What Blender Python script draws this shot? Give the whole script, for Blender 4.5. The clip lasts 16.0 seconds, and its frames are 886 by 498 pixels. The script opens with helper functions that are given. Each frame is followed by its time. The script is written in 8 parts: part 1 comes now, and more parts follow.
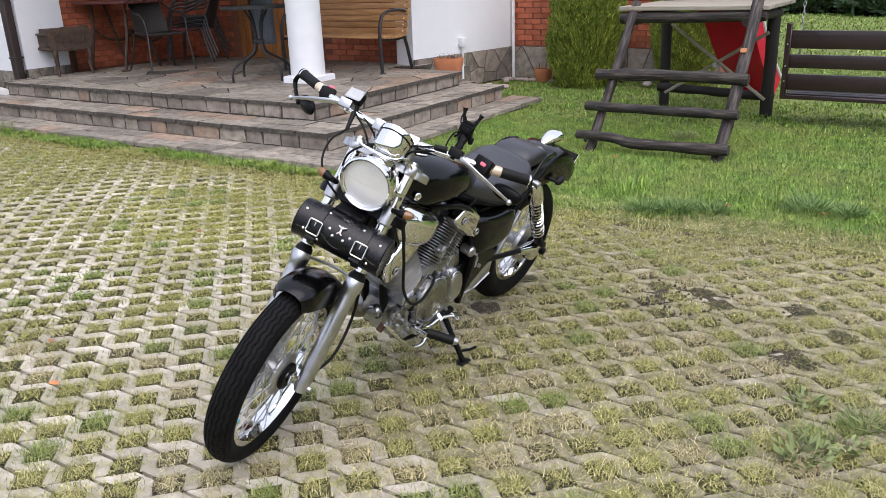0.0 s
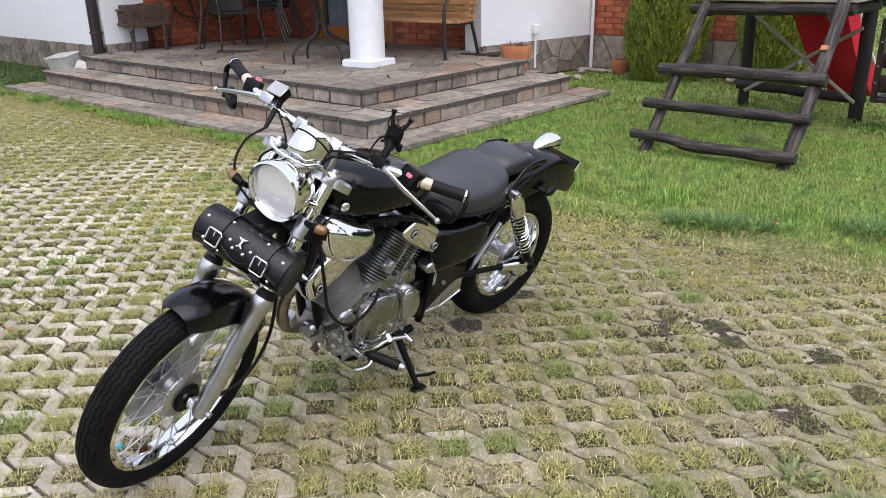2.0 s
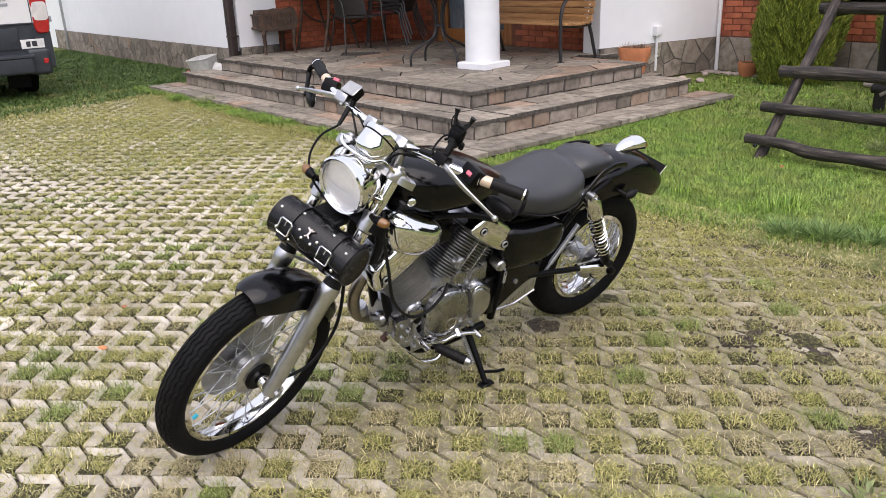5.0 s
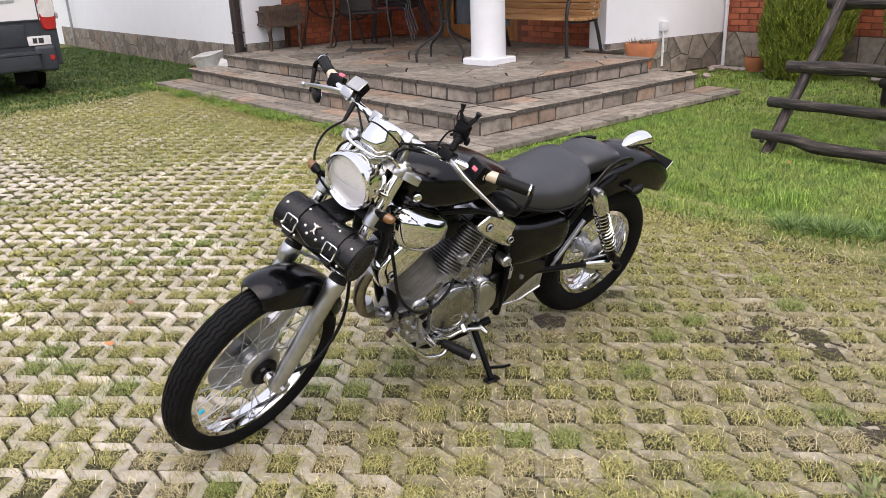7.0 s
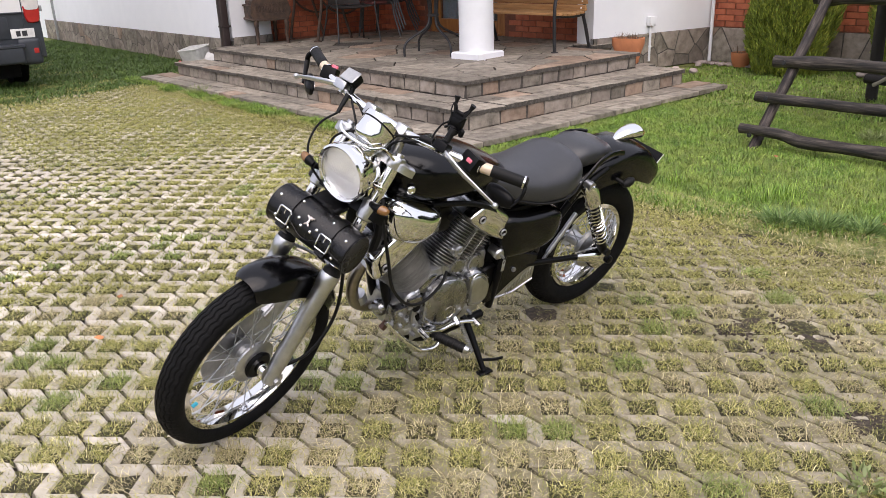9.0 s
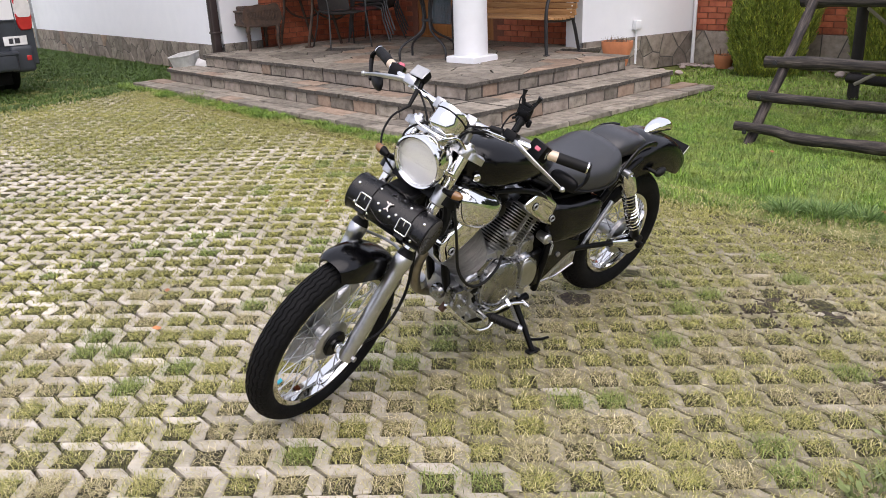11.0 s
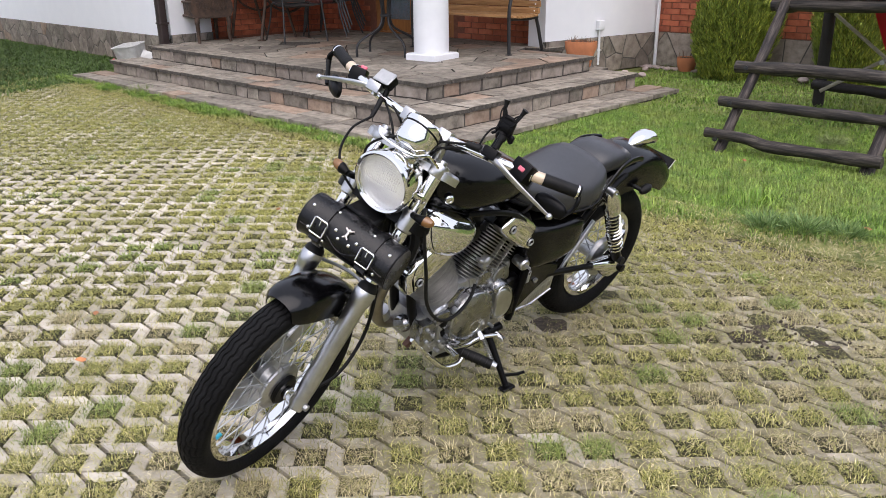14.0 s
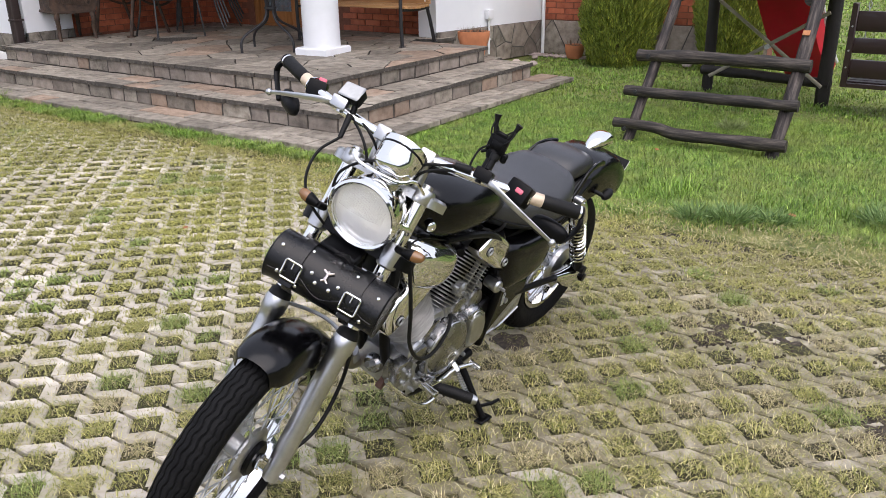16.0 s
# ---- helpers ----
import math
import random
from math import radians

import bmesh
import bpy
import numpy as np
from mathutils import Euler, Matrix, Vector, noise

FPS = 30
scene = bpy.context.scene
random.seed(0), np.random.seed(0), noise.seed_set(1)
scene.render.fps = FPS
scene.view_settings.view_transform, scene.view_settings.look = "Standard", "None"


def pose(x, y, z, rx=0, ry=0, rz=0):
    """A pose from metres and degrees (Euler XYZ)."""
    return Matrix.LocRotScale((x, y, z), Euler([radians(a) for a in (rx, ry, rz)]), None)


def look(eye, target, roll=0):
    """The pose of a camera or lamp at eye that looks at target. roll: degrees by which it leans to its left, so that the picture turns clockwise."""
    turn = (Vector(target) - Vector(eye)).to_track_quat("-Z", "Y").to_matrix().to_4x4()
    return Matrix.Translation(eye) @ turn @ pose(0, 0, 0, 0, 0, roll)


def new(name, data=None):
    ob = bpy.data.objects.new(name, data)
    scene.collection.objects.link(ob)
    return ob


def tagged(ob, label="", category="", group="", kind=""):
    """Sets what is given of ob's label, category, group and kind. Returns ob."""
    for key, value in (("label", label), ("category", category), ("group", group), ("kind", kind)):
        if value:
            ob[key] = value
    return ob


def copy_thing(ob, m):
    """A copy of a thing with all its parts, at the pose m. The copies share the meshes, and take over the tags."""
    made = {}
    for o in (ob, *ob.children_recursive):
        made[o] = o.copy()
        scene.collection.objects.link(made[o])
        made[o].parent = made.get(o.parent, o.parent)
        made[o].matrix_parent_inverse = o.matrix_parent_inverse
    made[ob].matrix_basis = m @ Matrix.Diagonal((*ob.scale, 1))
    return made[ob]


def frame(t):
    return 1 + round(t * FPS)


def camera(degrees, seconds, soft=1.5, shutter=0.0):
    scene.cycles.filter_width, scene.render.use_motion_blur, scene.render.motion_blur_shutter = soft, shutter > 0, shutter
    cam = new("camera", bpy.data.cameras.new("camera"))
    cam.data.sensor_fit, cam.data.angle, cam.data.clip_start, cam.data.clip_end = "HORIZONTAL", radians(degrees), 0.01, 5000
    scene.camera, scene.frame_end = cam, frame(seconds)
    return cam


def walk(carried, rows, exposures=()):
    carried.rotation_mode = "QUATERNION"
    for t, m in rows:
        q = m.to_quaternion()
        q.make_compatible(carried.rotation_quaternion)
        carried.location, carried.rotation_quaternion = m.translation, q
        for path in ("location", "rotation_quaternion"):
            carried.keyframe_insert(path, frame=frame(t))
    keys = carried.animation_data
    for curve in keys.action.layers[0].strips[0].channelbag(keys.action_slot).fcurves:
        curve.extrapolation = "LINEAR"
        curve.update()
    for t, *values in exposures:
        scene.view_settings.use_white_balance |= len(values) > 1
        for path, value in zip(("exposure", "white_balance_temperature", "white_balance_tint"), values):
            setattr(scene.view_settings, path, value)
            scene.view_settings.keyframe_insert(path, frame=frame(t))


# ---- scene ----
cam = camera(59.0, 16.0, soft=0.45)
PATH = [
    (0, (4.9798, -5.5737, 1.4766), (3.9548, -3.9882, 0.8174), -2.0),
    (0.5, (5.0924, -5.4474, 1.4656), (4.0141, -3.9020, 0.7961), -1.85),
    (1, (5.0835, -5.2389, 1.4566), (3.9556, -3.7331, 0.7787), -1.47),
    (1.5, (5.1174, -5.0677, 1.4626), (3.9498, -3.5972, 0.7750), -1.18),
    (2, (5.1939, -5.0012, 1.4581), (3.9780, -3.5704, 0.7689), -1.07),
    (2.5, (5.3209, -4.9401, 1.4550), (4.0426, -3.5638, 0.7670), -1.1),
    (3, (5.3557, -4.9272, 1.4560), (4.0157, -3.6125, 0.7680), -1.2),
    (3.5, (5.3541, -4.9235, 1.4540), (3.9619, -3.6619, 0.7700), -1.5),
    (4, (5.3589, -4.9171, 1.4540), (3.9375, -3.6834, 0.7760), -1.8),
    (4.5, (5.3644, -4.9147, 1.4550), (3.9296, -3.6955, 0.7820), -2.0),
    (7, (5.3636, -4.9129, 1.4520), (3.9151, -3.7149, 0.7690), -2.3),
    (7.5, (5.3634, -4.9173, 1.4540), (3.9212, -3.7112, 0.7720), -2.3),
    (8, (5.3675, -4.9243, 1.4510), (3.9318, -3.7131, 0.7650), -2.1),
    (8.5, (5.3517, -4.9333, 1.4450), (3.9217, -3.7175, 0.7550), -2.0),
    (9, (5.3517, -4.9333, 1.4440), (3.9292, -3.7121, 0.7490), -2.0),
    (9.5, (5.3275, -4.9906, 1.4420), (3.9145, -3.7588, 0.7450), -2.1),
    (9.7, (5.3124, -5.0538, 1.4400), (3.9023, -3.8185, 0.7440), -2.2),
    (11.8, (5.2910, -5.3061, 1.4520), (3.9376, -3.9983, 0.7770), -1.6),
    (12, (5.2900, -5.3065, 1.4470), (3.9425, -3.9919, 0.7730), -1.4),
    (12.5, (5.2872, -5.3100, 1.4500), (3.9546, -3.9822, 0.7720), -0.9),
    (13, (5.2386, -5.2809, 1.4360), (3.9158, -3.9478, 0.7510), -0.5),
    (13.5, (5.1092, -5.1658, 1.4300), (3.7966, -3.8262, 0.7370), -0.4),
    (14, (5.0189, -5.0731, 1.4340), (3.7242, -3.7170, 0.7380), -0.6),
    (14.5, (4.8787, -5.0488, 1.4390), (3.6272, -3.6565, 0.7380), -1.1),
    (15, (4.7032, -5.0638, 1.4630), (3.5131, -3.6220, 0.7540), -1.5),
    (15.5, (4.6520, -5.0413, 1.4620), (3.5421, -3.5430, 0.7400), -1.3),
    (16, (4.6313, -5.0361, 1.4570), (3.5804, -3.4981, 0.7300), -0.8),
]
# the film camera's white balance drifts warmer in the middle of the shot
BALANCE = [(0, 0.335, 6280, 17), (3, 0.335, 6280, 17), (4.5, 0.335, 6520, 18), (7, 0.335, 6720, 19), (9.7, 0.335, 6720, 19), (12, 0.30, 6470, 18), (16, 0.335, 6430, 17)]
walk(cam, [(t, look(eye, target, roll)) for t, eye, target, roll in PATH], BALANCE)

# ---- light ----
world = bpy.data.worlds.new("overcast_sky")
scene.world = world
world.use_nodes = True
wn = world.node_tree
sky = wn.nodes.new("ShaderNodeTexSky")
sky.sky_type, sky.sun_disc = "NISHITA", False
sky.sun_elevation, sky.sun_rotation = radians(60), radians(126)
sky.air_density, sky.dust_density, sky.ozone_density = 1.0, 6.0, 1.0
veil = wn.nodes.new("ShaderNodeMix")
veil.data_type, veil.blend_type = "RGBA", "MIX"
veil.inputs["Factor"].default_value = 0.62
veil.inputs["B"].default_value = (11.7, 12.7, 14.6, 1)
wn.links.new(sky.outputs["Color"], veil.inputs["A"])
wn.links.new(veil.outputs["Result"], wn.nodes["Background"].inputs["Color"])
wn.nodes["Background"].inputs["Strength"].default_value = 0.104
sun = new("sun", bpy.data.lights.new("sun", "SUN"))
sun.data.energy, sun.data.angle, sun.data.color = 2.0, radians(75), (1.0, 0.965, 0.92)
sun.matrix_world = look((0, 0, 0), (-0.55, 0.40, -1.15))

# ---- materials ----


def material(name, ramp, scale=8.0, rough=(0.5, 0.7), metal=0.0, bump=0.2, bscale=60.0, depth=0.004, big=0.0, detail=6.0,
             per="object", tone=0.0, coat=0.0, stretch=(1, 1, 1), patch=None, gloss=0.5):
    """A procedural surface: a ramp over fine noise, large stains, uneven gloss and fine relief."""
    m = bpy.data.materials.new(name)
    m.use_nodes = True
    t = m.node_tree
    n, l = t.nodes, t.links
    bsdf = n["Principled BSDF"]
    co = n.new("ShaderNodeTexCoord")
    mp = n.new("ShaderNodeMapping")
    mp.inputs["Scale"].default_value = stretch
    l.new(co.outputs["Object"], mp.inputs["Vector"])
    if per == "object":
        ri = n.new("ShaderNodeObjectInfo").outputs["Random"]
    else:
        ri = n.new("ShaderNodeNewGeometry").outputs["Random Per Island"]
    sc = n.new("ShaderNodeVectorMath")
    sc.operation = "SCALE"
    sc.inputs[0].default_value = (17, 31, 23)
    l.new(ri, sc.inputs["Scale"])
    ad = n.new("ShaderNodeVectorMath")
    l.new(mp.outputs[0], ad.inputs[0])
    l.new(sc.outputs[0], ad.inputs[1])

    def nz(s, d=detail):
        q = n.new("ShaderNodeTexNoise")
        q.inputs["Scale"].default_value, q.inputs["Detail"].default_value = s, d
        q.inputs["Roughness"].default_value = 0.62
        l.new(ad.outputs[0], q.inputs["Vector"])
        return q.outputs["Fac"]

    fine = nz(scale)
    cr = n.new("ShaderNodeValToRGB")
    els = cr.color_ramp.elements
    while len(els) < len(ramp):
        els.new(0.5)
    for e, (p, c) in zip(els, ramp):
        e.position, e.color = p, (*c, 1)
    l.new(fine, cr.inputs[0])
    colour = cr.outputs[0]
    if big or tone:
        hs = n.new("ShaderNodeHueSaturation")
        l.new(colour, hs.inputs["Color"])
        v = n.new("ShaderNodeMath")
        v.operation = "MULTIPLY_ADD"
        l.new(nz(scale * 0.13, 3), v.inputs[0])
        v.inputs[1].default_value, v.inputs[2].default_value = 2 * big, 1 - big
        w = n.new("ShaderNodeMath")
        w.operation = "MULTIPLY_ADD"
        l.new(ri, w.inputs[0])
        w.inputs[1].default_value, w.inputs[2].default_value = 2 * tone, 1 - tone
        x = n.new("ShaderNodeMath")
        x.operation = "MULTIPLY"
        l.new(v.outputs[0], x.inputs[0])
        l.new(w.outputs[0], x.inputs[1])
        l.new(x.outputs[0], hs.inputs["Value"])
        colour = hs.outputs[0]
    for size, tint, share in ([patch] if isinstance(patch, tuple) else patch or ()):
        pn = n.new("ShaderNodeTexNoise")
        pn.inputs["Scale"].default_value, pn.inputs["Detail"].default_value = size, 4.0
        l.new(co.outputs["Object"], pn.inputs["Vector"])
        pr = n.new("ShaderNodeMapRange")
        pr.inputs["From Min"].default_value, pr.inputs["From Max"].default_value = 0.42, 0.62
        pr.inputs["To Max"].default_value = share
        l.new(pn.outputs["Fac"], pr.inputs["Value"])
        mx = n.new("ShaderNodeMix")
        mx.data_type = "RGBA"
        l.new(pr.outputs[0], mx.inputs["Factor"])
        l.new(colour, mx.inputs["A"])
        mx.inputs["B"].default_value = (*tint, 1)
        colour = mx.outputs["Result"]
    l.new(colour, bsdf.inputs["Base Color"])
    bsdf.inputs["Specular IOR Level"].default_value = gloss
    rr = n.new("ShaderNodeMapRange")
    rr.inputs["To Min"].default_value, rr.inputs["To Max"].default_value = rough
    l.new(nz(scale * 0.6), rr.inputs["Value"])
    l.new(rr.outputs[0], bsdf.inputs["Roughness"])
    bsdf.inputs["Metallic"].default_value = metal
    bsdf.inputs["Coat Weight"].default_value = coat
    if bump:
        bp = n.new("ShaderNodeBump")
        bp.inputs["Strength"].default_value, bp.inputs["Distance"].default_value = bump, depth
        l.new(nz(bscale), bp.inputs["Height"])
        l.new(bp.outputs[0], bsdf.inputs["Normal"])
    return m


def shades(c, f=0.75, g=1.2):
    return [(0.25, tuple(v * f for v in c)), (0.75, tuple(min(1, v * g) for v in c))]


PALE = [(0.26, (0.135, 0.117, 0.086)), (0.40, (0.460, 0.417, 0.353)), (0.72, (0.653, 0.605, 0.530))]
MOSSY = [(0.30, (0.055, 0.046, 0.027)), (0.46, (0.225, 0.199, 0.140)), (0.72, (0.49, 0.445, 0.355))]
PAVER = material("paver_concrete", PALE, 14, (0.8, 0.95), bump=0.5, bscale=160, depth=0.003, big=0.25, tone=0.15, per="island", patch=(2.2, (0.22, 0.20, 0.12), 0.6))
PAVER_PIECE = material("paver_concrete_piece", PALE, 14, (0.8, 0.95), bump=0.5, bscale=160, depth=0.003, big=0.25, tone=0.15, patch=(2.2, (0.22, 0.20, 0.12), 0.6))
PAVER_MOSS = material("mossy_concrete", MOSSY, 12, (0.8, 0.95), bump=0.5, bscale=160, depth=0.003, big=0.28, tone=0.18, per="island", patch=(3.0, (0.185, 0.168, 0.075), 0.62))
PAVER_MOSS_PIECE = material("mossy_concrete_piece", MOSSY, 12, (0.8, 0.95), bump=0.5, bscale=160, depth=0.003, big=0.28, tone=0.18, patch=(3.0, (0.185, 0.168, 0.075), 0.62))
SOIL = material("soil", [(0.25, (0.014, 0.011, 0.007)), (0.6, (0.04, 0.032, 0.018)), (0.85, (0.08, 0.07, 0.035))], 20, (0.85, 1), bump=0.8, bscale=90, depth=0.012, big=0.3)
LAWN_SOIL = material("lawn_ground", [(0.3, (0.06, 0.075, 0.02)), (0.5, (0.14, 0.17, 0.04)), (0.75, (0.22, 0.23, 0.07))], 9, (0.85, 1), bump=0.8, bscale=60, depth=0.02, big=0.3)
THATCH = material("moss_and_thatch", [(0.3, (0.014, 0.012, 0.006)), (0.47, (0.033, 0.030, 0.011)), (0.62, (0.095, 0.09, 0.028)), (0.8, (0.20, 0.185, 0.07))], 70, (0.85, 1), bump=1.0, bscale=140, depth=0.012, big=0.25, tone=0.35, per="island")
BARE_SOIL = material("bare_damp_soil", [(0.3, (0.018, 0.012, 0.008)), (0.5, (0.05, 0.037, 0.026)), (0.7, (0.13, 0.10, 0.072))], 70, (0.85, 1), bump=1.0, bscale=120, depth=0.02, big=0.3)
GRASS = material("grass_green", [(0.27, (0.045, 0.12, 0.010)), (0.5, (0.165, 0.30, 0.032)), (0.73, (0.46, 0.55, 0.13))], 0.5, (0.45, 0.6), bump=0, tone=0.5, per="island", patch=[(2.4, (0.33, 0.30, 0.085), 0.32), (8.0, (0.04, 0.10, 0.010), 0.55)])
OLIVE = material("olive_moss_grass", [(0.28, (0.125, 0.133, 0.024)), (0.5, (0.31, 0.30, 0.064)), (0.72, (0.57, 0.53, 0.19))], 1.0, (0.5, 0.7), bump=0, tone=0.4, per="island", detail=2, patch=[(0.7, (0.15, 0.135, 0.055), 0.4), (6.0, (0.12, 0.13, 0.025), 0.25)])
CARPET = material("yellow_green_turf", [(0.28, (0.13, 0.14, 0.025)), (0.5, (0.27, 0.26, 0.055)), (0.72, (0.44, 0.40, 0.12))], 1.0, (0.5, 0.7), bump=0, tone=0.3, per="island", detail=2, patch=[(1.6, (0.13, 0.16, 0.03), 0.5)])
# side lawn: the shade lying on it is put into this dark green
LUSH_SHADED = material("shaded_lush_grass", [(0.28, (0.028, 0.062, 0.010)), (0.5, (0.06, 0.115, 0.018)), (0.72, (0.12, 0.19, 0.036))], 1.0, (0.5, 0.7), bump=0, tone=0.4, per="island", detail=2)
TUFT_GREEN = material("tuft_green", [(0.28, (0.085, 0.13, 0.022)), (0.5, (0.19, 0.245, 0.05)), (0.72, (0.36, 0.39, 0.14))], 1.0, (0.5, 0.7), bump=0, tone=0.4, per="island", detail=2)
TUFT = material("grass_dry_and_green", [(0.30, (0.055, 0.078, 0.012)), (0.42, (0.19, 0.205, 0.038)), (0.56, (0.40, 0.37, 0.115)), (0.70, (0.70, 0.63, 0.33))], 1.0, (0.5, 0.7), bump=0, tone=0.4, per="island", detail=2)
STRAW = material("dead_straw_grass", [(0.28, (0.12, 0.097, 0.045)), (0.5, (0.39, 0.335, 0.17)), (0.72, (0.72, 0.64, 0.40))], 1.0, (0.5, 0.7), bump=0, tone=0.4, per="island", detail=2)
WEED = material("weed_leaf", shades((0.22, 0.27, 0.10), 0.6, 1.25), 3, (0.5, 0.7), bump=0, tone=0.25, per="island")
SEDGE = material("blue_green_sedge", [(0.28, (0.04, 0.095, 0.02)), (0.5, (0.13, 0.22, 0.06)), (0.72, (0.34, 0.44, 0.17))], 3, (0.5, 0.7), bump=0, tone=0.35, per="island")
FLAG = material("flagstone", [(0.26, (0.078, 0.067, 0.053)), (0.46, (0.21, 0.184, 0.148)), (0.78, (0.37, 0.33, 0.272))], 11, (0.6, 0.85), bump=0.9, bscale=30, depth=0.010, big=0.32, tone=0.3)
# slab sides: dark broken stone, with the nosing's shade line coloured in
FLAG_EDGE = material("shaded_broken_slab_edge", [(0.26, (0.028, 0.025, 0.021)), (0.55, (0.075, 0.066, 0.055)), (0.8, (0.19, 0.17, 0.14))], 30, (0.7, 0.9), bump=1.0, bscale=60, depth=0.012)
FLAG_WARM = material("flagstone_warm", [(0.24, (0.125, 0.088, 0.062)), (0.5, (0.275, 0.200, 0.145)), (0.8, (0.40, 0.315, 0.245))], 9, (0.6, 0.85), bump=0.7, bscale=30, depth=0.008, big=0.25, tone=0.2)
STONE = material("plinth_stone", [(0.24, (0.105, 0.088, 0.072)), (0.5, (0.245, 0.208, 0.172)), (0.8, (0.37, 0.32, 0.275))], 8, (0.65, 0.9), bump=0.9, bscale=30, depth=0.010, big=0.3, tone=0.3)
PLINTH_JOINT = material("plinth_joint", shades((0.10, 0.092, 0.08)), 25, (0.85, 1), bump=0.5, bscale=120)
MORTAR = material("mortar", shades((0.07, 0.061, 0.052)), 25, (0.85, 1), bump=0.5, bscale=120)
BRICK = material("brick", [(0.2, (0.23, 0.055, 0.027)), (0.5, (0.41, 0.112, 0.052)), (0.85, (0.52, 0.175, 0.082))], 9, (0.55, 0.8), bump=0.4, bscale=80, depth=0.003, tone=0.25)
BRICKS = material("brick_rest", [(0.2, (0.23, 0.055, 0.027)), (0.5, (0.41, 0.112, 0.052)), (0.85, (0.52, 0.175, 0.082))], 9, (0.55, 0.8), bump=0.4, bscale=80, depth=0.003, tone=0.25, per="island")
BRICK_JOINT = material("brick_joint", shades((0.22, 0.088, 0.055)), 25, (0.85, 1), bump=0.5, bscale=120)
PLASTER = material("white_plaster", [(0.2, (0.82, 0.84, 0.865)), (0.8, (0.87, 0.885, 0.905))], 5, (0.7, 0.85), bump=0.25, bscale=140, depth=0.002, big=0.03)
WHITE_PAINT = material("white_paint", shades((0.82, 0.835, 0.855), 0.95, 1.03), 6, (0.45, 0.6), bump=0.1, bscale=90, big=0.03)
PIPE_BROWN = material("brown_coated_metal", shades((0.045, 0.032, 0.03)), 8, (0.35, 0.5), bump=0.05)
WOOD_DOOR = material("varnished_wood", [(0.25, (0.20, 0.075, 0.022)), (0.6, (0.37, 0.155, 0.048)), (0.85, (0.46, 0.21, 0.07))], 5, (0.3, 0.45), bump=0.15, stretch=(6, 6, 0.6))
WOOD_SLAT = material("bench_wood", [(0.25, (0.22, 0.105, 0.04)), (0.55, (0.42, 0.23, 0.095)), (0.85, (0.52, 0.32, 0.15))], 5, (0.35, 0.55), bump=0.2, stretch=(0.6, 7, 7), tone=0.15)
WOOD_RED = material("red_stained_wood", shades((0.11, 0.03, 0.026)), 6, (0.4, 0.6), bump=0.2, stretch=(0.6, 6, 6))
WOOD_DARK = material("dark_weathered_wood", [(0.38, (0.005, 0.004, 0.003)), (0.5, (0.026, 0.020, 0.015)), (0.75, (0.105, 0.087, 0.070))], 9, (0.6, 0.85), bump=0.8, bscale=22, depth=0.006, stretch=(0.5, 6, 6), big=0.3, tone=0.2)
WOOD_RAIL = material("dark_rail_wood", [(0.38, (0.006, 0.004, 0.004)), (0.5, (0.032, 0.024, 0.020)), (0.75, (0.125, 0.102, 0.086))], 9, (0.6, 0.85), bump=0.8, bscale=22, depth=0.006, stretch=(6.5, 0.5, 0.5), big=0.3)
WOOD_POST = material("dark_post_wood", shades((0.011, 0.008, 0.0065)), 7, (0.55, 0.8), bump=0.6, bscale=22, depth=0.006, stretch=(5, 5, 0.8), big=0.2)
WOOD_GREY = material("grey_board", shades((0.30, 0.27, 0.21)), 7, (0.7, 0.9), bump=0.5, bscale=30, stretch=(0.7, 5, 5), big=0.2, tone=0.15)
WOOD_SWING = material("swing_board", shades((0.022, 0.010, 0.009)), 6, (0.3, 0.45), bump=0.2, stretch=(0.6, 6, 6), coat=0.3)
IRON = material("black_iron", shades((0.03, 0.03, 0.032)), 12, (0.35, 0.55), metal=0.3, bump=0.15)
IRON_RUST = material("rusty_cast_iron", [(0.3, (0.03, 0.022, 0.018)), (0.7, (0.11, 0.065, 0.042))], 14, (0.6, 0.85), metal=0.2, bump=0.8, bscale=40, depth=0.01)
RATTAN = material("brown_woven_rattan", shades((0.032, 0.026, 0.023)), 30, (0.5, 0.7), bump=0.9, bscale=70, depth=0.006)
TABLE_TOP = material("dark_glass_tabletop", shades((0.03, 0.045, 0.045)), 4, (0.08, 0.15), bump=0)
TERRACOTTA = material("terracotta", shades((0.50, 0.19, 0.082)), 6, (0.7, 0.9), bump=0.3, big=0.15)
RED_PLASTIC = material("red_plastic", shades((0.62, 0.004, 0.040), 0.85, 1.1), 5, (0.3, 0.45), bump=0.05, big=0.1)
STEEL = material("galvanised_steel", shades((0.45, 0.46, 0.47)), 20, (0.35, 0.55), metal=0.9, bump=0.1)
LIMB = material("bark", shades((0.09, 0.06, 0.04)), 8, (0.8, 1), bump=0.8, bscale=20, depth=0.01)
THUJA = material("thuja_foliage", [(0.28, (0.03, 0.07, 0.012)), (0.5, (0.19, 0.25, 0.034)), (0.72, (0.50, 0.50, 0.066))], 1.2, (0.5, 0.7), bump=0, tone=0.4, per="island")
JUNIPER = material("juniper_foliage", shades((0.045, 0.085, 0.035)), 1.0, (0.5, 0.7), bump=0, tone=0.4, per="island")
FIR = material("dark_conifer_foliage", shades((0.018, 0.034, 0.018)), 0.8, (0.5, 0.7), bump=0, tone=0.4, per="island")
RUSSET = material("russet_foliage", shades((0.26, 0.13, 0.05)), 1.0, (0.5, 0.7), bump=0, tone=0.3, per="island")
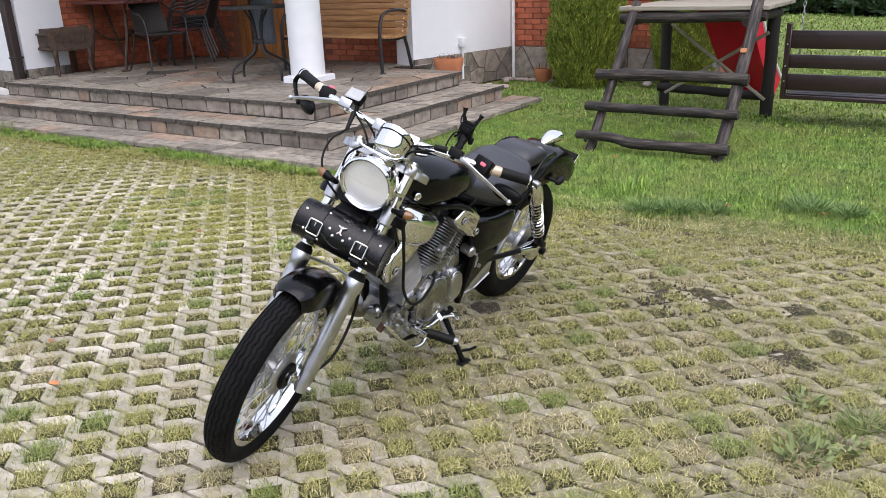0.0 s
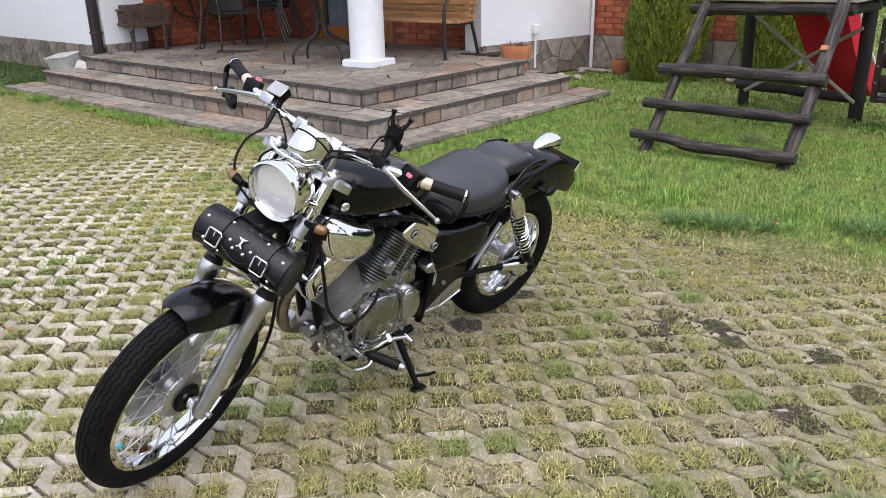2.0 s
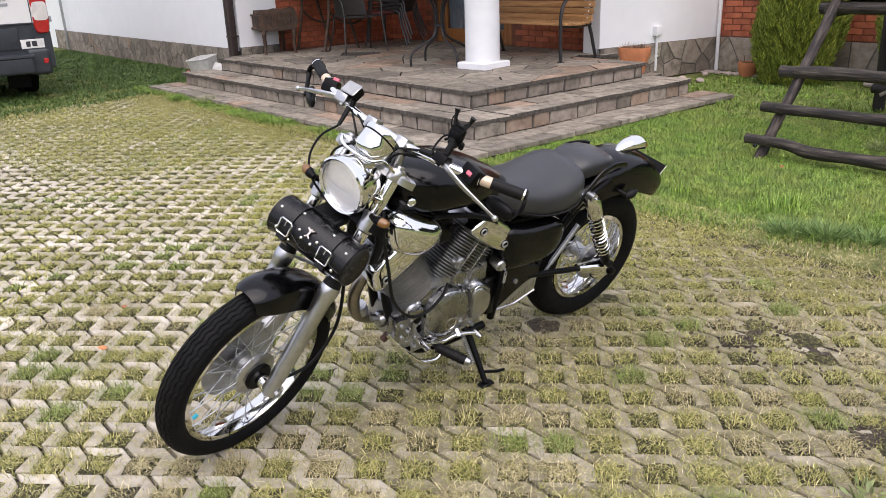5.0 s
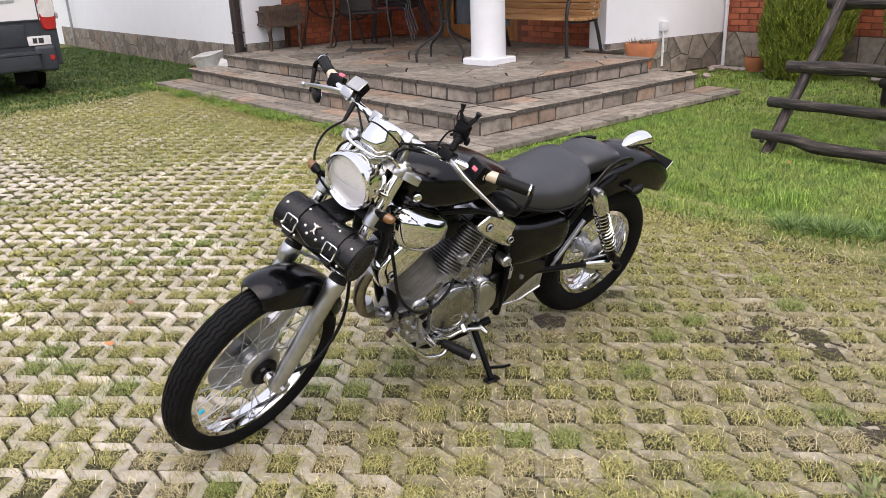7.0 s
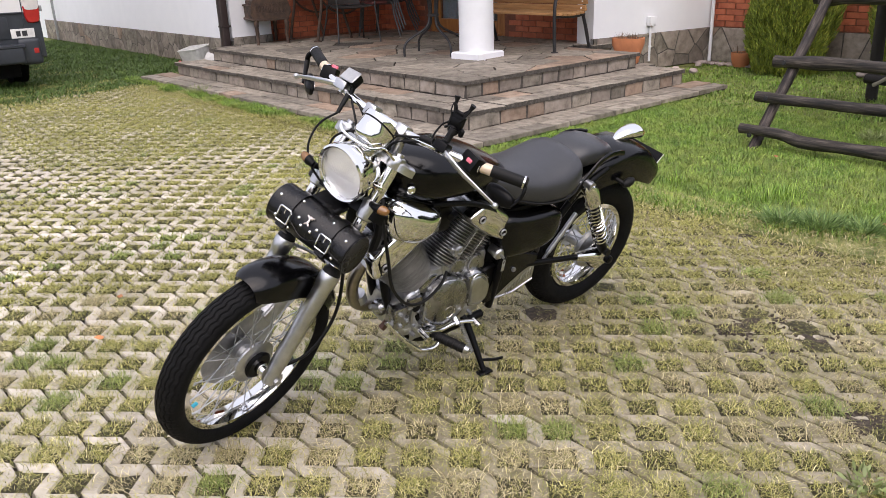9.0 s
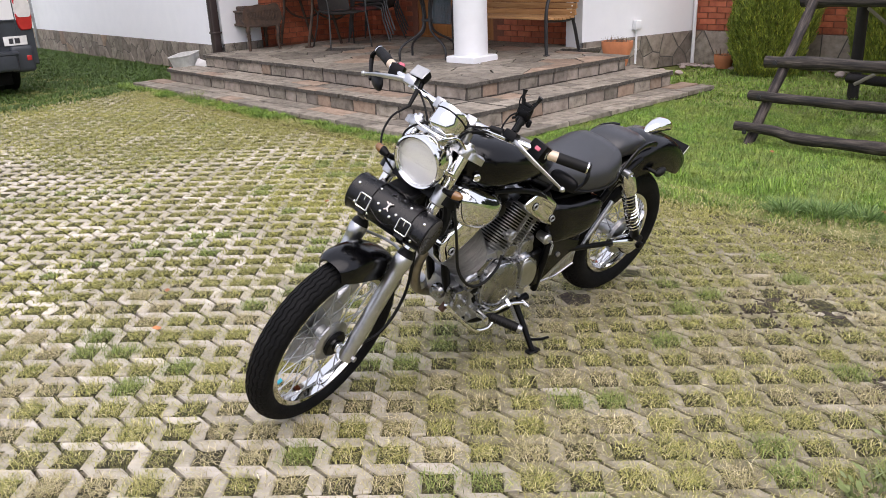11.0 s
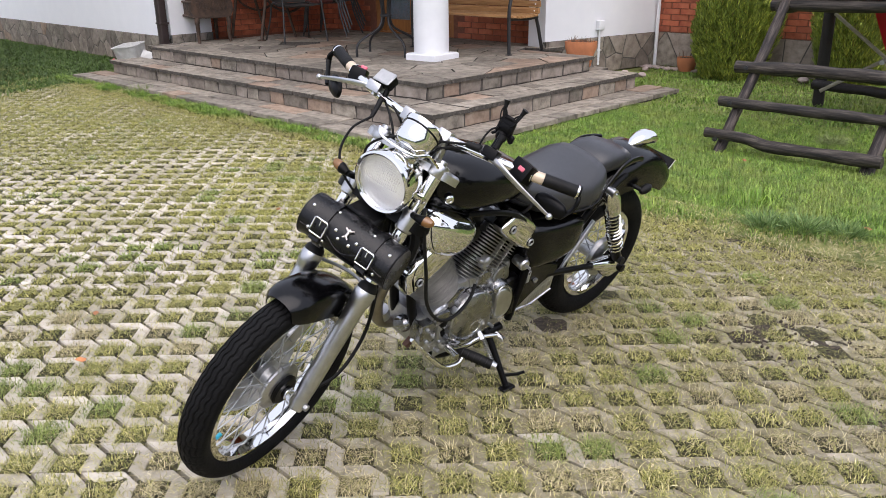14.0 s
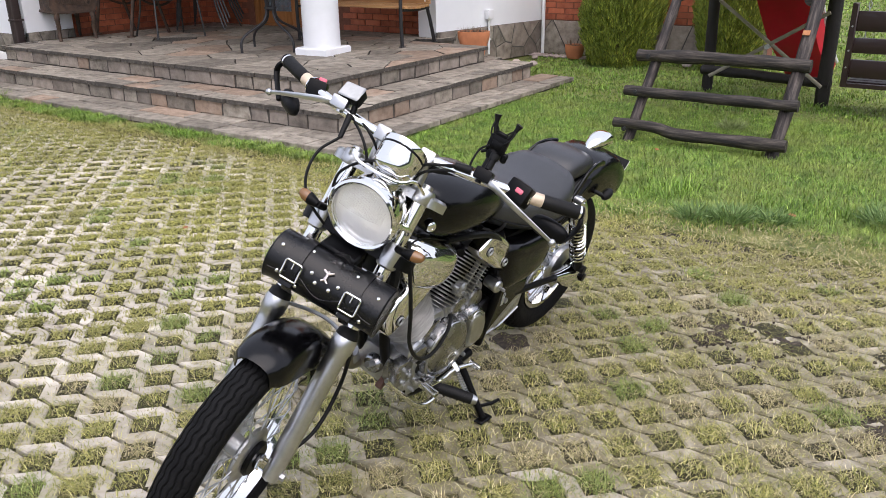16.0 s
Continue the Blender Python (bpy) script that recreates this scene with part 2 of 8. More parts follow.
PEBBLE = material("pale_pebble", shades((0.46, 0.38, 0.35)), 9, (0.7, 0.9), bump=0.4, big=0.2, tone=0.3)
LEAF = material("fallen_leaf", shades((0.40, 0.16, 0.06)), 20, (0.6, 0.8), bump=0.1, tone=0.3)
SACK = material("white_plastic_sack", shades((0.62, 0.62, 0.60)), 9, (0.4, 0.6), bump=0.8, bscale=12, depth=0.03)

# motorcycle
RUBBER = material("tyre_rubber", shades((0.006, 0.006, 0.0063), 0.6, 1.4), 22, (0.55, 0.75), bump=0.3, bscale=120, gloss=0.11, big=0.2)
RUBBER_SOFT = material("black_rubber", shades((0.006, 0.006, 0.006)), 30, (0.45, 0.6), bump=0.2, bscale=150, gloss=0.2)
LEATHER = material("black_leather", shades((0.0032, 0.0032, 0.004)), 30, (0.22, 0.34), bump=0.35, bscale=260, depth=0.0015, gloss=0.36)
VINYL = material("seat_vinyl", shades((0.026, 0.027, 0.030), 0.85, 1.15), 30, (0.34, 0.44), bump=0.4, bscale=320, depth=0.0012, gloss=0.55, big=0.12)
MATT_BLACK = material("satin_black_paint", shades((0.0016, 0.0016, 0.002)), 12, (0.15, 0.23), bump=0.05, bscale=200, depth=0.0006, gloss=0.33)
BLACK_METAL = material("black_metal", shades((0.003, 0.003, 0.0034)), 12, (0.3, 0.45), bump=0.1, gloss=0.14)
CHROME = material("chrome", shades((0.80, 0.80, 0.79), 0.97, 1.02), 6, (0.04, 0.10), metal=1.0, bump=0.02, bscale=20)
ALLOY = material("bare_alloy", [(0.25, (0.38, 0.385, 0.39)), (0.75, (0.62, 0.625, 0.63))], 16, (0.22, 0.40), metal=1.0, bump=0.3, bscale=60, depth=0.001, big=0.12)
ALLOY_DULL = material("dull_cast_alloy", [(0.25, (0.36, 0.365, 0.375)), (0.75, (0.68, 0.685, 0.695))], 18, (0.36, 0.52), metal=1.0, bump=0.35, bscale=120, depth=0.0015, big=0.2)
CASE = material("engine_casting", [(0.25, (0.20, 0.20, 0.205)), (0.75, (0.46, 0.465, 0.47))], 22, (0.18, 0.36), metal=1.0, bump=0.45, bscale=50, depth=0.0016, big=0.25)
FIN = material("fin_alloy", [(0.25, (0.30, 0.30, 0.295)), (0.75, (0.54, 0.54, 0.53))], 18, (0.3, 0.45), metal=1.0, bump=0.2, bscale=150, depth=0.001)
FIN_BLACK = material("black_cylinder", shades((0.012, 0.012, 0.012)), 18, (0.5, 0.6), metal=0.4, bump=0.2)
EXHAUST = material("heat_tinted_steel", [(0.3, (0.22, 0.19, 0.16)), (0.7, (0.42, 0.38, 0.33))], 8, (0.25, 0.4), metal=1.0, bump=0.15)
RUST = material("rusty_steel", [(0.3, (0.05, 0.028, 0.022)), (0.7, (0.14, 0.078, 0.06))], 18, (0.55, 0.75), metal=0.4, bump=0.4)
AMBER = material("amber_lens", shades((0.20, 0.095, 0.03)), 8, (0.15, 0.25), bump=0.05, coat=0.5)
RED_LENS = material("red_lens", shades((0.42, 0.02, 0.02)), 8, (0.12, 0.2), bump=0.05, coat=0.5)
PINK = material("pink_switch", shades((0.75, 0.16, 0.22)), 8, (0.35, 0.45), bump=0)
CYAN = material("cyan_valve_cap", shades((0.02, 0.45, 0.62)), 8, (0.3, 0.4), bump=0)
CREAM = material("worn_cream_grip_sleeve", shades((0.62, 0.50, 0.37)), 14, (0.3, 0.45), metal=0.3, bump=0.15)
BADGE = material("nickel_badge", shades((0.62, 0.55, 0.53)), 30, (0.2, 0.4), metal=0.9, bump=0.3)
PLATE = material("white_number_plate", shades((0.72, 0.72, 0.70)), 9, (0.35, 0.45), bump=0.05)
INK = material("dark_ink", shades((0.03, 0.03, 0.035)), 9, (0.5, 0.6), bump=0)
REFLECT = material("satin_reflector", shades((0.93, 0.94, 0.95), 0.98, 1.02), 40, (0.12, 0.20), metal=0.5, bump=0.12, bscale=26, depth=0.004)
MIRROR = material("mirror_glass", shades((0.75, 0.76, 0.77)), 6, (0.02, 0.04), metal=1.0, bump=0)

# van
VAN_WHITE = material("white_van_paint", shades((0.72, 0.72, 0.72), 0.97, 1.03), 3, (0.18, 0.28), bump=0.03, coat=0.5, big=0.03)
VAN_GREY = material("grey_van_plastic", shades((0.030, 0.036, 0.044)), 8, (0.4, 0.55), bump=0.25, bscale=150, big=0.1)
LAMP_WHITE = material("clear_tail_lens", shades((0.62, 0.60, 0.58)), 6, (0.1, 0.2), bump=0.1, coat=0.5)


def glass(name, tint, rough=0.02, ior=1.45, ribs=0.0):
    m = bpy.data.materials.new(name)
    m.use_nodes = True
    b = m.node_tree.nodes["Principled BSDF"]
    b.inputs["Base Color"].default_value = (*tint, 1)
    b.inputs["Roughness"].default_value = rough
    b.inputs["Transmission Weight"].default_value = 1.0
    b.inputs["IOR"].default_value = ior
    if ribs:
        n, l = m.node_tree.nodes, m.node_tree.links
        w = n.new("ShaderNodeTexWave")
        w.bands_direction = "Y"
        w.inputs["Scale"].default_value, w.inputs["Distortion"].default_value = ribs, 0.6
        bp = n.new("ShaderNodeBump")
        bp.inputs["Strength"].default_value, bp.inputs["Distance"].default_value = 0.02, 0.002
        co = n.new("ShaderNodeTexCoord")
        l.new(co.outputs["Object"], w.inputs["Vector"])
        l.new(w.outputs["Fac"], bp.inputs["Height"])
        l.new(bp.outputs[0], b.inputs["Normal"])
    return m


CURTAIN = material("grey_curtain", shades((0.26, 0.30, 0.33)), 12, (0.7, 0.9), bump=0.2)
STEEL_DARK = material("grey_lacquered_steel", shades((0.06, 0.06, 0.06)), 12, (0.3, 0.45), metal=0.6, bump=0.1)
LENS = glass("lamp_glass", (0.99, 0.99, 0.99), 0.02, 1.12, 60.0)
PANE = glass("window_glass", (0.85, 0.88, 0.9))

# ---- mesh tools ----
rng = np.random.default_rng(7)


def cat(*shapes):
    V, F = [], []
    for v, f in shapes:
        k = len(V)
        V += [tuple(p) for p in v]
        F += [tuple(i + k for i in q) for q in f]
    return V, F


def moved(shape, m):
    return [tuple(m @ Vector(p)) for p in shape[0]], shape[1]


def mesh(name, shape, mat, smooth=True, angle=38):
    me = bpy.data.meshes.new(name)
    me.from_pydata(shape[0], [], shape[1])
    if len(shape[0]) < 12000:
        bm = bmesh.new()
        bm.from_mesh(me)
        bmesh.ops.recalc_face_normals(bm, faces=bm.faces)
        bm.to_mesh(me)
        bm.free()
    if smooth:
        me.shade_smooth()
        me.set_sharp_from_angle(angle=radians(angle))
    for m in mat if isinstance(mat, (list, tuple)) else [mat]:
        me.materials.append(m)
    me.update()
    return me


def thing(name, label, category, at=None, group="", kind=""):
    ob = new(name)
    if at is not None:
        ob.matrix_world = at
    return tagged(ob, label, category, group, kind)


def part(name, shape, mat, parent, label="", at=None, smooth=True, angle=38, kind=""):
    ob = new(name, shape if isinstance(shape, bpy.types.Mesh) else mesh(name, shape, mat, smooth, angle))
    ob.parent = parent
    if at is not None:
        ob.matrix_basis = at
    return tagged(ob, label, kind=kind)


def solo(name, shape, mat, label, category, at=None, group="", kind="", smooth=True, angle=38):
    ob = new(name, mesh(name, shape, mat, smooth, angle))
    if at is not None:
        ob.matrix_world = at
    return tagged(ob, label, category, group, kind)


def box(x0, x1, y0, y1, z0, z1, bev=0.0, seg=1):
    if not bev:
        V = [(x, y, z) for z in (z0, z1) for y in (y0, y1) for x in (x0, x1)]
        return V, [(0, 2, 3, 1), (4, 5, 7, 6), (0, 1, 5, 4), (2, 6, 7, 3), (0, 4, 6, 2), (1, 3, 7, 5)]
    bm = bmesh.new()
    bmesh.ops.create_cube(bm, size=1, matrix=Matrix.LocRotScale(((x0 + x1) / 2, (y0 + y1) / 2, (z0 + z1) / 2), None, (x1 - x0, y1 - y0, z1 - z0)))
    bmesh.ops.bevel(bm, geom=bm.edges[:], offset=bev, segments=seg, affect="EDGES", profile=0.6)
    bm.verts.index_update()
    out = [tuple(v.co) for v in bm.verts], [tuple(v.index for v in f.verts) for f in bm.faces]
    bm.free()
    return out


def spline(pts, k=6):
    """A smooth line through the points."""
    P = [Vector(p) for p in pts]
    P = [2 * P[0] - P[1]] + P + [2 * P[-1] - P[-2]]
    out = []
    for i in range(1, len(P) - 2):
        a, b, c, d = P[i - 1:i + 3]
        for j in range(k):
            t = j / k
            out.append(0.5 * (2 * b + (c - a) * t + (2 * a - 5 * b + 4 * c - d) * t * t + (3 * b - a - 3 * c + d) * t ** 3))
    return out + [P[-2]]


def tube(pts, r, n=10, closed=False, squash=1.0, up=None):
    P = [Vector(p) for p in pts]
    rs = r if isinstance(r, (list, tuple)) else [r] * len(P)
    V, F = [], []
    t0 = (P[1] - P[0]).normalized()
    x = Vector(up) if up else (Vector((0, 0, 1)) if abs(t0.z) < 0.9 else Vector((1, 0, 0)))
    for i, p in enumerate(P):
        a = P[(i + 1) % len(P)] if closed or i + 1 < len(P) else P[i]
        b = P[i - 1] if closed or i else P[i]
        t = (a - b).normalized()
        x = (x - t * x.dot(t)).normalized()
        y = t.cross(x)
        for j in range(n):
            w = 2 * math.pi * j / n
            V.append(p + rs[i] * (math.cos(w) * x + squash * math.sin(w) * y))
    m = len(P)
    for i in range(m if closed else m - 1):
        for j in range(n):
            a, b = i * n + j, i * n + (j + 1) % n
            c, d = ((i + 1) % m) * n + j, ((i + 1) % m) * n + (j + 1) % n
            F.append((a, b, d, c))
    if not closed:
        F.append(tuple(range(n))[::-1])
        F.append(tuple(range((m - 1) * n, m * n)))
    return V, F


def rod(a, b, r, n=10, r2=None):
    return tube([a, b], [r, r if r2 is None else r2], n)


def lathe(profile, n=24, at=(0, 0, 0), axis=(0, 0, 1), a0=0.0, a1=2 * math.pi, caps=True):
    """Turns (radius, height) pairs round the axis."""
    q = Vector((0, 0, 1)).rotation_difference(Vector(axis).normalized()).to_matrix()
    full = abs(a1 - a0) > 6.28
    m = n if full else n + 1
    V, F = [], []
    for j in range(m):
        w = a0 + (a1 - a0) * j / n
        for r, h in profile:
            V.append(q @ Vector((r * math.cos(w), r * math.sin(w), h)) + Vector(at))
    k = len(profile)
    for j in range(n):
        a, b = j * k, ((j + 1) % m) * k
        for i in range(k - 1):
            F.append((a + i, b + i, b + i + 1, a + i + 1))
    if caps and full:
        if profile[0][0] > 1e-6:
            F.append(tuple(j * k for j in range(n))[::-1])
        if profile[-1][0] > 1e-6:
            F.append(tuple(j * k + k - 1 for j in range(n)))
    return V, F


def loft(rings, caps=True, closed=True):
    n = len(rings[0])
    V = [tuple(p) for r in rings for p in r]
    F = []
    for i in range(len(rings) - 1):
        for j in range(n if closed else n - 1):
            k = (j + 1) % n
            F.append((i * n + j, i * n + k, (i + 1) * n + k, (i + 1) * n + j))
    if caps and closed:
        F.append(tuple(range(n))[::-1])
        F.append(tuple(range((len(rings) - 1) * n, len(rings) * n)))
    return V, F


def oval(c, u, v, a, b, p=2.0, n=24):
    """A superellipse ring round c, spanned by u and v with half sizes a and b."""
    c, u, v = Vector(c), Vector(u), Vector(v)
    out = []
    for j in range(n):
        w = 2 * math.pi * j / n
        x, y = math.cos(w), math.sin(w)
        out.append(c + u * a * math.copysign(abs(x) ** (2 / p), x) + v * b * math.copysign(abs(y) ** (2 / p), y))
    return out


def slab(poly, z0, z1, bev=0.0):
    """A flat piece over a convex outline in x and y, its upper edge chamfered."""
    P = [Vector((x, y)) for x, y in poly]
    n = len(P)
    c = sum(P, Vector((0, 0))) / n
    V = [(p.x, p.y, z0) for p in P]
    if bev:
        V += [(p.x, p.y, z1 - bev) for p in P]
        for p in P:
            d = c - p
            q = p + d * min(0.3, bev * 1.3 / max(d.length, 1e-4))
            V.append((q.x, q.y, z1))
        k = 3
    else:
        V += [(p.x, p.y, z1) for p in P]
        k = 2
    F = [tuple(range(n))[::-1], tuple(range((k - 1) * n, k * n))]
    for i in range(k - 1):
        for j in range(n):
            F.append((i * n + j, i * n + (j + 1) % n, (i + 1) * n + (j + 1) % n, (i + 1) * n + j))
    return V, F


def clip(poly, nx, ny, d):
    out = []
    for i, p in enumerate(poly):
        q = poly[(i + 1) % len(poly)]
        a, b = nx * p[0] + ny * p[1] - d, nx * q[0] + ny * q[1] - d
        if a <= 0:
            out.append(p)
        if a * b < 0:
            t = a / (a - b)
            out.append((p[0] + t * (q[0] - p[0]), p[1] + t * (q[1] - p[1])))
    return out


def crazy(x0, x1, y0, y1, cell, gap, jitter=0.42, aspect=1.0):
    """Irregular stones that fill a rectangle: convex outlines with a joint between them."""
    nx, ny = max(1, round((x1 - x0) / (cell * aspect))), max(1, round((y1 - y0) / cell))
    dx, dy = (x1 - x0) / nx, (y1 - y0) / ny
    pts = [(x0 + (i + 0.5 + 0.25 * (j % 2) + jitter * rng.uniform(-1, 1)) * dx, y0 + (j + 0.5 + jitter * rng.uniform(-1, 1)) * dy) for i in range(-1, nx + 1) for j in range(ny)]
    out = []
    for k, p in enumerate(pts):
        poly = [(x0, y0), (x1, y0), (x1, y1), (x0, y1)]
        for m, q in enumerate(pts):
            if m == k or abs(q[0] - p[0]) > 3 * dx or abs(q[1] - p[1]) > 3 * dy:
                continue
            ux, uy = q[0] - p[0], q[1] - p[1]
            L = math.hypot(ux, uy)
            ux, uy = ux / L, uy / L
            poly = clip(poly, ux, uy, ux * (p[0] + q[0]) / 2 + uy * (p[1] + q[1]) / 2 - gap / 2)
            if len(poly) < 3:
                break
        if len(poly) > 2:
            out.append(poly)
    return out


def courses(x0, x1, y0, y1, wmin, wmax, gap):
    """One row of blocks of uneven width."""
    out, x = [], x0
    while x < x1 - 0.03:
        w = rng.uniform(wmin, wmax)
        e = x1 if x + w > x1 - wmin * 0.6 else x + w
        s = rng.uniform(-0.012, 0.012)
        out.append([(x + gap / 2, y0), (e - gap / 2 + s, y0), (e - gap / 2 - s, y1), (x + gap / 2, y1)])
        x = e
    return out


def facing(x, y, z, turn):
    """A wall's own frame: x along the wall, y up, z out of it. turn 0: it faces -y."""
    return pose(x, y, z, 0, 0, turn) @ Matrix(((1, 0, 0, 0), (0, 0, -1, 0), (0, 1, 0, 0), (0, 0, 0, 1)))


def ragged(poly, step, amount):
    """Breaks a stone's straight edges into short uneven ones."""
    out = []
    for k, a in enumerate(poly):
        b = poly[(k + 1) % len(poly)]
        L = math.hypot(b[0] - a[0], b[1] - a[1])
        m = max(1, int(L / step))
        nx, ny = ((b[1] - a[1]) / L, (a[0] - b[0]) / L) if L > 0 else (0, 0)
        for i in range(m):
            q = rng.uniform(-amount, 0) if i else -amount * 0.5
            out.append((a[0] + (b[0] - a[0]) * i / m + nx * q, a[1] + (b[1] - a[1]) * i / m + ny * q))
    return out


def stones(parent, polys, frame_m, depth, mats, name="stone", bev=0.006, uneven=0.004, share=(1.0,), rough=0.005, edge=None):
    for p in polys:
        area = sum(p[i][0] * p[(i + 1) % len(p)][1] - p[(i + 1) % len(p)][0] * p[i][1] for i in range(len(p))) / 2
        if abs(area) < 0.0015:
            continue
        p = ragged(p if area > 0 else p[::-1], 0.055, rough)
        h = depth + rng.uniform(-uneven, uneven)
        m = mats[int(rng.choice(len(mats), p=share))]
        c = (sum(q[0] for q in p) / len(p), sum(q[1] for q in p) / len(p))
        sh = slab([(q[0] - c[0], q[1] - c[1]) for q in p], -0.012, h, bev)
        me = mesh(name, sh, m, True, 25)
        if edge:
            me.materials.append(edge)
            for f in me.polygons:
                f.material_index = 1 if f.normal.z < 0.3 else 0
        part(name, me, None, parent, at=frame_m @ Matrix.Translation((c[0], c[1], 0)))


def blades(P, height, width, lean, curve=0.5):
    """Grass blades at the points: a bent strip of a quad and a tip each."""
    n = len(P)
    a = rng.uniform(0, 2 * np.pi, n)
    d = np.stack([np.cos(a), np.sin(a), np.zeros(n)], 1)
    s = np.stack([-np.sin(a), np.cos(a), np.zeros(n)], 1)
    h = height * rng.uniform(0.5, 1.25, n)
    ln = lean * rng.uniform(0.1, 1.2, n)
    w = width * rng.uniform(0.7, 1.3, n)
    up = np.array([0, 0, 1.0])
    mid = P + up * (h * 0.55)[:, None] + d * (h * ln * 0.35)[:, None]
    tip = P + up * (h * (1 - 0.25 * np.minimum(ln, 1.5)))[:, None] + d * (h * ln)[:, None]
    V = np.stack([P - s * w[:, None] / 2, P + s * w[:, None] / 2, mid + s * w[:, None] * 0.38, mid - s * w[:, None] * 0.38, tip], 1).reshape(-1, 3)
    return V, n


def blade_mesh(name, V, n, mat):
    me = bpy.data.meshes.new(name)
    me.vertices.add(5 * n)
    me.vertices.foreach_set("co", V.astype(np.float32).ravel())
    k = np.arange(n) * 5
    loops = np.stack([k, k + 1, k + 2, k + 3, k + 3, k + 2, k + 4], 1).ravel()
    me.loops.add(7 * n)
    me.loops.foreach_set("vertex_index", loops.astype(np.int32))
    me.polygons.add(2 * n)
    st = np.stack([np.arange(n) * 7, np.arange(n) * 7 + 4], 1).ravel()
    me.polygons.foreach_set("loop_start", st.astype(np.int32))
    me.materials.append(mat)
    me.update(calc_edges=True)
    return me


def outline(poly, z0, z1, bev):
    """A piece over any outline (counter-clockwise), its upper edge chamfered."""
    n = len(poly)
    P = [Vector(p) for p in poly]
    ins = []
    for k in range(n):
        a, b, c = P[k - 1], P[k], P[(k + 1) % n]
        d, e = (b - a).normalized(), (c - b).normalized()
        m = Vector((-d.y - e.y, d.x + e.x))
        m = m.normalized() / max(0.5, m.length / 2)
        ins.append(b + m * bev)
    V = [(p.x, p.y, z0) for p in P] + [(p.x, p.y, z1 - bev) for p in P] + [(p.x, p.y, z1) for p in ins]
    F = [tuple(range(2 * n, 3 * n))]
    for i in range(2):
        for j in range(n):
            F.append((i * n + j, i * n + (j + 1) % n, (i + 1) * n + (j + 1) % n, (i + 1) * n + j))
    return V, F


# ---- ground ----
PITCH = 0.1477                      # from one grass hole to the next, along the yard's diagonals
EA, EB = np.array([0.7071, 0.7071]), np.array([-0.7071, 0.7071])
HOLE = np.array([2.475, -4.51])
EDGE = -1.03                        # the pavers end here, parallel to the house


def ground_shape():
    xs = [-400, -60, -20, -12.6, -12.5, -6, -3, 0, 2, 3, 4, 5, 6, 7.85, 7.95, 12, 20, 60, 400]
    ys = [-400, -60, -20, -8.75, -8.65, -6, -4, -3, -2, EDGE - 0.03, EDGE + 0.02, 0, 1, 2, 3, 5, 8, 14, 30, 80, 400]
    V = [(x, y, -0.2 if -8.7 <= y < -1.04 and -12.55 <= x <= 7.9 else -0.012) for y in ys for x in xs]
    n = len(xs)
    return V, [(j * n + i, j * n + i + 1, (j + 1) * n + i + 1, (j + 1) * n + i) for j in range(len(ys) - 1) for i in range(n - 1)]


solo("ground", ground_shape(), LAWN_SOIL, "garden ground of lawn and soil", "ground", kind="structure")
pavement = new("pavement", mesh("pavement", box(-12.58, 7.93, -8.73, EDGE, -0.15, -0.03), SOIL))
tagged(pavement, "yard paved with grass blocks, soil in the joints", "pavement", kind="structure")


def hole_at(i, j):
    return HOLE + PITCH * (i * EA + j * EB)


def paver_shape(units):
    """A zigzag concrete block of that many bends, along the first diagonal and down the second by turns."""
    h, s, p = 0.0265, 0.0095, PITCH
    up, low = [], []
    for k in range(units):
        x, y = k * p, -k * p
        up += [(x + (h if k else -h + s), y + h - (0 if k else 0.0)), (x + p - h - s, y + h), (x + p + h, y - h - s), (x + p + h, y - p + h + (0.007 if k == units - 1 else 0))]
        low += [(x - h + s, y + h)] if k else []
        low += [(x + h + s, y - h), (x + p - h, y - h), (x + p - h, y - p + h + (0.007 if k == units - 1 else 0))]
    poly = low + up[::-1]
    out = []
    for q in poly:
        if not out or (abs(q[0] - out[-1][0]) + abs(q[1] - out[-1][1])) > 1e-4:
            out.append(q)
    return outline(out, -0.05, 0.0, 0.005)


def paver_pose(i, j):
    c = hole_at(i - 0.5, j - 0.5)
    turn = Matrix(((EA[0], EB[0], 0, 0), (EA[1], EB[1], 0, 0), (0, 0, 1, 0), (0, 0, 0, 1)))
    h = hash_noise(i, j)
    return Matrix.Translation((c[0], c[1], 0.006 * (h - 0.5))) @ turn @ pose(0, 0, 0, 1.2 * (hash_noise(j, i) - 0.5), 1.2 * (h - 0.5), 0)


def hash_noise(i, j):
    return (math.sin(i * 127.1 + j * 311.7) * 43758.5453) % 1.0


def mossy_at(i, j):
    """Damp, brownish blocks on the garden side of the yard."""
    c = hole_at(i, j)
    if math.hypot(c[0] - 3.79, c[1] + 3.24) < 0.15:
        return 0
    return 1 if (c[0] - 3.2) * 0.55 + (c[1] + 3.4) * 0.45 + 0.55 * noise.noise((c[0] * 1.1, c[1] * 1.1, 4.0)) + 0.5 * (hash_noise(i + 7, j) - 0.5) > 0.1 else 0


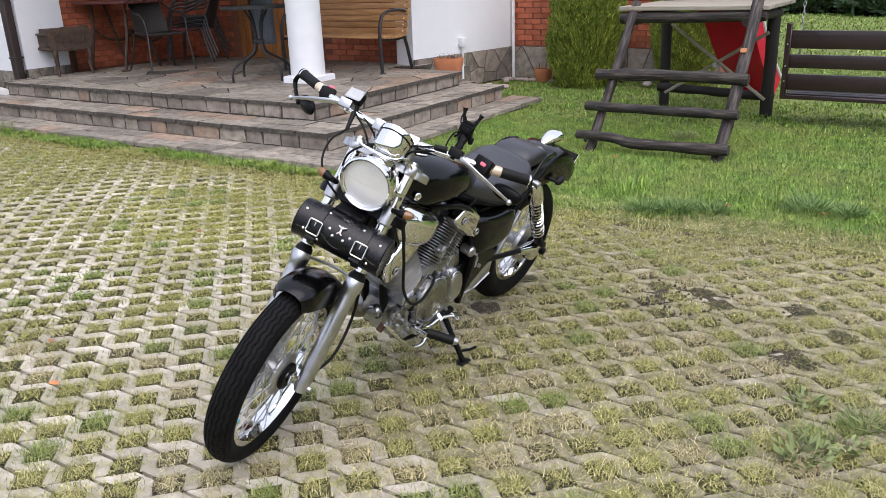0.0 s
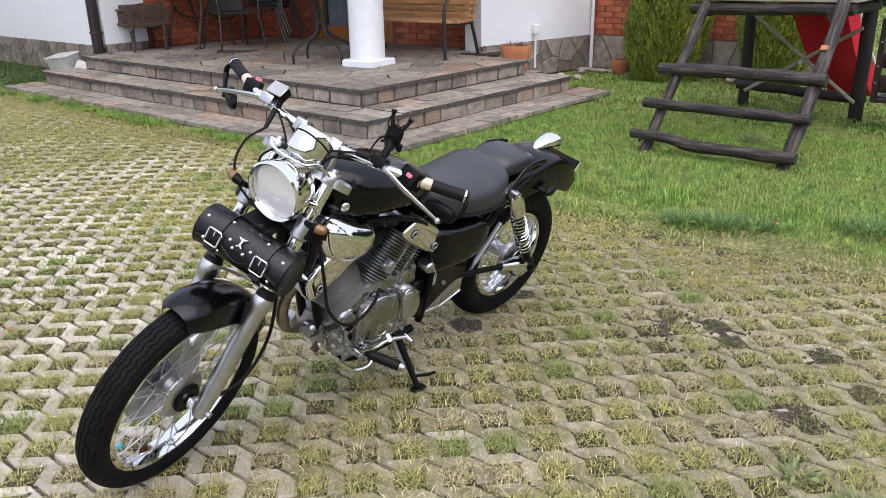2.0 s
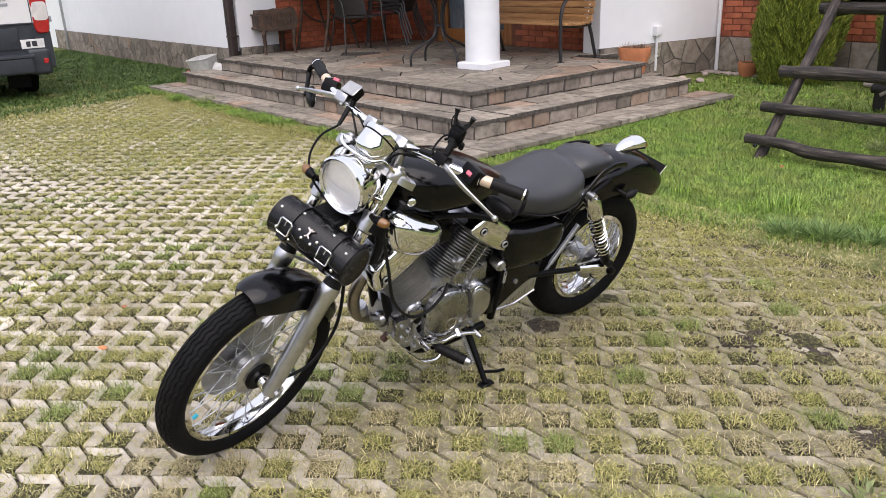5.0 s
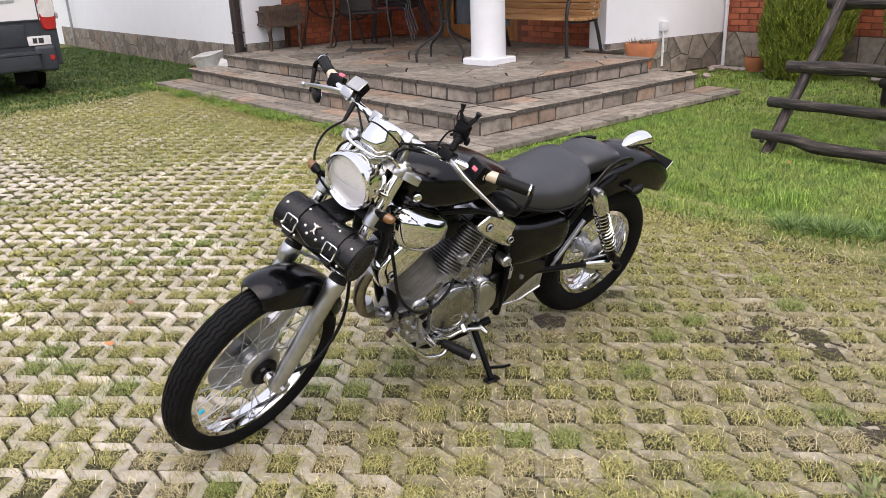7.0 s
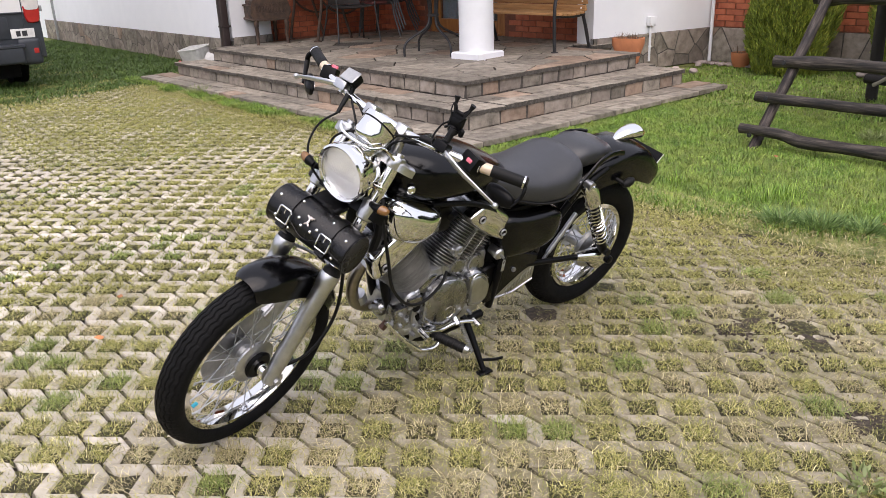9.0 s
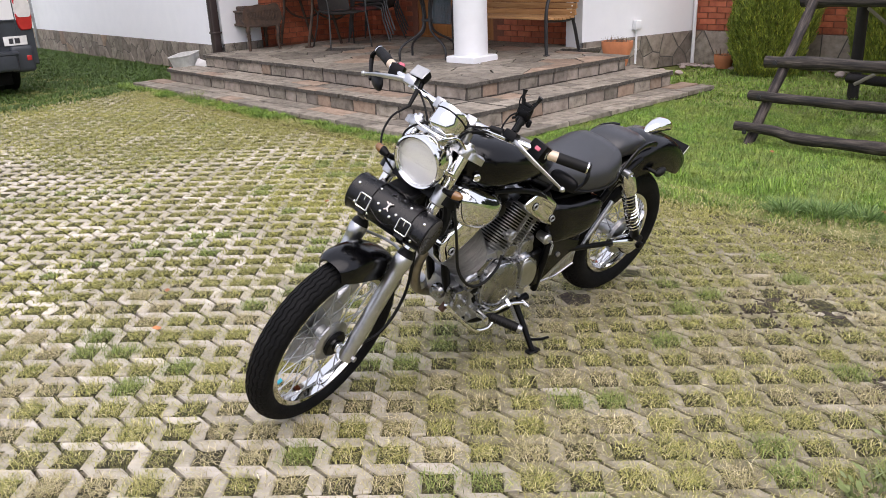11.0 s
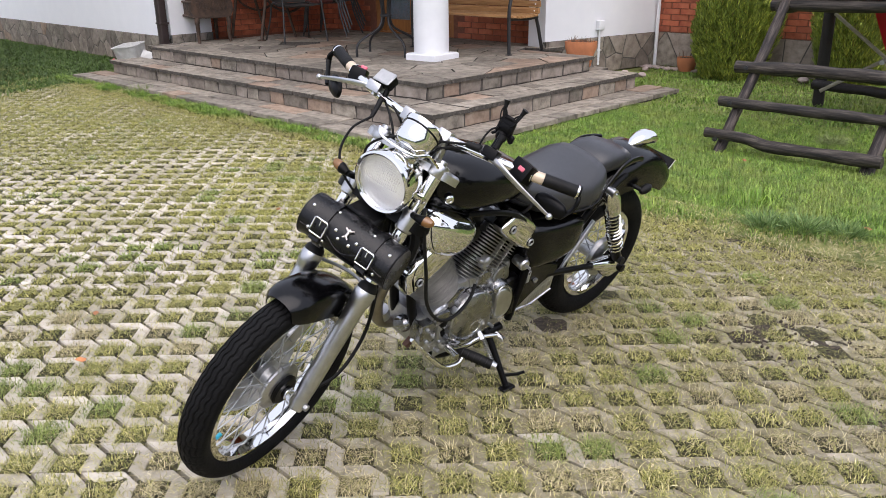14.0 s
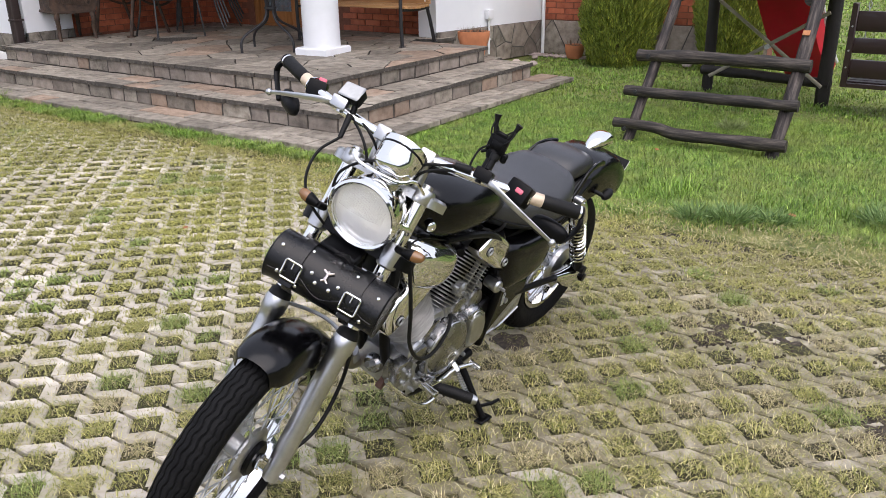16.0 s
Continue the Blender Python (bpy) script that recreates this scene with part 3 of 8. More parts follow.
near_blocks, far_blocks, holes = [], [], []
for i in range(-90, 95):
    for j in range(-90, 95):
        c = hole_at(i, j)
        if not (-12.4 < c[0] < 7.8 and -8.6 < c[1] < EDGE - 0.1):
            continue
        holes.append((c[0], c[1]))
        if (i + (i + j) // 2) % 2 == 0:
            (near_blocks if 1.75 < c[0] < 5.0 and -4.85 < c[1] < -1.75 else far_blocks).append((i, j))
holes = np.array(holes)
block = paver_shape(2)
rest_shape = ([], [])
for i, j in far_blocks:
    m = paver_pose(i, j)
    k = len(rest_shape[0])
    rest_shape[0].extend(tuple(m @ Vector(v)) for v in block[0])
    rest_shape[1].extend(tuple(a + k for a in f) for f in block[1])
rest = part("paving_blocks", rest_shape, [PAVER, PAVER_MOSS], pavement, "weathered grey concrete zigzag paving blocks", smooth=False, kind="stuff")
mossy = np.repeat([mossy_at(i, j) for i, j in far_blocks], len(block[1]))
rest.data.polygons.foreach_set("material_index", mossy.astype(np.int32))


def field(x, y, s, seed=0.0):
    return np.array([noise.noise((a * s + seed, b * s - seed, seed)) for a, b in zip(x, y)])


def grass_object(name, P, height, width, lean, mat, label):
    if height > 0.04:
        height = height * np.clip(0.75 + 0.9 * field(P[:, 0], P[:, 1], 2.3, 11.0) + 0.5 * field(P[:, 0], P[:, 1], 8.0, 15.0), 0.3, 1.8)
    V, n = blades(P, height, width, lean)
    ob = new(name, blade_mesh(name, V, n, mat))
    return tagged(ob, label, "grass", kind="stuff")


BARE = ((3.91, -2.04, 0.06), (3.99, -1.90, 0.05), (4.00, -2.24, 0.09), (4.02, -2.37, 0.05), (4.14, -2.04, 0.08), (4.26, -2.08, 0.07), (3.86, -2.35, 0.05), (3.29, -2.65, 0.07), (3.34, -2.17, 0.11), (4.56, -2.05, 0.07), (4.72, -2.20, 0.07), (4.60, -2.55, 0.09))
GREEN = ((4.49, -2.46), (3.69, -2.25), (3.80, -2.77), (3.18, -3.56), (2.54, -4.19), (2.00, -4.32), (2.14, -4.40), (2.32, -4.32), (3.42, -4.18), (3.80, -3.34), (4.39, -3.15), (3.95, -3.23), (1.46, -4.22), (4.80, -2.98), (4.90, -2.85), (4.62, -3.30), (4.36, -3.38))


def bare_at(x, y):
    """Where the grass was scraped off, beside the motorcycle's rear."""
    return sum(np.exp(-(((x - a) / r) ** 2 + ((y - b) / r) ** 2)) for a, b, r in BARE)


# moss and thatch that fill the holes nearly flush
def hole_fill():
    V, F, dark = [], [], []
    bare = bare_at(holes[:, 0], holes[:, 1]) + rng.uniform(-0.28, 0.28, len(holes))
    for (x, y), q in zip(holes, bare):
        k, r = len(V), PITCH / 2 - 0.0245 + 0.008
        low = rng.uniform(-0.009, -0.003) if q > 0.5 else rng.uniform(-0.002, 0.005)
        r += rng.uniform(0.0, 0.012) if q > 0.5 else 0.0
        turn = rng.uniform(-0.5, 0.5) if q > 0.5 else 0.0
        for v in (-1, 0, 1):
            for u in (-1, 0, 1):
                a, b = u * r * rng.uniform(0.9, 1.1) - turn * v * r, v * r * rng.uniform(0.9, 1.1) + turn * u * r
                V.append((x + 0.7071 * (a - b), y + 0.7071 * (a + b), -0.006 - low + (0.008 if u == v == 0 else -0.008 if q > 0.5 and u * v else 0.0) + rng.uniform(-0.004, 0.004)))
        F += [(k + i, k + i + 1, k + i + 4, k + i + 3) for i in (0, 1, 3, 4)]
        dark += [1 if q > 0.75 else 0] * 4
    ob = part("hole_fill", (V, F), [THATCH, BARE_SOIL], pavement, "moss, thatch and soil in the paving holes", kind="stuff")
    ob.data.polygons.foreach_set("material_index", np.array(dark, np.int32))


hole_fill()


def soil_spill(cx, cy, wx, wy, n, m):
    """Loose soil lying over the blocks where it is thick enough to show."""
    V = []
    for j in range(m + 1):
        for i in range(n + 1):
            x, y = cx + wx * (2 * i / n - 1), cy + wy * (2 * j / m - 1)
            g = math.exp(-2.2 * (((x - cx) / wx) ** 2 + ((y - cy) / wy) ** 2))
            h = 1.1 * g - 0.82 + 0.55 * noise.noise((x * 6, y * 6, 3.0)) + 0.45 * noise.noise((x * 17, y * 17, 5.0)) + 0.3 * noise.noise((x * 60, y * 60, 7.0))
            V.append((x, y, max(-0.03, 0.018 * h) if 0 < i < n and 0 < j < m else -0.03))
    return V, [(j * (n + 1) + i, j * (n + 1) + i + 1, (j + 1) * (n + 1) + i + 1, (j + 1) * (n + 1) + i) for j in range(m) for i in range(n)]


for cx, cy, wx, wy in ((4.00, -2.12, 0.26, 0.26), (4.22, -2.06, 0.18, 0.15), (4.60, -2.50, 0.17, 0.17)):
    part("spilled_soil", soil_spill(cx, cy, wx, wy, int(wx * 150), int(wy * 150)), BARE_SOIL, pavement, "dark crumbly soil spilled over the blocks", kind="stuff")


# tufts in the holes: denser towards the lawn, bare here and there
def tufts():
    x, y = holes[:, 0], holes[:, 1]
    d = np.hypot(x - 5.1, y + 5.1)
    lush = field(x, y, 0.55, 3.0) + 0.5 * field(x, y, 4.0, 9.0)
    tail = np.clip((y + 3.0) / 1.3, 0, 1) * np.clip((4.2 - np.abs(x - 0.2)) / 2, 0, 1)
    pale = np.clip((1.6 - x) / 2.5, 0, 1) * np.clip((-2.3 - y) / 0.9, 0, 1)
    n = (190 + 110 * lush + 110 * tail - 90 * pale) * np.clip(1.2 - 1.4 * bare_at(x, y), 0.12, 1) * np.where(d < 3.6, 2.1, np.where(d < 6, 0.85, 0.4)) * rng.uniform(0.45, 1.5, len(x))
    pick = rng.uniform(0, 1, len(x)) + 0.5 * field(x, y, 1.3, 7.0)
    kind = np.where(pick < 0.25, 1, np.where(pick > 0.97, 2, 0))
    fresh = np.min([np.hypot(x - a, y - b) for a, b in GREEN], axis=0) < 0.075
    kind = np.where(fresh, 2, kind)
    n = np.where(fresh, 420, n)
    out, which = [], []
    for px, py, k, t, q in zip(x, y, np.maximum(n, 0).astype(int), tail, kind):
        r = np.clip(rng.normal(size=(k, 2)) * 0.035 * (1 + 0.35 * t), -0.072 * (1 + 0.5 * t), 0.072 * (1 + 0.5 * t))
        out.append(np.column_stack([px + 0.7071 * (r[:, 0] - r[:, 1]), py + 0.7071 * (r[:, 0] + r[:, 1]), np.full(k, -0.002)]))
        which.append(np.where(rng.uniform(0, 1, k) < 0.25, rng.integers(0, 2, k), q))
    return np.concatenate(out), np.concatenate(which)


TP, TK = tufts()
dist = np.hypot(TP[:, 0] - 5.1, TP[:, 1] + 5.1)
near, far = dist < 3.6, dist >= 3.6
grass_object("paving_grass", TP[near & (TK == 0)], 0.0185, 0.0022, 2.1, TUFT, "short flattened yellow-green grass growing through paving holes")
grass_object("dry_grass", TP[near & (TK == 1)], 0.0185, 0.0020, 2.5, STRAW, "dead straw-coloured grass in some paving holes")
grass_object("green_grass", TP[near & (TK == 2)], 0.026, 0.0024, 1.7, TUFT_GREEN, "fresh green grass tufts in some paving holes")
grass_object("yard_grass", TP[far & (TK == 0)], 0.015, 0.0055, 2.6, OLIVE, "short patchy grass growing through distant paving holes")
grass_object("yard_moss", TP[far & (TK == 1)], 0.014, 0.0055, 2.8, OLIVE, "low olive moss grass in distant paving holes")
grass_object("yard_green", TP[far & (TK == 2)], 0.02, 0.006, 1.9, TUFT_GREEN, "green grass tufts in distant paving holes")


def lawn_points(n, x0, x1, y0, y1):
    P = np.column_stack([rng.uniform(x0, x1, n), rng.uniform(y0, y1, n), np.full(n, -0.012)])
    keep = ~((P[:, 0] < 0.86) & (P[:, 1] > -0.84) & (P[:, 1] < 3.12) & (P[:, 0] > -5.8)) & ~((P[:, 0] < -0.4) & (P[:, 1] > 0.5))
    return P[keep]


def lawn_edge(P):
    """Blades on the garden side of the lawn's worn edge."""
    return P[P[:, 1] > np.interp(P[:, 0], (2.4, 3.2, 4.0, 5.0), (-1.2, -0.98, -0.80, -0.78)) + 0.10 * field(P[:, 0], P[:, 1], 3.0, 31.0) + 0.05 * rng.normal(size=len(P))]


edge = lawn_points(52000, -5.8, 7.5, -1.30, -0.78)
edge = edge[edge[:, 1] > -0.96 + 0.12 * field(edge[:, 0], edge[:, 1], 2.2, 5.0) - 0.10]
grass_object("edge_grass", lawn_edge(edge), 0.055, 0.0045, 1.0, GRASS, "rough green grass along the paving edge")
grass_object("lawn_grass", lawn_edge(lawn_points(190000, 0.0, 7.0, -0.86, 2.2)), 0.038, 0.0034, 1.6, GRASS, "green lawn grass near the climbing frame")
grass_object("back_lawn_grass", lawn_points(110000, -0.4, 9.0, 2.2, 8.0), 0.045, 0.008, 1.0, GRASS, "green lawn grass behind the climbing frame")
grass_object("far_lawn_grass", lawn_points(40000, -2.0, 16.0, 8.0, 24.0), 0.06, 0.03, 0.8, GRASS, "distant green lawn grass")
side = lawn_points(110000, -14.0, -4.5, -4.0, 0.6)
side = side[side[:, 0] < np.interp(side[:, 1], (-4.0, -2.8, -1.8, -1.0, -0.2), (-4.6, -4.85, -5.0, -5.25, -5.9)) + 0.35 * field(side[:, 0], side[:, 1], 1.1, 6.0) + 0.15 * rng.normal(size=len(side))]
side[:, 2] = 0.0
grass_object("side_lawn_grass", side, 0.05, 0.013, 1.2, LUSH_SHADED, "lush green grass by the house wall, darkened for its shade")
wild = lawn_points(9000, 2.4, 6.8, -0.95, -0.2)
wild = wild[(field(wild[:, 0], wild[:, 1], 1.6, 2.0) > 0.05)]
grass_object("tall_grass", lawn_edge(wild), 0.085, 0.0045, 0.9, GRASS, "taller wild grass clumps on the lawn edge")

fringe = lawn_points(100000, -5.6, 7.0, -2.0, -0.70)
fringe = fringe[fringe[:, 1] > np.interp(fringe[:, 0], (1.0, 2.5), (-1.32, -1.46)) + 0.45 * field(fringe[:, 0], fringe[:, 1], 1.4, 13.0) + 0.25 * rng.uniform(-1, 1, len(fringe))]
fringe[:, 2] = 0.0
grass_object("fringe_grass", fringe[::2], 0.020, 0.0034, 2.6, OLIVE, "thin yellowish grass creeping over the paving edge")
grass_object("fringe_straw", fringe[1::2], 0.018, 0.0034, 2.8, STRAW, "dead straw-coloured grass along the lawn edge")

lush_edge = lawn_points(26000, -5.9, 1.3, -1.12, -0.82)
lush_edge = lush_edge[lush_edge[:, 1] > -1.02 + 0.16 * field(lush_edge[:, 0], lush_edge[:, 1], 1.7, 21.0)]
grass_object("edge_lush_grass", lush_edge, 0.07, 0.0055, 1.2, GRASS, "lush green grass along the terrace edge")

# a thin carpet of grass that hides the blocks towards the side lawn
carpet = lawn_points(150000, -9.0, 3.2, -4.4, -0.95)
cover = np.maximum(np.clip((-0.1 - carpet[:, 0]) / 1.2, 0, 1) * np.clip((carpet[:, 1] + 3.7) / 0.5, 0, 1), 0.8 * np.clip((carpet[:, 1] + 1.6) / 0.4, 0, 1)) - 0.12 + 0.45 * field(carpet[:, 0], carpet[:, 1], 1.5, 23.0) + 0.25 * field(carpet[:, 0], carpet[:, 1], 5.0, 27.0)
carpet = carpet[cover > 0.10 + 0.75 * rng.uniform(0, 1, len(carpet))]
carpet[:, 2] = 0.0
grass_object("carpet_grass", carpet[::2], 0.018, 0.0075, 2.4, CARPET, "low yellow-green grass covering the far paving")
grass_object("carpet_moss", carpet[1::2], 0.014, 0.0075, 2.8, OLIVE, "low olive moss covering the far paving")

stray = np.column_stack([rng.uniform(1.6, 6.6, 60000), rng.uniform(-4.6, -1.0, 60000), np.full(60000, 0.002)])
stray = stray[((stray[:, 0] - 3.2) * 0.55 + (stray[:, 1] + 3.4) * 0.45 > -0.1 + 0.6 * field(stray[:, 0], stray[:, 1], 3.0, 17.0)) & (bare_at(stray[:, 0], stray[:, 1]) < 0.4)]
grass_object("stray_grass", stray[::2], 0.013, 0.0022, 3.0, STRAW, "dead blades lying flat on the paving")
grass_object("stray_moss", stray[1::2], 0.012, 0.0026, 2.6, OLIVE, "low olive moss grass creeping over the paving")

# ---- house ----
PAD, STEP, DECK = 0.05, 0.215, 0.38
terrace = thing("terrace", "stone-clad terrace with two steps and flagstone treads", "terrace", kind="structure")
part("terrace_core", cat(box(-5.74, 0.85, -0.81, 3.1, -0.2, PAD - 0.03), box(-5.45, 0.47, -0.40, 2.83, -0.1, STEP - 0.03), box(-5.20, -0.90, 0.03, 3.3, 0.0, DECK - 0.03), box(-5.44, -5.20, 0.62, 3.3, 0.0, DECK - 0.0305), box(-0.90, -0.03, 0.03, 2.66, 0.0, DECK - 0.0305), box(-0.90, -0.03, 2.66, 3.08, 0.0, STEP - 0.031)), MORTAR, terrace, smooth=False)


def treads(x0, x1, y0, y1, z, cell, aspect=1.0):
    """Flagstones in uneven rows along the longer side of a tread."""
    along = x1 - x0 > y1 - y0
    a0, a1, b0, b1 = (x0, x1, y0, y1) if along else (y0, y1, x0, x1)
    rows = max(1, round((b1 - b0) / cell))
    cuts = [b0] + [b0 + (b1 - b0) * (k + rng.uniform(-0.12, 0.12)) / rows for k in range(1, rows)] + [b1]
    polys = []
    for lo, hi in zip(cuts, cuts[1:]):
        for q in courses(a0, a1, lo + 0.004, hi - 0.004, 0.20 * aspect, 0.46 * aspect, 0.008):
            q = [(u, v + rng.uniform(-0.006, 0.006)) for u, v in q]
            polys.append(q if along else [(v, u) for u, v in q])
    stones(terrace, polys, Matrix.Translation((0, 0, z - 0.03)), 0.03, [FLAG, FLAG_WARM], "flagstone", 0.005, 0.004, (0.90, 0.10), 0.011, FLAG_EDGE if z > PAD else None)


treads(-5.78, 0.88, -0.83, -0.37, PAD, 0.23, 1.4)
treads(0.44, 0.88, -0.37, 3.12, PAD, 0.24, 0.95)
treads(-5.49, 0.50, -0.44, 0.02, STEP, 0.23, 1.4)
treads(-0.02, 0.50, 0.02, 2.86, STEP, 0.26, 1.0)
treads(-0.90, -0.02, 2.67, 3.06, STEP, 0.26, 1.0)
deck_stones = [p if sum(q[0] for q in p) / len(p) < -0.9 else clip(p, 0.0, 1.0, 2.70) for p in crazy(-5.23, 0.0, 0.0, 3.28, 0.42, 0.008, 0.36, 1.1)]
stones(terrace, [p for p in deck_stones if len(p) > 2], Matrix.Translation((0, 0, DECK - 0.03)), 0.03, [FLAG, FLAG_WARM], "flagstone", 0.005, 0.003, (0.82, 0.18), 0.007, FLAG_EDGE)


def risers(x, y, turn, length, z0, z1):
    stones(terrace, courses(0, length, 0, z1 - z0, 0.19, 0.40, 0.014), facing(x, y, z0, turn), 0.008, [FLAG, FLAG_WARM, STONE], "riser_stone", 0.008, 0.006, (0.36, 0.14, 0.50))


risers(-5.45, -0.40, 0, 5.92, PAD, STEP - 0.03)
risers(0.47, -0.40, 90, 3.23, PAD, STEP - 0.03)
risers(-5.20, 0.03, 0, 5.17, STEP, DECK - 0.03)
risers(-0.03, 0.03, 90, 2.63, STEP, DECK - 0.03)

TOP = 3.35


def brick_places(length, z0, z1, skip=None):
    """Bricks in a running bond along a wall: place along it, height and width."""
    out, row, z = [], 0, z0
    while z < z1:
        x = -0.13 if row % 2 else 0.0
        while x < length:
            a, b = max(x, 0.0), min(x + 0.252, length)
            if b - a > 0.03 and not (skip and skip(a, b, z)):
                out.append((a + 0.005, b - 0.005, z + 0.004))
            x += 0.26
        z += 0.077
        row += 1
    return out


def brick_wall(wall, m, length, z0, z1, seen_to, skip=None, cap=300):
    shared, singles, rest = {}, 0, ([], [])
    for a, b, z in brick_places(length, z0, z1, skip):
        w = round(b - a, 3)
        if w not in shared:
            shared[w] = mesh("brick", slab([(-w / 2, -0.0335), (w / 2, -0.0335), (w / 2, 0.0335), (-w / 2, 0.0335)], -0.01, 0.012, 0.003), BRICK, True, 30)
        at = m @ Matrix.Translation(((a + b) / 2, z + 0.0335, rng.uniform(-0.0015, 0.0015)))
        if z < seen_to and singles < cap:
            part("brick", shared[w], None, wall, at=at)
            singles += 1
        else:
            v = moved(([tuple(q.co) for q in shared[w].vertices], [tuple(p.vertices) for p in shared[w].polygons]), at)
            k = len(rest[0])
            rest[0].extend(v[0])
            rest[1].extend(tuple(i + k for i in f) for f in v[1])
    if rest[0]:
        part("brickwork", rest, BRICKS, wall, smooth=False, kind="stuff")


# back wall of the porch, with the door's opening
DX0, DX1 = -4.35, -2.72
wall_back = new("wall_back", mesh("wall_back", cat(box(-5.5, DX0, 3.3, 3.6, 0, TOP), box(DX1, -0.98, 3.3, 3.6, 0, TOP), box(DX0, DX1, 3.3, 3.6, 2.45, TOP), box(DX0, DX1, 3.3, 3.6, 0, DECK - 0.002)), BRICK_JOINT, False))
tagged(wall_back, "red brick porch wall", "wall", kind="structure")
wall_left = new("wall_left", mesh("wall_left", box(-5.8, -5.5, 1.12, 3.6, 0, TOP), BRICK_JOINT, False))
tagged(wall_left, "red brick side wall of the porch", "wall", kind="structure")
wall_left_white = solo("wall_left_white", box(-5.8, -5.46, 0.48, 1.12, 0.42, TOP), PLASTER, "white plastered wall end beside the porch", "wall", kind="structure", smooth=False)
wall_front = new("wall_front", mesh("wall_front", box(-22, -5.8, 0.60, 0.9, 0.0, TOP), PLASTER, False))
tagged(wall_front, "white plastered house wall over a stone plinth", "wall", kind="structure")
SIDE = pose(-0.93, 3.02, 0, 0, 0, 80.5)
wall_side = new("wall_side", mesh("wall_side", box(0, 2.16, 0.0, 0.3, 0.0, TOP), PLASTER, False))
wall_side.matrix_world = SIDE
tagged(wall_side, "white plastered side wall over a stone plinth", "wall", kind="structure")
wall_garden = new("wall_garden", mesh("wall_garden", box(-0.85, 2.45, 5.12, 5.4, -0.05, TOP), BRICK_JOINT, False))
tagged(wall_garden, "red brick garden-side wall over a stone plinth", "wall", kind="structure")
# roof lies out of view; height and overhang are set by the porch's light
roof = solo("porch_roof", cat(box(-23, 0.34, -0.05, 3.3, TOP, TOP + 0.16), box(-23, -0.62, 3.3, 5.6, TOP, TOP + 0.16), box(-5.6, 0.3, 0.0, 0.18, TOP - 0.22, TOP), box(0.12, 0.3, 0.18, 3.3, TOP - 0.22, TOP)), WHITE_PAINT, "unseen white porch roof carried by the column, shading the porch", "roof", kind="structure", smooth=False)
solo("garden_roof", box(-0.85, 2.5, 4.9, 9.0, TOP + 0.161, TOP + 0.32), WHITE_PAINT, "pale eaves over the garden wall", "roof", kind="structure", smooth=False)
solo("house_body", cat(box(-22, -0.9, 5.45, 9, 0, TOP), box(-0.8, 1.5, 5.42, 9, 0, TOP)), PLASTER, "plain walls that close the house", "wall", kind="structure", smooth=False)


def plinth(name, m, length, z0, z1, cell, aspect=0.9):
    ob = new(name, mesh(name, moved(box(0, length, z0, z1, -0.05, 0.018), m), PLINTH_JOINT, False))
    tagged(ob, "plinth of irregular grey-brown stones", "plinth", kind="structure")
    stones(ob, crazy(0, length, z0, z1, cell, 0.011, 0.42, aspect), m, 0.024, [STONE, FLAG, FLAG_WARM], "stone", 0.004, 0.003, (0.62, 0.30, 0.08))
    return ob


plinth("plinth_front", facing(-15.0, 0.60, 0, 0), 9.2, 0.0, 0.42, 0.24, 0.95)
plinth("plinth_left", facing(-5.46, 0.48, 0, 90), 0.64, DECK - 0.02, 0.47, 0.09, 2.0)
plinth("plinth_side", SIDE @ facing(0, 0, 0, 0), 2.16, 0.0, 0.45, 0.27)
plinth("plinth_garden", facing(-0.62, 5.12, 0, 0), 3.07, 0.0, 0.45, 0.38)

# an added, unseen belt: closes the yard behind the walk and darkens reflections
def belt():
    rim = [(36 * math.cos(w), -6 + 34 * math.sin(w)) for w in np.linspace(2.2, 2 * math.pi + 0.55, 90)]
    top = [4.5 + 2.2 * noise.noise((k * 0.5, 2.0, 0)) for k in range(90)]
    rings = []
    for u in (0.0, 0.35, 0.7, 1.0):
        rings.append([(x * (1 + 0.05 * u) + 0.8 * noise.noise((x, y, u * 5)), y * (1 + 0.05 * u) + 0.8 * noise.noise((y, x, u * 5)), u * h - 0.1) for (x, y), h in zip(rim, top)])
    V = [v for r in rings for v in r]
    return V, [(j * 90 + i + 1, j * 90 + i, (j + 1) * 90 + i, (j + 1) * 90 + i + 1) for j in range(3) for i in range(89)]


solo("backdrop", belt(), FIR, "added plain dark belt round the garden, out of view, for reflections", "backdrop", kind="structure")

# ---- motorcycle: x ahead, y to its left, z up, in its own upright frame ----
BIKE = pose(3.277, -2.442, -0.004, 0, 0, -93.2) @ pose(0, 0, 0, -15.9, 0, 0)
bike = thing("motorcycle", "black and chrome cruiser motorcycle leaning on its side stand", "motorcycle", BIKE)
HEAD = Vector((1.105, 0, 0.955))
AV, NV, YV = Vector((-0.502, 0, 0.865)), Vector((0.865, 0, 0.502)), Vector((0, 1, 0))
STEER = Matrix.Translation(HEAD) @ Matrix.Rotation(radians(16), 4, AV) @ Matrix.Translation(-HEAD)


def st(n, y, a):
    """A place on the steered front: ahead of, beside and up along the steering axis."""
    return HEAD + n * NV + y * YV + a * AV


def side(poly, y0, y1, bev=0.0, grow=1.0):
    """A plate with an outline in x and z, from y0 to y1, the face at y1 chamfered."""
    v, f = outline(poly, 0.0, abs(y1 - y0), bev) if bev else slab(poly, 0, abs(y1 - y0))
    s = 1 if y1 > y0 else -1
    return [(p[0], y0 + s * p[2], p[1]) for p in v], f + ([tuple(range(len(poly)))] if bev else [])


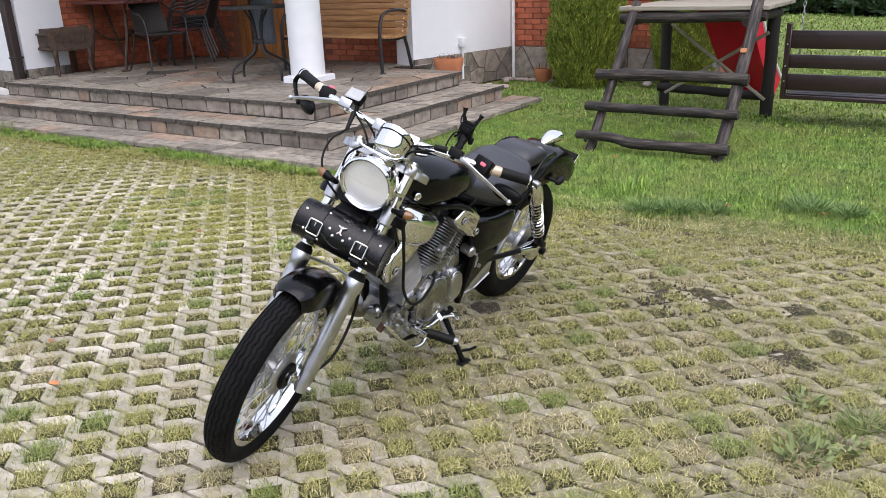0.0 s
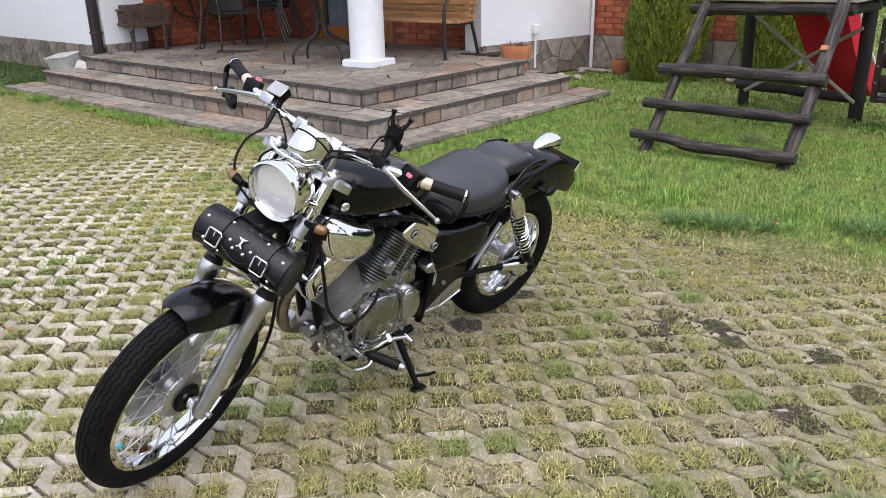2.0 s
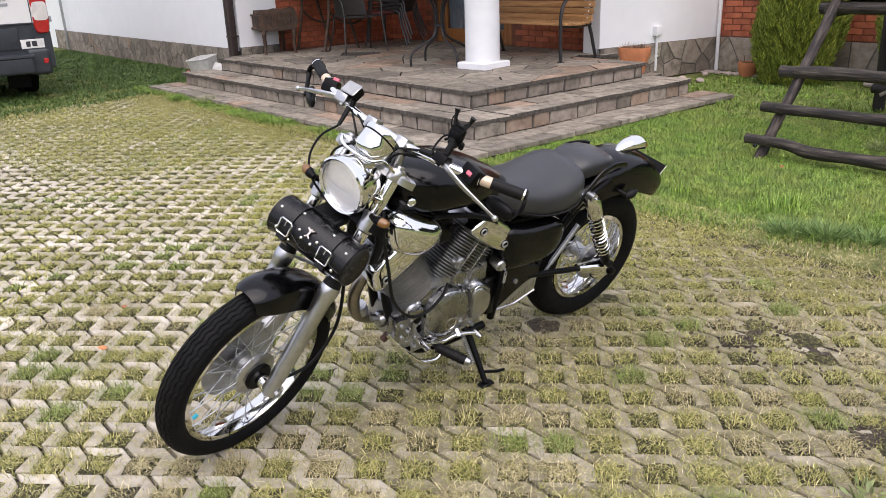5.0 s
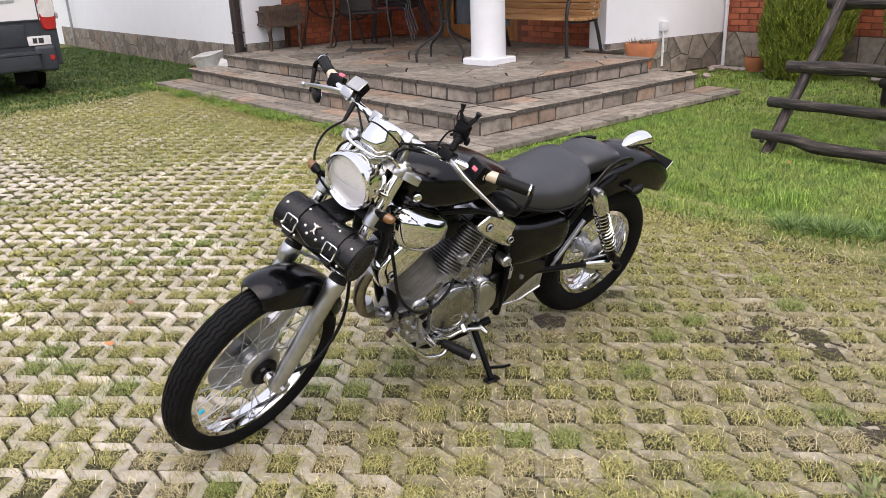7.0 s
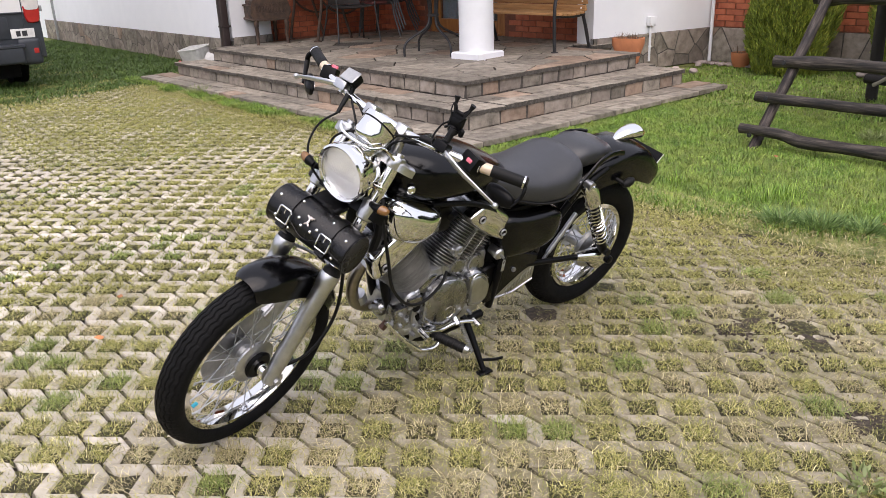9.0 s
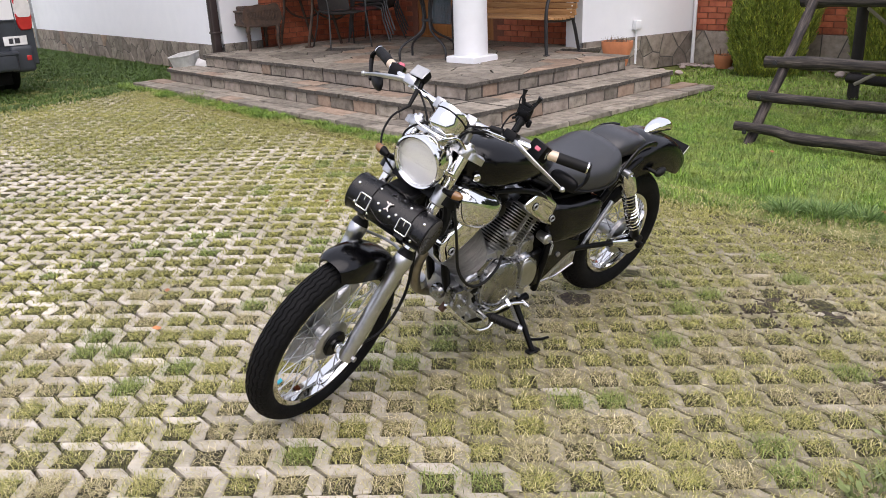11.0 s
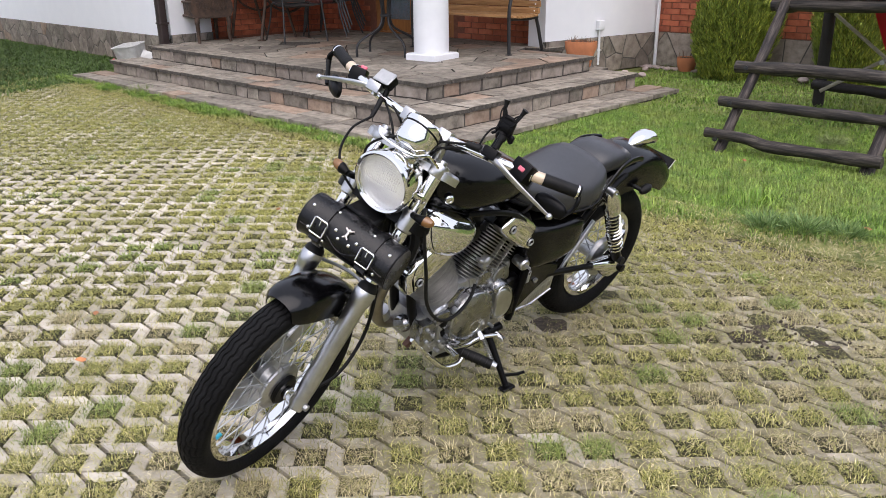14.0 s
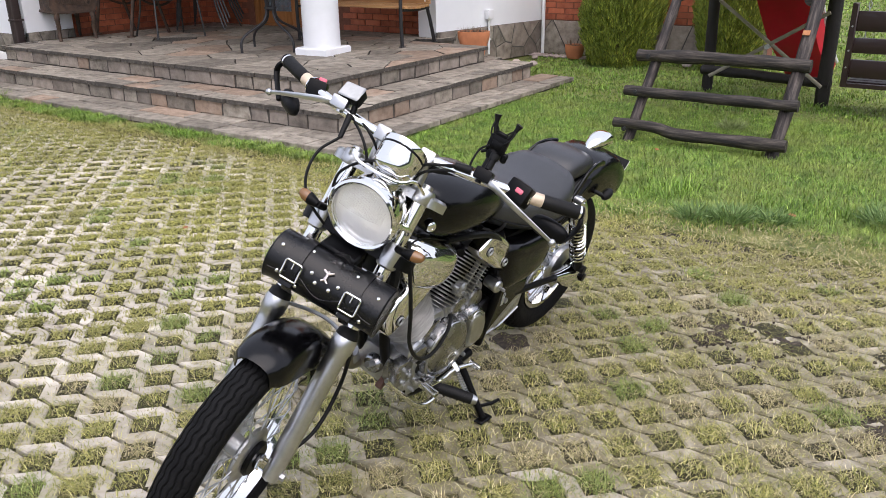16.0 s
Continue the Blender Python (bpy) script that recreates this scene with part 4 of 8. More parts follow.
def soft(poly, k=4):
    """Rounds a closed outline."""
    P = [Vector((p[0], p[1])) for p in poly]
    n, out = len(P), []
    for i in range(n):
        a, b, c, d = P[i - 1], P[i], P[(i + 1) % n], P[(i + 2) % n]
        for j in range(k):
            t = j / k
            out.append(0.5 * (2 * b + (c - a) * t + (2 * a - 5 * b + 4 * c - d) * t * t + (3 * b - a - 3 * c + d) * t ** 3))
    area = sum(out[i].x * out[(i + 1) % len(out)].y - out[(i + 1) % len(out)].x * out[i].y for i in range(len(out)))
    return out if area > 0 else out[::-1]


def dome(poly, steps):
    """Stacks an outline in x and z at (y, scale) steps into a bulging cover."""
    P = soft(poly)
    c = sum(P, Vector((0, 0))) / len(P)
    return loft([[(c.x + (p.x - c.x) * s, y, c.y + (p.y - c.y) * s) for p in P] for y, s in steps])


def arch(cx, cz, angles, radii, half, skirt, thick=0.004, tip=None):
    """A mudguard over a wheel: an arched skin swept round the axle."""
    rings = []
    for k, (w, r) in enumerate(zip(angles, radii)):
        h = half[k] if isinstance(half, (list, tuple)) else half
        s = skirt[k] if isinstance(skirt, (list, tuple)) else skirt
        prof = [(h, r - s), (h, r - 0.045), (h * 0.93, r - 0.022), (h * 0.75, r - 0.008), (h * 0.4, r), (0, r + 0.002)]
        prof += [(-y, q) for y, q in prof[-2::-1]]
        inner = [(y * (1 - thick / h), q - (thick if abs(y) < h * 0.9 else 0.0)) for y, q in prof[::-1]]
        c, d = math.cos(radians(w)), math.sin(radians(w))
        rings.append([(cx + q * c, y, cz + q * d) for y, q in prof + inner])
    return loft(rings)


def tyre_shape(R, half, rim, wave, n=480):
    """A tyre with narrow wavy grooves and sipes round its tread, about the y axis."""
    span = [-2.35 + 0.14 * i for i in range(7)] + [-1.40 + 0.04 * i for i in range(71)] + [1.51 + 0.14 * i for i in range(7)]
    m = len(span) - 1
    rings = []
    for j in range(n):
        w = 2 * math.pi * j / n
        zig = wave * 0.24 * math.cos(j * math.pi / 5.0)
        ring = []
        for a in span:
            y = half * math.sin(a) * (1.0 if abs(a) < 1.57 else 0.98)
            r = R - (R - rim) * 0.5 * (1 - math.cos(a)) * 1.02
            u = a / 1.4
            if abs(u) < 1.0:
                g = min(abs(u - q - zig * (1 if abs(q) < 0.8 else 0.6)) for q in (-0.90, -0.62, -0.36, -0.12, 0.12, 0.36, 0.62, 0.90))
                cut = max(0.0, 1.0 - g / 0.036)
                sipe = 0.45 if j % 10 == 0 and 0.25 < abs(u) < 0.86 else 0.0
                r -= 0.0042 * max(min(1.0, 1.8 * cut), sipe)
            ring.append((r * math.cos(w), y, r * math.sin(w)))
        rings.append(ring)
    V = [p for r in rings for p in r]
    k = m + 1
    F = []
    for j in range(n):
        for i in range(m):
            a, b = j * k + i, ((j + 1) % n) * k + i
            F.append((a, b, b + 1, a + 1))
    for j in range(n):
        a, b = j * k, ((j + 1) % n) * k
        F.append((a, a + m, b + m, b))
    return V, F


AX = (0, 1, 0)


def wheel(name, at, R, half, rim, rim_half, hub, count, wave, label):
    """Rim with tyre, hub, spokes: the rim carries the rest."""
    prof = [(rim - 0.012, -rim_half), (rim + 0.006, -rim_half), (rim + 0.006, -rim_half + 0.004), (rim - 0.006, -rim_half + 0.008), (rim - 0.016, -rim_half * 0.4), (rim - 0.019, 0), (rim - 0.016, rim_half * 0.4), (rim - 0.006, rim_half - 0.008), (rim + 0.006, rim_half - 0.004), (rim + 0.006, rim_half), (rim - 0.012, rim_half),
            (rim - 0.020, rim_half * 0.45), (rim - 0.025, 0), (rim - 0.020, -rim_half * 0.45), (rim - 0.012, -rim_half)]
    w = part(name, lathe(prof, 72, axis=AX, caps=False), CHROME, bike, label, at=at)
    part("tyre", tyre_shape(R, half, rim - 0.004, wave), RUBBER, w, "black tyre with wavy tread grooves", angle=35)
    part("hub", lathe([(0.012, -hub - 0.012), (0.03, -hub - 0.01), (0.05, -hub), (0.05, -hub + 0.006), (0.032, -hub + 0.012), (0.028, 0), (0.032, hub - 0.012), (0.05, hub - 0.006), (0.05, hub), (0.03, hub + 0.01), (0.012, hub + 0.012)], 32, axis=AX), ALLOY_DULL, w, "cast alloy hub")
    for k in range(count):
        a = 2 * math.pi * k / count
        s = 1 if k % 2 else -1
        cross = 0.62 * (1 if (k // 2) % 2 else -1)
        p = Vector((0.046 * math.cos(a + cross), s * (hub - 0.003), 0.046 * math.sin(a + cross)))
        q = Vector(((rim - 0.02) * math.cos(a), s * 0.006, (rim - 0.02) * math.sin(a)))
        part("spoke", cat(rod(p, q, 0.0021, 6), rod(q + (p - q) * 0.06, q, 0.0036, 6)), STEEL, w)
    return w


# front wheel
axle_f = st(0.058, 0, -0.764)
fw = wheel("front_wheel", STEER @ Matrix.Translation(axle_f), 0.3225, 0.047, 0.251, 0.031, 0.036, 36, 0.16, "spoked front wheel with polished rim")
part("brake_disc", lathe([(0.055, -0.052), (0.14, -0.052), (0.14, -0.048), (0.055, -0.048)], 48, axis=AX), ALLOY_DULL, fw, "grey brake disc")
part("hub_flange", lathe([(0.03, 0.010), (0.070, 0.016), (0.076, 0.022), (0.076, 0.028), (0.066, 0.034), (0.048, 0.037), (0.03, 0.037)], 40, axis=AX), ALLOY_DULL, fw, "broad cast hub flange")
part("hub_seal", lathe([(0.014, 0.036), (0.046, 0.038), (0.048, 0.046), (0.042, 0.052), (0.026, 0.053), (0.014, 0.05)], 32, axis=AX), BLACK_METAL, fw, "black hub seal ring")
part("axle_spacer", lathe([(0.019, 0.05), (0.021, 0.056), (0.021, 0.066), (0.017, 0.068), (0.017, 0.082)], 20, axis=AX), CHROME, fw)
part("valve_cap", rod((0.206 * math.cos(-0.30), 0.012, 0.206 * math.sin(-0.30)), (0.224 * math.cos(-0.30), 0.012, 0.224 * math.sin(-0.30)), 0.0062, 10), CYAN, fw, "cyan valve cap")
cal = part("brake_caliper", cat(moved(box(-0.05, 0.045, -0.085, -0.03, -0.03, 0.03, 0.012, 2), Matrix.Translation(axle_f + Vector((-0.13, 0, 0.10))) @ pose(0, 0, 0, 0, 35, 0)), moved(lathe([(0.0, -0.10), (0.026, -0.098), (0.028, -0.085), (0.028, -0.06)], 20, axis=AX), Matrix.Translation(axle_f + Vector((-0.13, 0, 0.10))))), ALLOY_DULL, bike, "cast brake caliper", at=STEER)


def fork_leg(s):
    y = 0.100 * s
    low, top = st(0.05, y, -0.80), st(0.05, y, -0.385)
    d = AV
    prof = [(0.0, -0.795), (0.020, -0.790), (0.024, -0.77), (0.024, -0.74), (0.026, -0.70), (0.0265, -0.45), (0.028, -0.43), (0.031, -0.425), (0.032, -0.395), (0.029, -0.385), (0.021, -0.382)]
    leg = part("fork_leg", lathe(prof, 24, at=st(0.05, y, 0), axis=AV), ALLOY, bike, "silver telescopic fork leg", at=STEER)
    part("stanchion", lathe([(0.0195, -0.40), (0.0195, -0.015), (0.0, -0.010)], 24, at=st(0.05, y, 0), axis=AV), CHROME, leg, "chrome fork tube")
    part("dust_seal", lathe([(0.0295, -0.387), (0.027, -0.372), (0.021, -0.366), (0.0197, -0.36)], 24, at=st(0.05, y, 0), axis=AV), RUBBER_SOFT, leg)
    part("fork_cover", lathe([(0.0205, -0.195), (0.026, -0.19), (0.0275, -0.15), (0.0275, -0.135), (0.0215, -0.13)], 24, at=st(0.05, y, 0), axis=AV), ALLOY, leg, "pale alloy clamp collar")
    part("cap", lathe([(0.024, -0.02), (0.027, -0.016), (0.027, 0.012), (0.023, 0.018), (0.014, 0.02), (0.013, 0.028), (0.0, 0.03)], 20, at=st(0.05, y, 0), axis=AV), ALLOY, leg, "alloy fork cap")
    part("axle_nut", cat(rod(st(0.05, y, -0.768) - 0.008 * YV * s, st(0.05, y, -0.768) + 0.034 * YV * s, 0.010, 6), rod(st(0.035, y, -0.785), st(0.07, y, -0.785), 0.007, 8)), STEEL, leg)
    part("fender_lug", moved(box(-0.012, 0.012, -0.008, 0.008, -0.02, 0.02, 0.004), Matrix.Translation(st(0.022, y * 0.86, -0.50))), ALLOY, leg)


fork_leg(1)
fork_leg(-1)
clamp_poly = [(-0.135, -0.028), (0.135, -0.028), (0.135, 0.024), (0.06, 0.035), (-0.06, 0.035), (-0.135, 0.024)]
clamp_m = Matrix((((NV.x), 0, AV.x, 0), (0, 1, 0, 0), (NV.z, 0, AV.z, 0), (0, 0, 0, 1)))


def clamp(a, name, h):
    m = Matrix.Translation(st(0.035, 0, a)) @ clamp_m @ pose(0, 0, 0, 0, 0, -90)
    part(name, moved(outline(soft(clamp_poly, 3), -h, h, 0.006), m), ALLOY if a > -0.1 else BLACK_METAL, bike, "cast fork clamp", at=STEER)


clamp(-0.004, "upper_fork_clamp", 0.014)
clamp(-0.165, "lower_fork_clamp", 0.018)
part("steering_head", rod(st(0, 0, -0.20), st(0, 0, 0.012), 0.03, 16), BLACK_METAL, bike)

# front mudguard
part("front_mudguard", arch(axle_f.x, axle_f.z, [82, 85, 90, 97, 106, 115, 125, 135, 146, 158, 166], [0.347, 0.351, 0.354, 0.355, 0.355, 0.355, 0.353, 0.35, 0.347, 0.343, 0.34], [0.048, 0.063, 0.068, 0.069, 0.069, 0.069, 0.068, 0.067, 0.065, 0.06, 0.045], [0.05, 0.058, 0.07, 0.082, 0.088, 0.088, 0.086, 0.08, 0.07, 0.06, 0.05]), MATT_BLACK, bike, "matt black front mudguard", at=STEER)
part("mudguard_stay", cat(rod(axle_f + Vector((-0.16, 0.064, 0.255)), st(0.022, 0.085, -0.50), 0.006, 8), rod(axle_f + Vector((-0.16, -0.064, 0.255)), st(0.022, -0.085, -0.50), 0.006, 8), tube(spline([st(0.03, 0.1, -0.40), st(-0.03, 0.03, -0.395), st(-0.03, -0.03, -0.395), st(0.03, -0.1, -0.40)]), 0.005, 8)), STEEL, bike, "thin steel mudguard stays", at=STEER)

# headlamp
lamp_c = st(0.138, 0.016, -0.101)
FWD = Vector((0.992, 0, -0.03)).normalized()
hl = part("headlamp", lathe([(0.0, -0.125), (0.035, -0.122), (0.06, -0.105), (0.075, -0.075), (0.081, -0.035), (0.081, -0.012), (0.0895, -0.012), (0.0905, 0.0), (0.0895, 0.010), (0.084, 0.014), (0.079, 0.010), (0.079, -0.006)], 48, at=lamp_c, axis=FWD), CHROME, bike, "round chrome headlamp", at=STEER)
part("reflector", lathe([(0.079, -0.004), (0.066, -0.03), (0.045, -0.052), (0.018, -0.062), (0.0, -0.064)], 40, at=lamp_c, axis=FWD), REFLECT, hl, "bright curved reflector")
part("bulb_shield", lathe([(0.0, -0.018), (0.016, -0.02), (0.017, -0.045), (0.010, -0.06)], 20, at=lamp_c, axis=FWD), STEEL, hl)
lens = part("lens", lathe([(0.079, 0.002), (0.074, 0.012), (0.058, 0.021), (0.035, 0.027), (0.0, 0.029), (0.0, 0.025), (0.035, 0.023), (0.058, 0.017), (0.074, 0.008), (0.079, -0.001)], 40, at=lamp_c, axis=FWD), LENS, hl, "clear glass lens")
lens.visible_shadow = False
flutes = ([], [])
for k in range(-9, 10):
    y = 0.0062 * k
    top = math.sqrt(0.068 ** 2 - y * y)
    flutes = cat(flutes, tube([lamp_c + Vector((0.0265 - 2.6 * (y * y + z * z), y, z)) for z in [0.008 + (top - 0.008) * i / 6 for i in range(7)]], 0.0013, 6))
fl = part("lens_flutes", flutes, LENS, hl, "upright flutes moulded into the lens")
fl.visible_shadow = False
part("lamp_bracket", cat(tube(spline([st(0.05, 0.1, -0.11), lamp_c + Vector((-0.06, 0.10, -0.02)), lamp_c + Vector((-0.03, 0.088, 0.0))]), 0.007, 8), tube(spline([st(0.05, -0.1, -0.11), lamp_c + Vector((-0.06, -0.10, -0.02)), lamp_c + Vector((-0.03, -0.088, 0.0))]), 0.007, 8),
                         tube(spline([st(0.06, 0.11, 0.0), st(0.12, 0.085, 0.02), st(0.14, 0.05, 0.0), st(0.14, -0.05, 0.0), st(0.12, -0.085, 0.02), st(0.06, -0.11, 0.0)], 5), 0.0045, 8)), CHROME, bike, "chrome headlamp bracket wire", at=STEER)
part("horn", cat(lathe([(0.0, -0.02), (0.03, -0.018), (0.036, 0.0), (0.034, 0.012), (0.0, 0.016)], 24, at=st(0.10, 0.02, -0.235), axis=FWD), moved(box(-0.03, 0.03, -0.05, 0.05, -0.012, 0.012, 0.005), Matrix.Translation(st(0.09, 0.0, -0.205)))), BLACK_METAL, bike, at=STEER)

# speedometer pod
pod_ax = (AV * 0.9 - NV * 0.35).normalized()
pod = part("speedometer", lathe([(0.0, -0.054), (0.030, -0.053), (0.044, -0.047), (0.052, -0.034), (0.055, -0.012), (0.056, 0.014), (0.059, 0.018), (0.059, 0.031), (0.053, 0.034)], 44, at=st(0.098, 0.018, 0.050), axis=pod_ax), CHROME, bike, "chrome speedometer pod", at=STEER)
part("band", lathe([(0.0555, 0.010), (0.0572, 0.011), (0.0572, 0.015), (0.0555, 0.016)], 44, at=st(0.098, 0.018, 0.050), axis=pod_ax, caps=False), BLACK_METAL, pod, "black rubber band")
part("dial", lathe([(0.053, 0.030), (0.0, 0.0305)], 32, at=st(0.098, 0.018, 0.050), axis=pod_ax), INK, pod, "dark dial")
part("pod_bracket", cat(moved(box(-0.035, 0.035, -0.05, 0.05, -0.005, 0.005, 0.003), Matrix.Translation(st(0.085, 0, 0.012)) @ clamp_m), rod(st(0.085, 0.03, 0.0), st(0.09, 0.03, 0.03), 0.006, 8)), BLACK_METAL, bike, at=STEER)

# handlebar
def sb(n, y, a):
    """A place on the handlebar; its right half sits a little lower."""
    return st(n, y, a) if y > 0 else st(n - 0.010 * min(1.0, -y / 0.2), y * 0.96, a - 0.010 * min(1.0, -y / 0.2))


def mirror_root(s):
    return st(-0.045, 0.437, 0.068) if s > 0 else sb(-0.002, -0.388, 0.045)


bar_half = [(0.040, 0.0, 0.085), (0.040, 0.07, 0.085), (0.044, 0.13, 0.090), (0.040, 0.20, 0.100), (0.024, 0.28, 0.112), (-0.006, 0.36, 0.129), (-0.042, 0.44, 0.146)]
bar_pts = [(n, -y, a) for n, y, a in bar_half[:0:-1]] + bar_half
bar = part("handlebar", tube(spline([sb(*p) for p in bar_pts], 6), 0.0128, 14), CHROME, bike, "wide chrome handlebar", at=STEER)
for s in (1, -1):
    riser = part("riser", cat(rod(st(0.012, 0.062 * s, 0.0), st(0.034, 0.062 * s, 0.085), 0.016, 16), moved(box(-0.022, 0.022, -0.020, 0.020, -0.018, 0.020, 0.007, 2), Matrix.Translation(st(0.040, 0.062 * s, 0.085)) @ clamp_m)), ALLOY, bar, "polished handlebar clamp")

    def gp(t):
        a, b = Vector(bar_half[4]), Vector(bar_half[6])
        m = Vector(bar_half[5])
        p = a.lerp(m, t * 2) if t < 0.5 else m.lerp(b, t * 2 - 1)
        return sb(p.x, p.y * s, p.z)

    grip = part("grip", tube([gp(t) for t in (0.42, 0.44, 0.6, 0.78, 0.96, 0.98)], [0.0155, 0.0175, 0.0175, 0.0175, 0.0178, 0.015], 16), RUBBER_SOFT, bar, "black rubber grip")
    part("grip_sleeve", tube([gp(t) for t in (0.24, 0.26, 0.43, 0.45)], [0.015, 0.0165, 0.0165, 0.015], 16), CREAM, bar, "worn cream grip sleeve")
    part("end_ring", tube([gp(t) for t in (0.955, 0.985)], 0.0192, 16), CHROME, bar, "chrome end ring")
    part("end_cap", tube([gp(t) for t in (0.985, 1.02, 1.035)], [0.0185, 0.0185, 0.010], 16), BLACK_METAL, bar)
    sw = part("switch_housing", moved(box(-0.024, 0.026, -0.032, 0.030, -0.026, 0.028, 0.010, 2), Matrix.Translation(gp(0.10)) @ Matrix.Scale(1.0 if s > 0 else 0.8, 4) @ pose(0, 0, 0, 0, -30, -16 * s)), BLACK_METAL, bar, "black switch housing")
    part("switch", moved(box(-0.005, 0.005, -0.010, 0.010, -0.006, 0.006, 0.002), Matrix.Translation(gp(0.10) + 0.027 * (NV * 0.95 if s > 0 else -NV * 0.2) + AV * (0.004 if s > 0 else 0.026)) @ pose(0, 0, 0, 0, -30, -16 * s)), PINK, sw, "pink switch")
    part("housing_rim", tube([gp(t) for t in (0.215, 0.235)], 0.0225, 18), CHROME, sw, "bright clamp ring")
    lev = part("lever", tube(spline([sb(0.052, 0.205 * s, 0.105), sb(0.070, 0.245 * s, 0.098), sb(0.066, 0.30 * s, 0.082), sb(0.040, 0.362 * s, 0.066), sb(0.012, 0.414 * s, 0.052)], 5), [0.010, 0.010, 0.010, 0.009, 0.009, 0.009, 0.0088, 0.0086, 0.0084, 0.0082, 0.008, 0.0078, 0.0074, 0.007, 0.0066, 0.0062, 0.006, 0.0056, 0.0054, 0.0052, 0.005], 10, squash=0.65), ALLOY, bar, "silver ball-end lever")
    part("lever_ball", lathe([(0.0, -0.0095), (0.005, -0.008), (0.0085, -0.004), (0.0095, 0), (0.0085, 0.004), (0.005, 0.008), (0.0, 0.0095)], 14, at=sb(0.010, 0.418 * s, 0.051)), ALLOY, lev)
    part("lever_perch", cat(moved(box(-0.016, 0.024, -0.022, 0.022, -0.015, 0.015, 0.006, 2), Matrix.Translation(sb(0.05, 0.205 * s, 0.112)) @ clamp_m), rod(sb(0.055, 0.20 * s, 0.125), sb(0.055, 0.20 * s, 0.090), 0.008, 10)), BLACK_METAL if s > 0 else ALLOY, bar, "lever perch")
    mir = part("mirror_arm", tube(spline([gp(1.0), sb(-0.036, 0.452 * s, 0.125), sb(-0.044, 0.450 * s, 0.10), mirror_root(s)], 4), [0.0085] * 9 + [0.0075] * 4, 8, squash=0.7), BLACK_METAL, bar, "black bar-end mirror arm")
    mc = sb(-0.05, 0.392, 0.078) if s > 0 else sb(0.015, -0.345, 0.055)
    ma = (-NV * 0.9 + YV * 0.1 * s + AV * 0.42).normalized() if s > 0 else (-NV * 0.75 + YV * 0.62 + AV * 0.3).normalized()
    mu = YV - ma * ma.y
    mu.normalize()
    mw = ma.cross(mu)
    part("mirror_shell", loft([oval(mc - ma * q, mu, mw, 0.052 * f, 0.027 * f, 2.4, 28) for q, f in ((-0.002, 0.97), (0.002, 1.0), (0.009, 0.95), (0.016, 0.7), (0.019, 0.3))]), BLACK_METAL, mir, "black oval mirror shell")
    part("mirror_glass", loft([oval(mc + ma * q, mu, mw, 0.048, 0.0235, 2.4, 28) for q in (0.0022, 0.0030)]), MIRROR, mir, "oval mirror glass")
res = part("brake_reservoir", cat(moved(box(-0.019, 0.021, -0.028, 0.028, -0.014, 0.014, 0.006, 2), Matrix.Translation(sb(0.052, -0.185, 0.142)) @ clamp_m @ pose(0, 0, 0, 8, 60, 0)), rod(sb(0.05, -0.17, 0.13), sb(0.05, -0.165, 0.10), 0.008, 10)), BLACK_METAL, bar, "black brake fluid reservoir")
part("reservoir_lid", moved(box(-0.021, 0.024, -0.029, 0.029, 0.0145, 0.020, 0.003), Matrix.Translation(sb(0.052, -0.185, 0.142)) @ clamp_m @ pose(0, 0, 0, 8, 60, 0)), FIN, res, "silver reservoir lid")
part("throttle_boot", rod(sb(0.06, -0.165, 0.095), sb(0.075, -0.155, 0.035), 0.0085, 12, 0.006), RUBBER_SOFT, bar, "ribbed rubber cable boot")
part("clutch_boot", rod(sb(0.058, 0.175, 0.108), sb(0.062, 0.135, 0.10), 0.011, 12, 0.009), RUBBER_SOFT, bar, "ribbed rubber cable boot")
cables = ([(0.075, -0.155, 0.035), (0.085, -0.175, -0.03), (0.095, -0.165, -0.10), (0.09, -0.12, -0.15), (0.05, -0.05, -0.19)],
          [(0.06, 0.135, 0.10), (0.10, 0.06, 0.06), (0.13, -0.03, 0.015), (0.11, -0.09, -0.04), (0.05, -0.11, -0.10)],
          [(0.045, -0.16, 0.10), (0.05, -0.10, 0.075), (0.03, -0.05, 0.03), (0.0, -0.03, -0.04)],
          [(0.04, -0.17, 0.095), (0.06, -0.11, 0.06), (0.06, -0.07, 0.02), (0.03, -0.04, -0.05)],
          [(0.03, 0.22, 0.11), (0.02, 0.15, 0.085), (0.03, 0.08, 0.06), (0.02, 0.03, 0.0)],
          [(0.05, 0.19, 0.10), (0.055, 0.12, 0.08), (0.07, 0.07, 0.04), (0.05, 0.06, -0.04)])
for c in cables:
    part("cable", tube(spline([sb(*p) if p[1] < -0.14 and p[2] > 0.0 else st(*p) for p in c], 8), 0.0036, 8), RUBBER_SOFT, bar)
part("bar_wires", tube(spline([st(0.03, 0.20, 0.108), st(0.032, 0.15, 0.092), st(0.04, 0.10, 0.072), st(0.035, 0.08, 0.07)], 5), 0.009, 8), RUBBER_SOFT, bar, "bundled black wires")
part("speedometer_cable", tube(spline([axle_f + Vector((-0.03, 0.085, -0.01)), axle_f + Vector((-0.14, 0.12, 0.03)), axle_f + Vector((-0.235, 0.115, 0.13)), axle_f + Vector((-0.255, 0.10, 0.28)), st(0.05, 0.085, -0.30)], 8), 0.0055, 8), RUBBER_SOFT, bike, at=STEER)
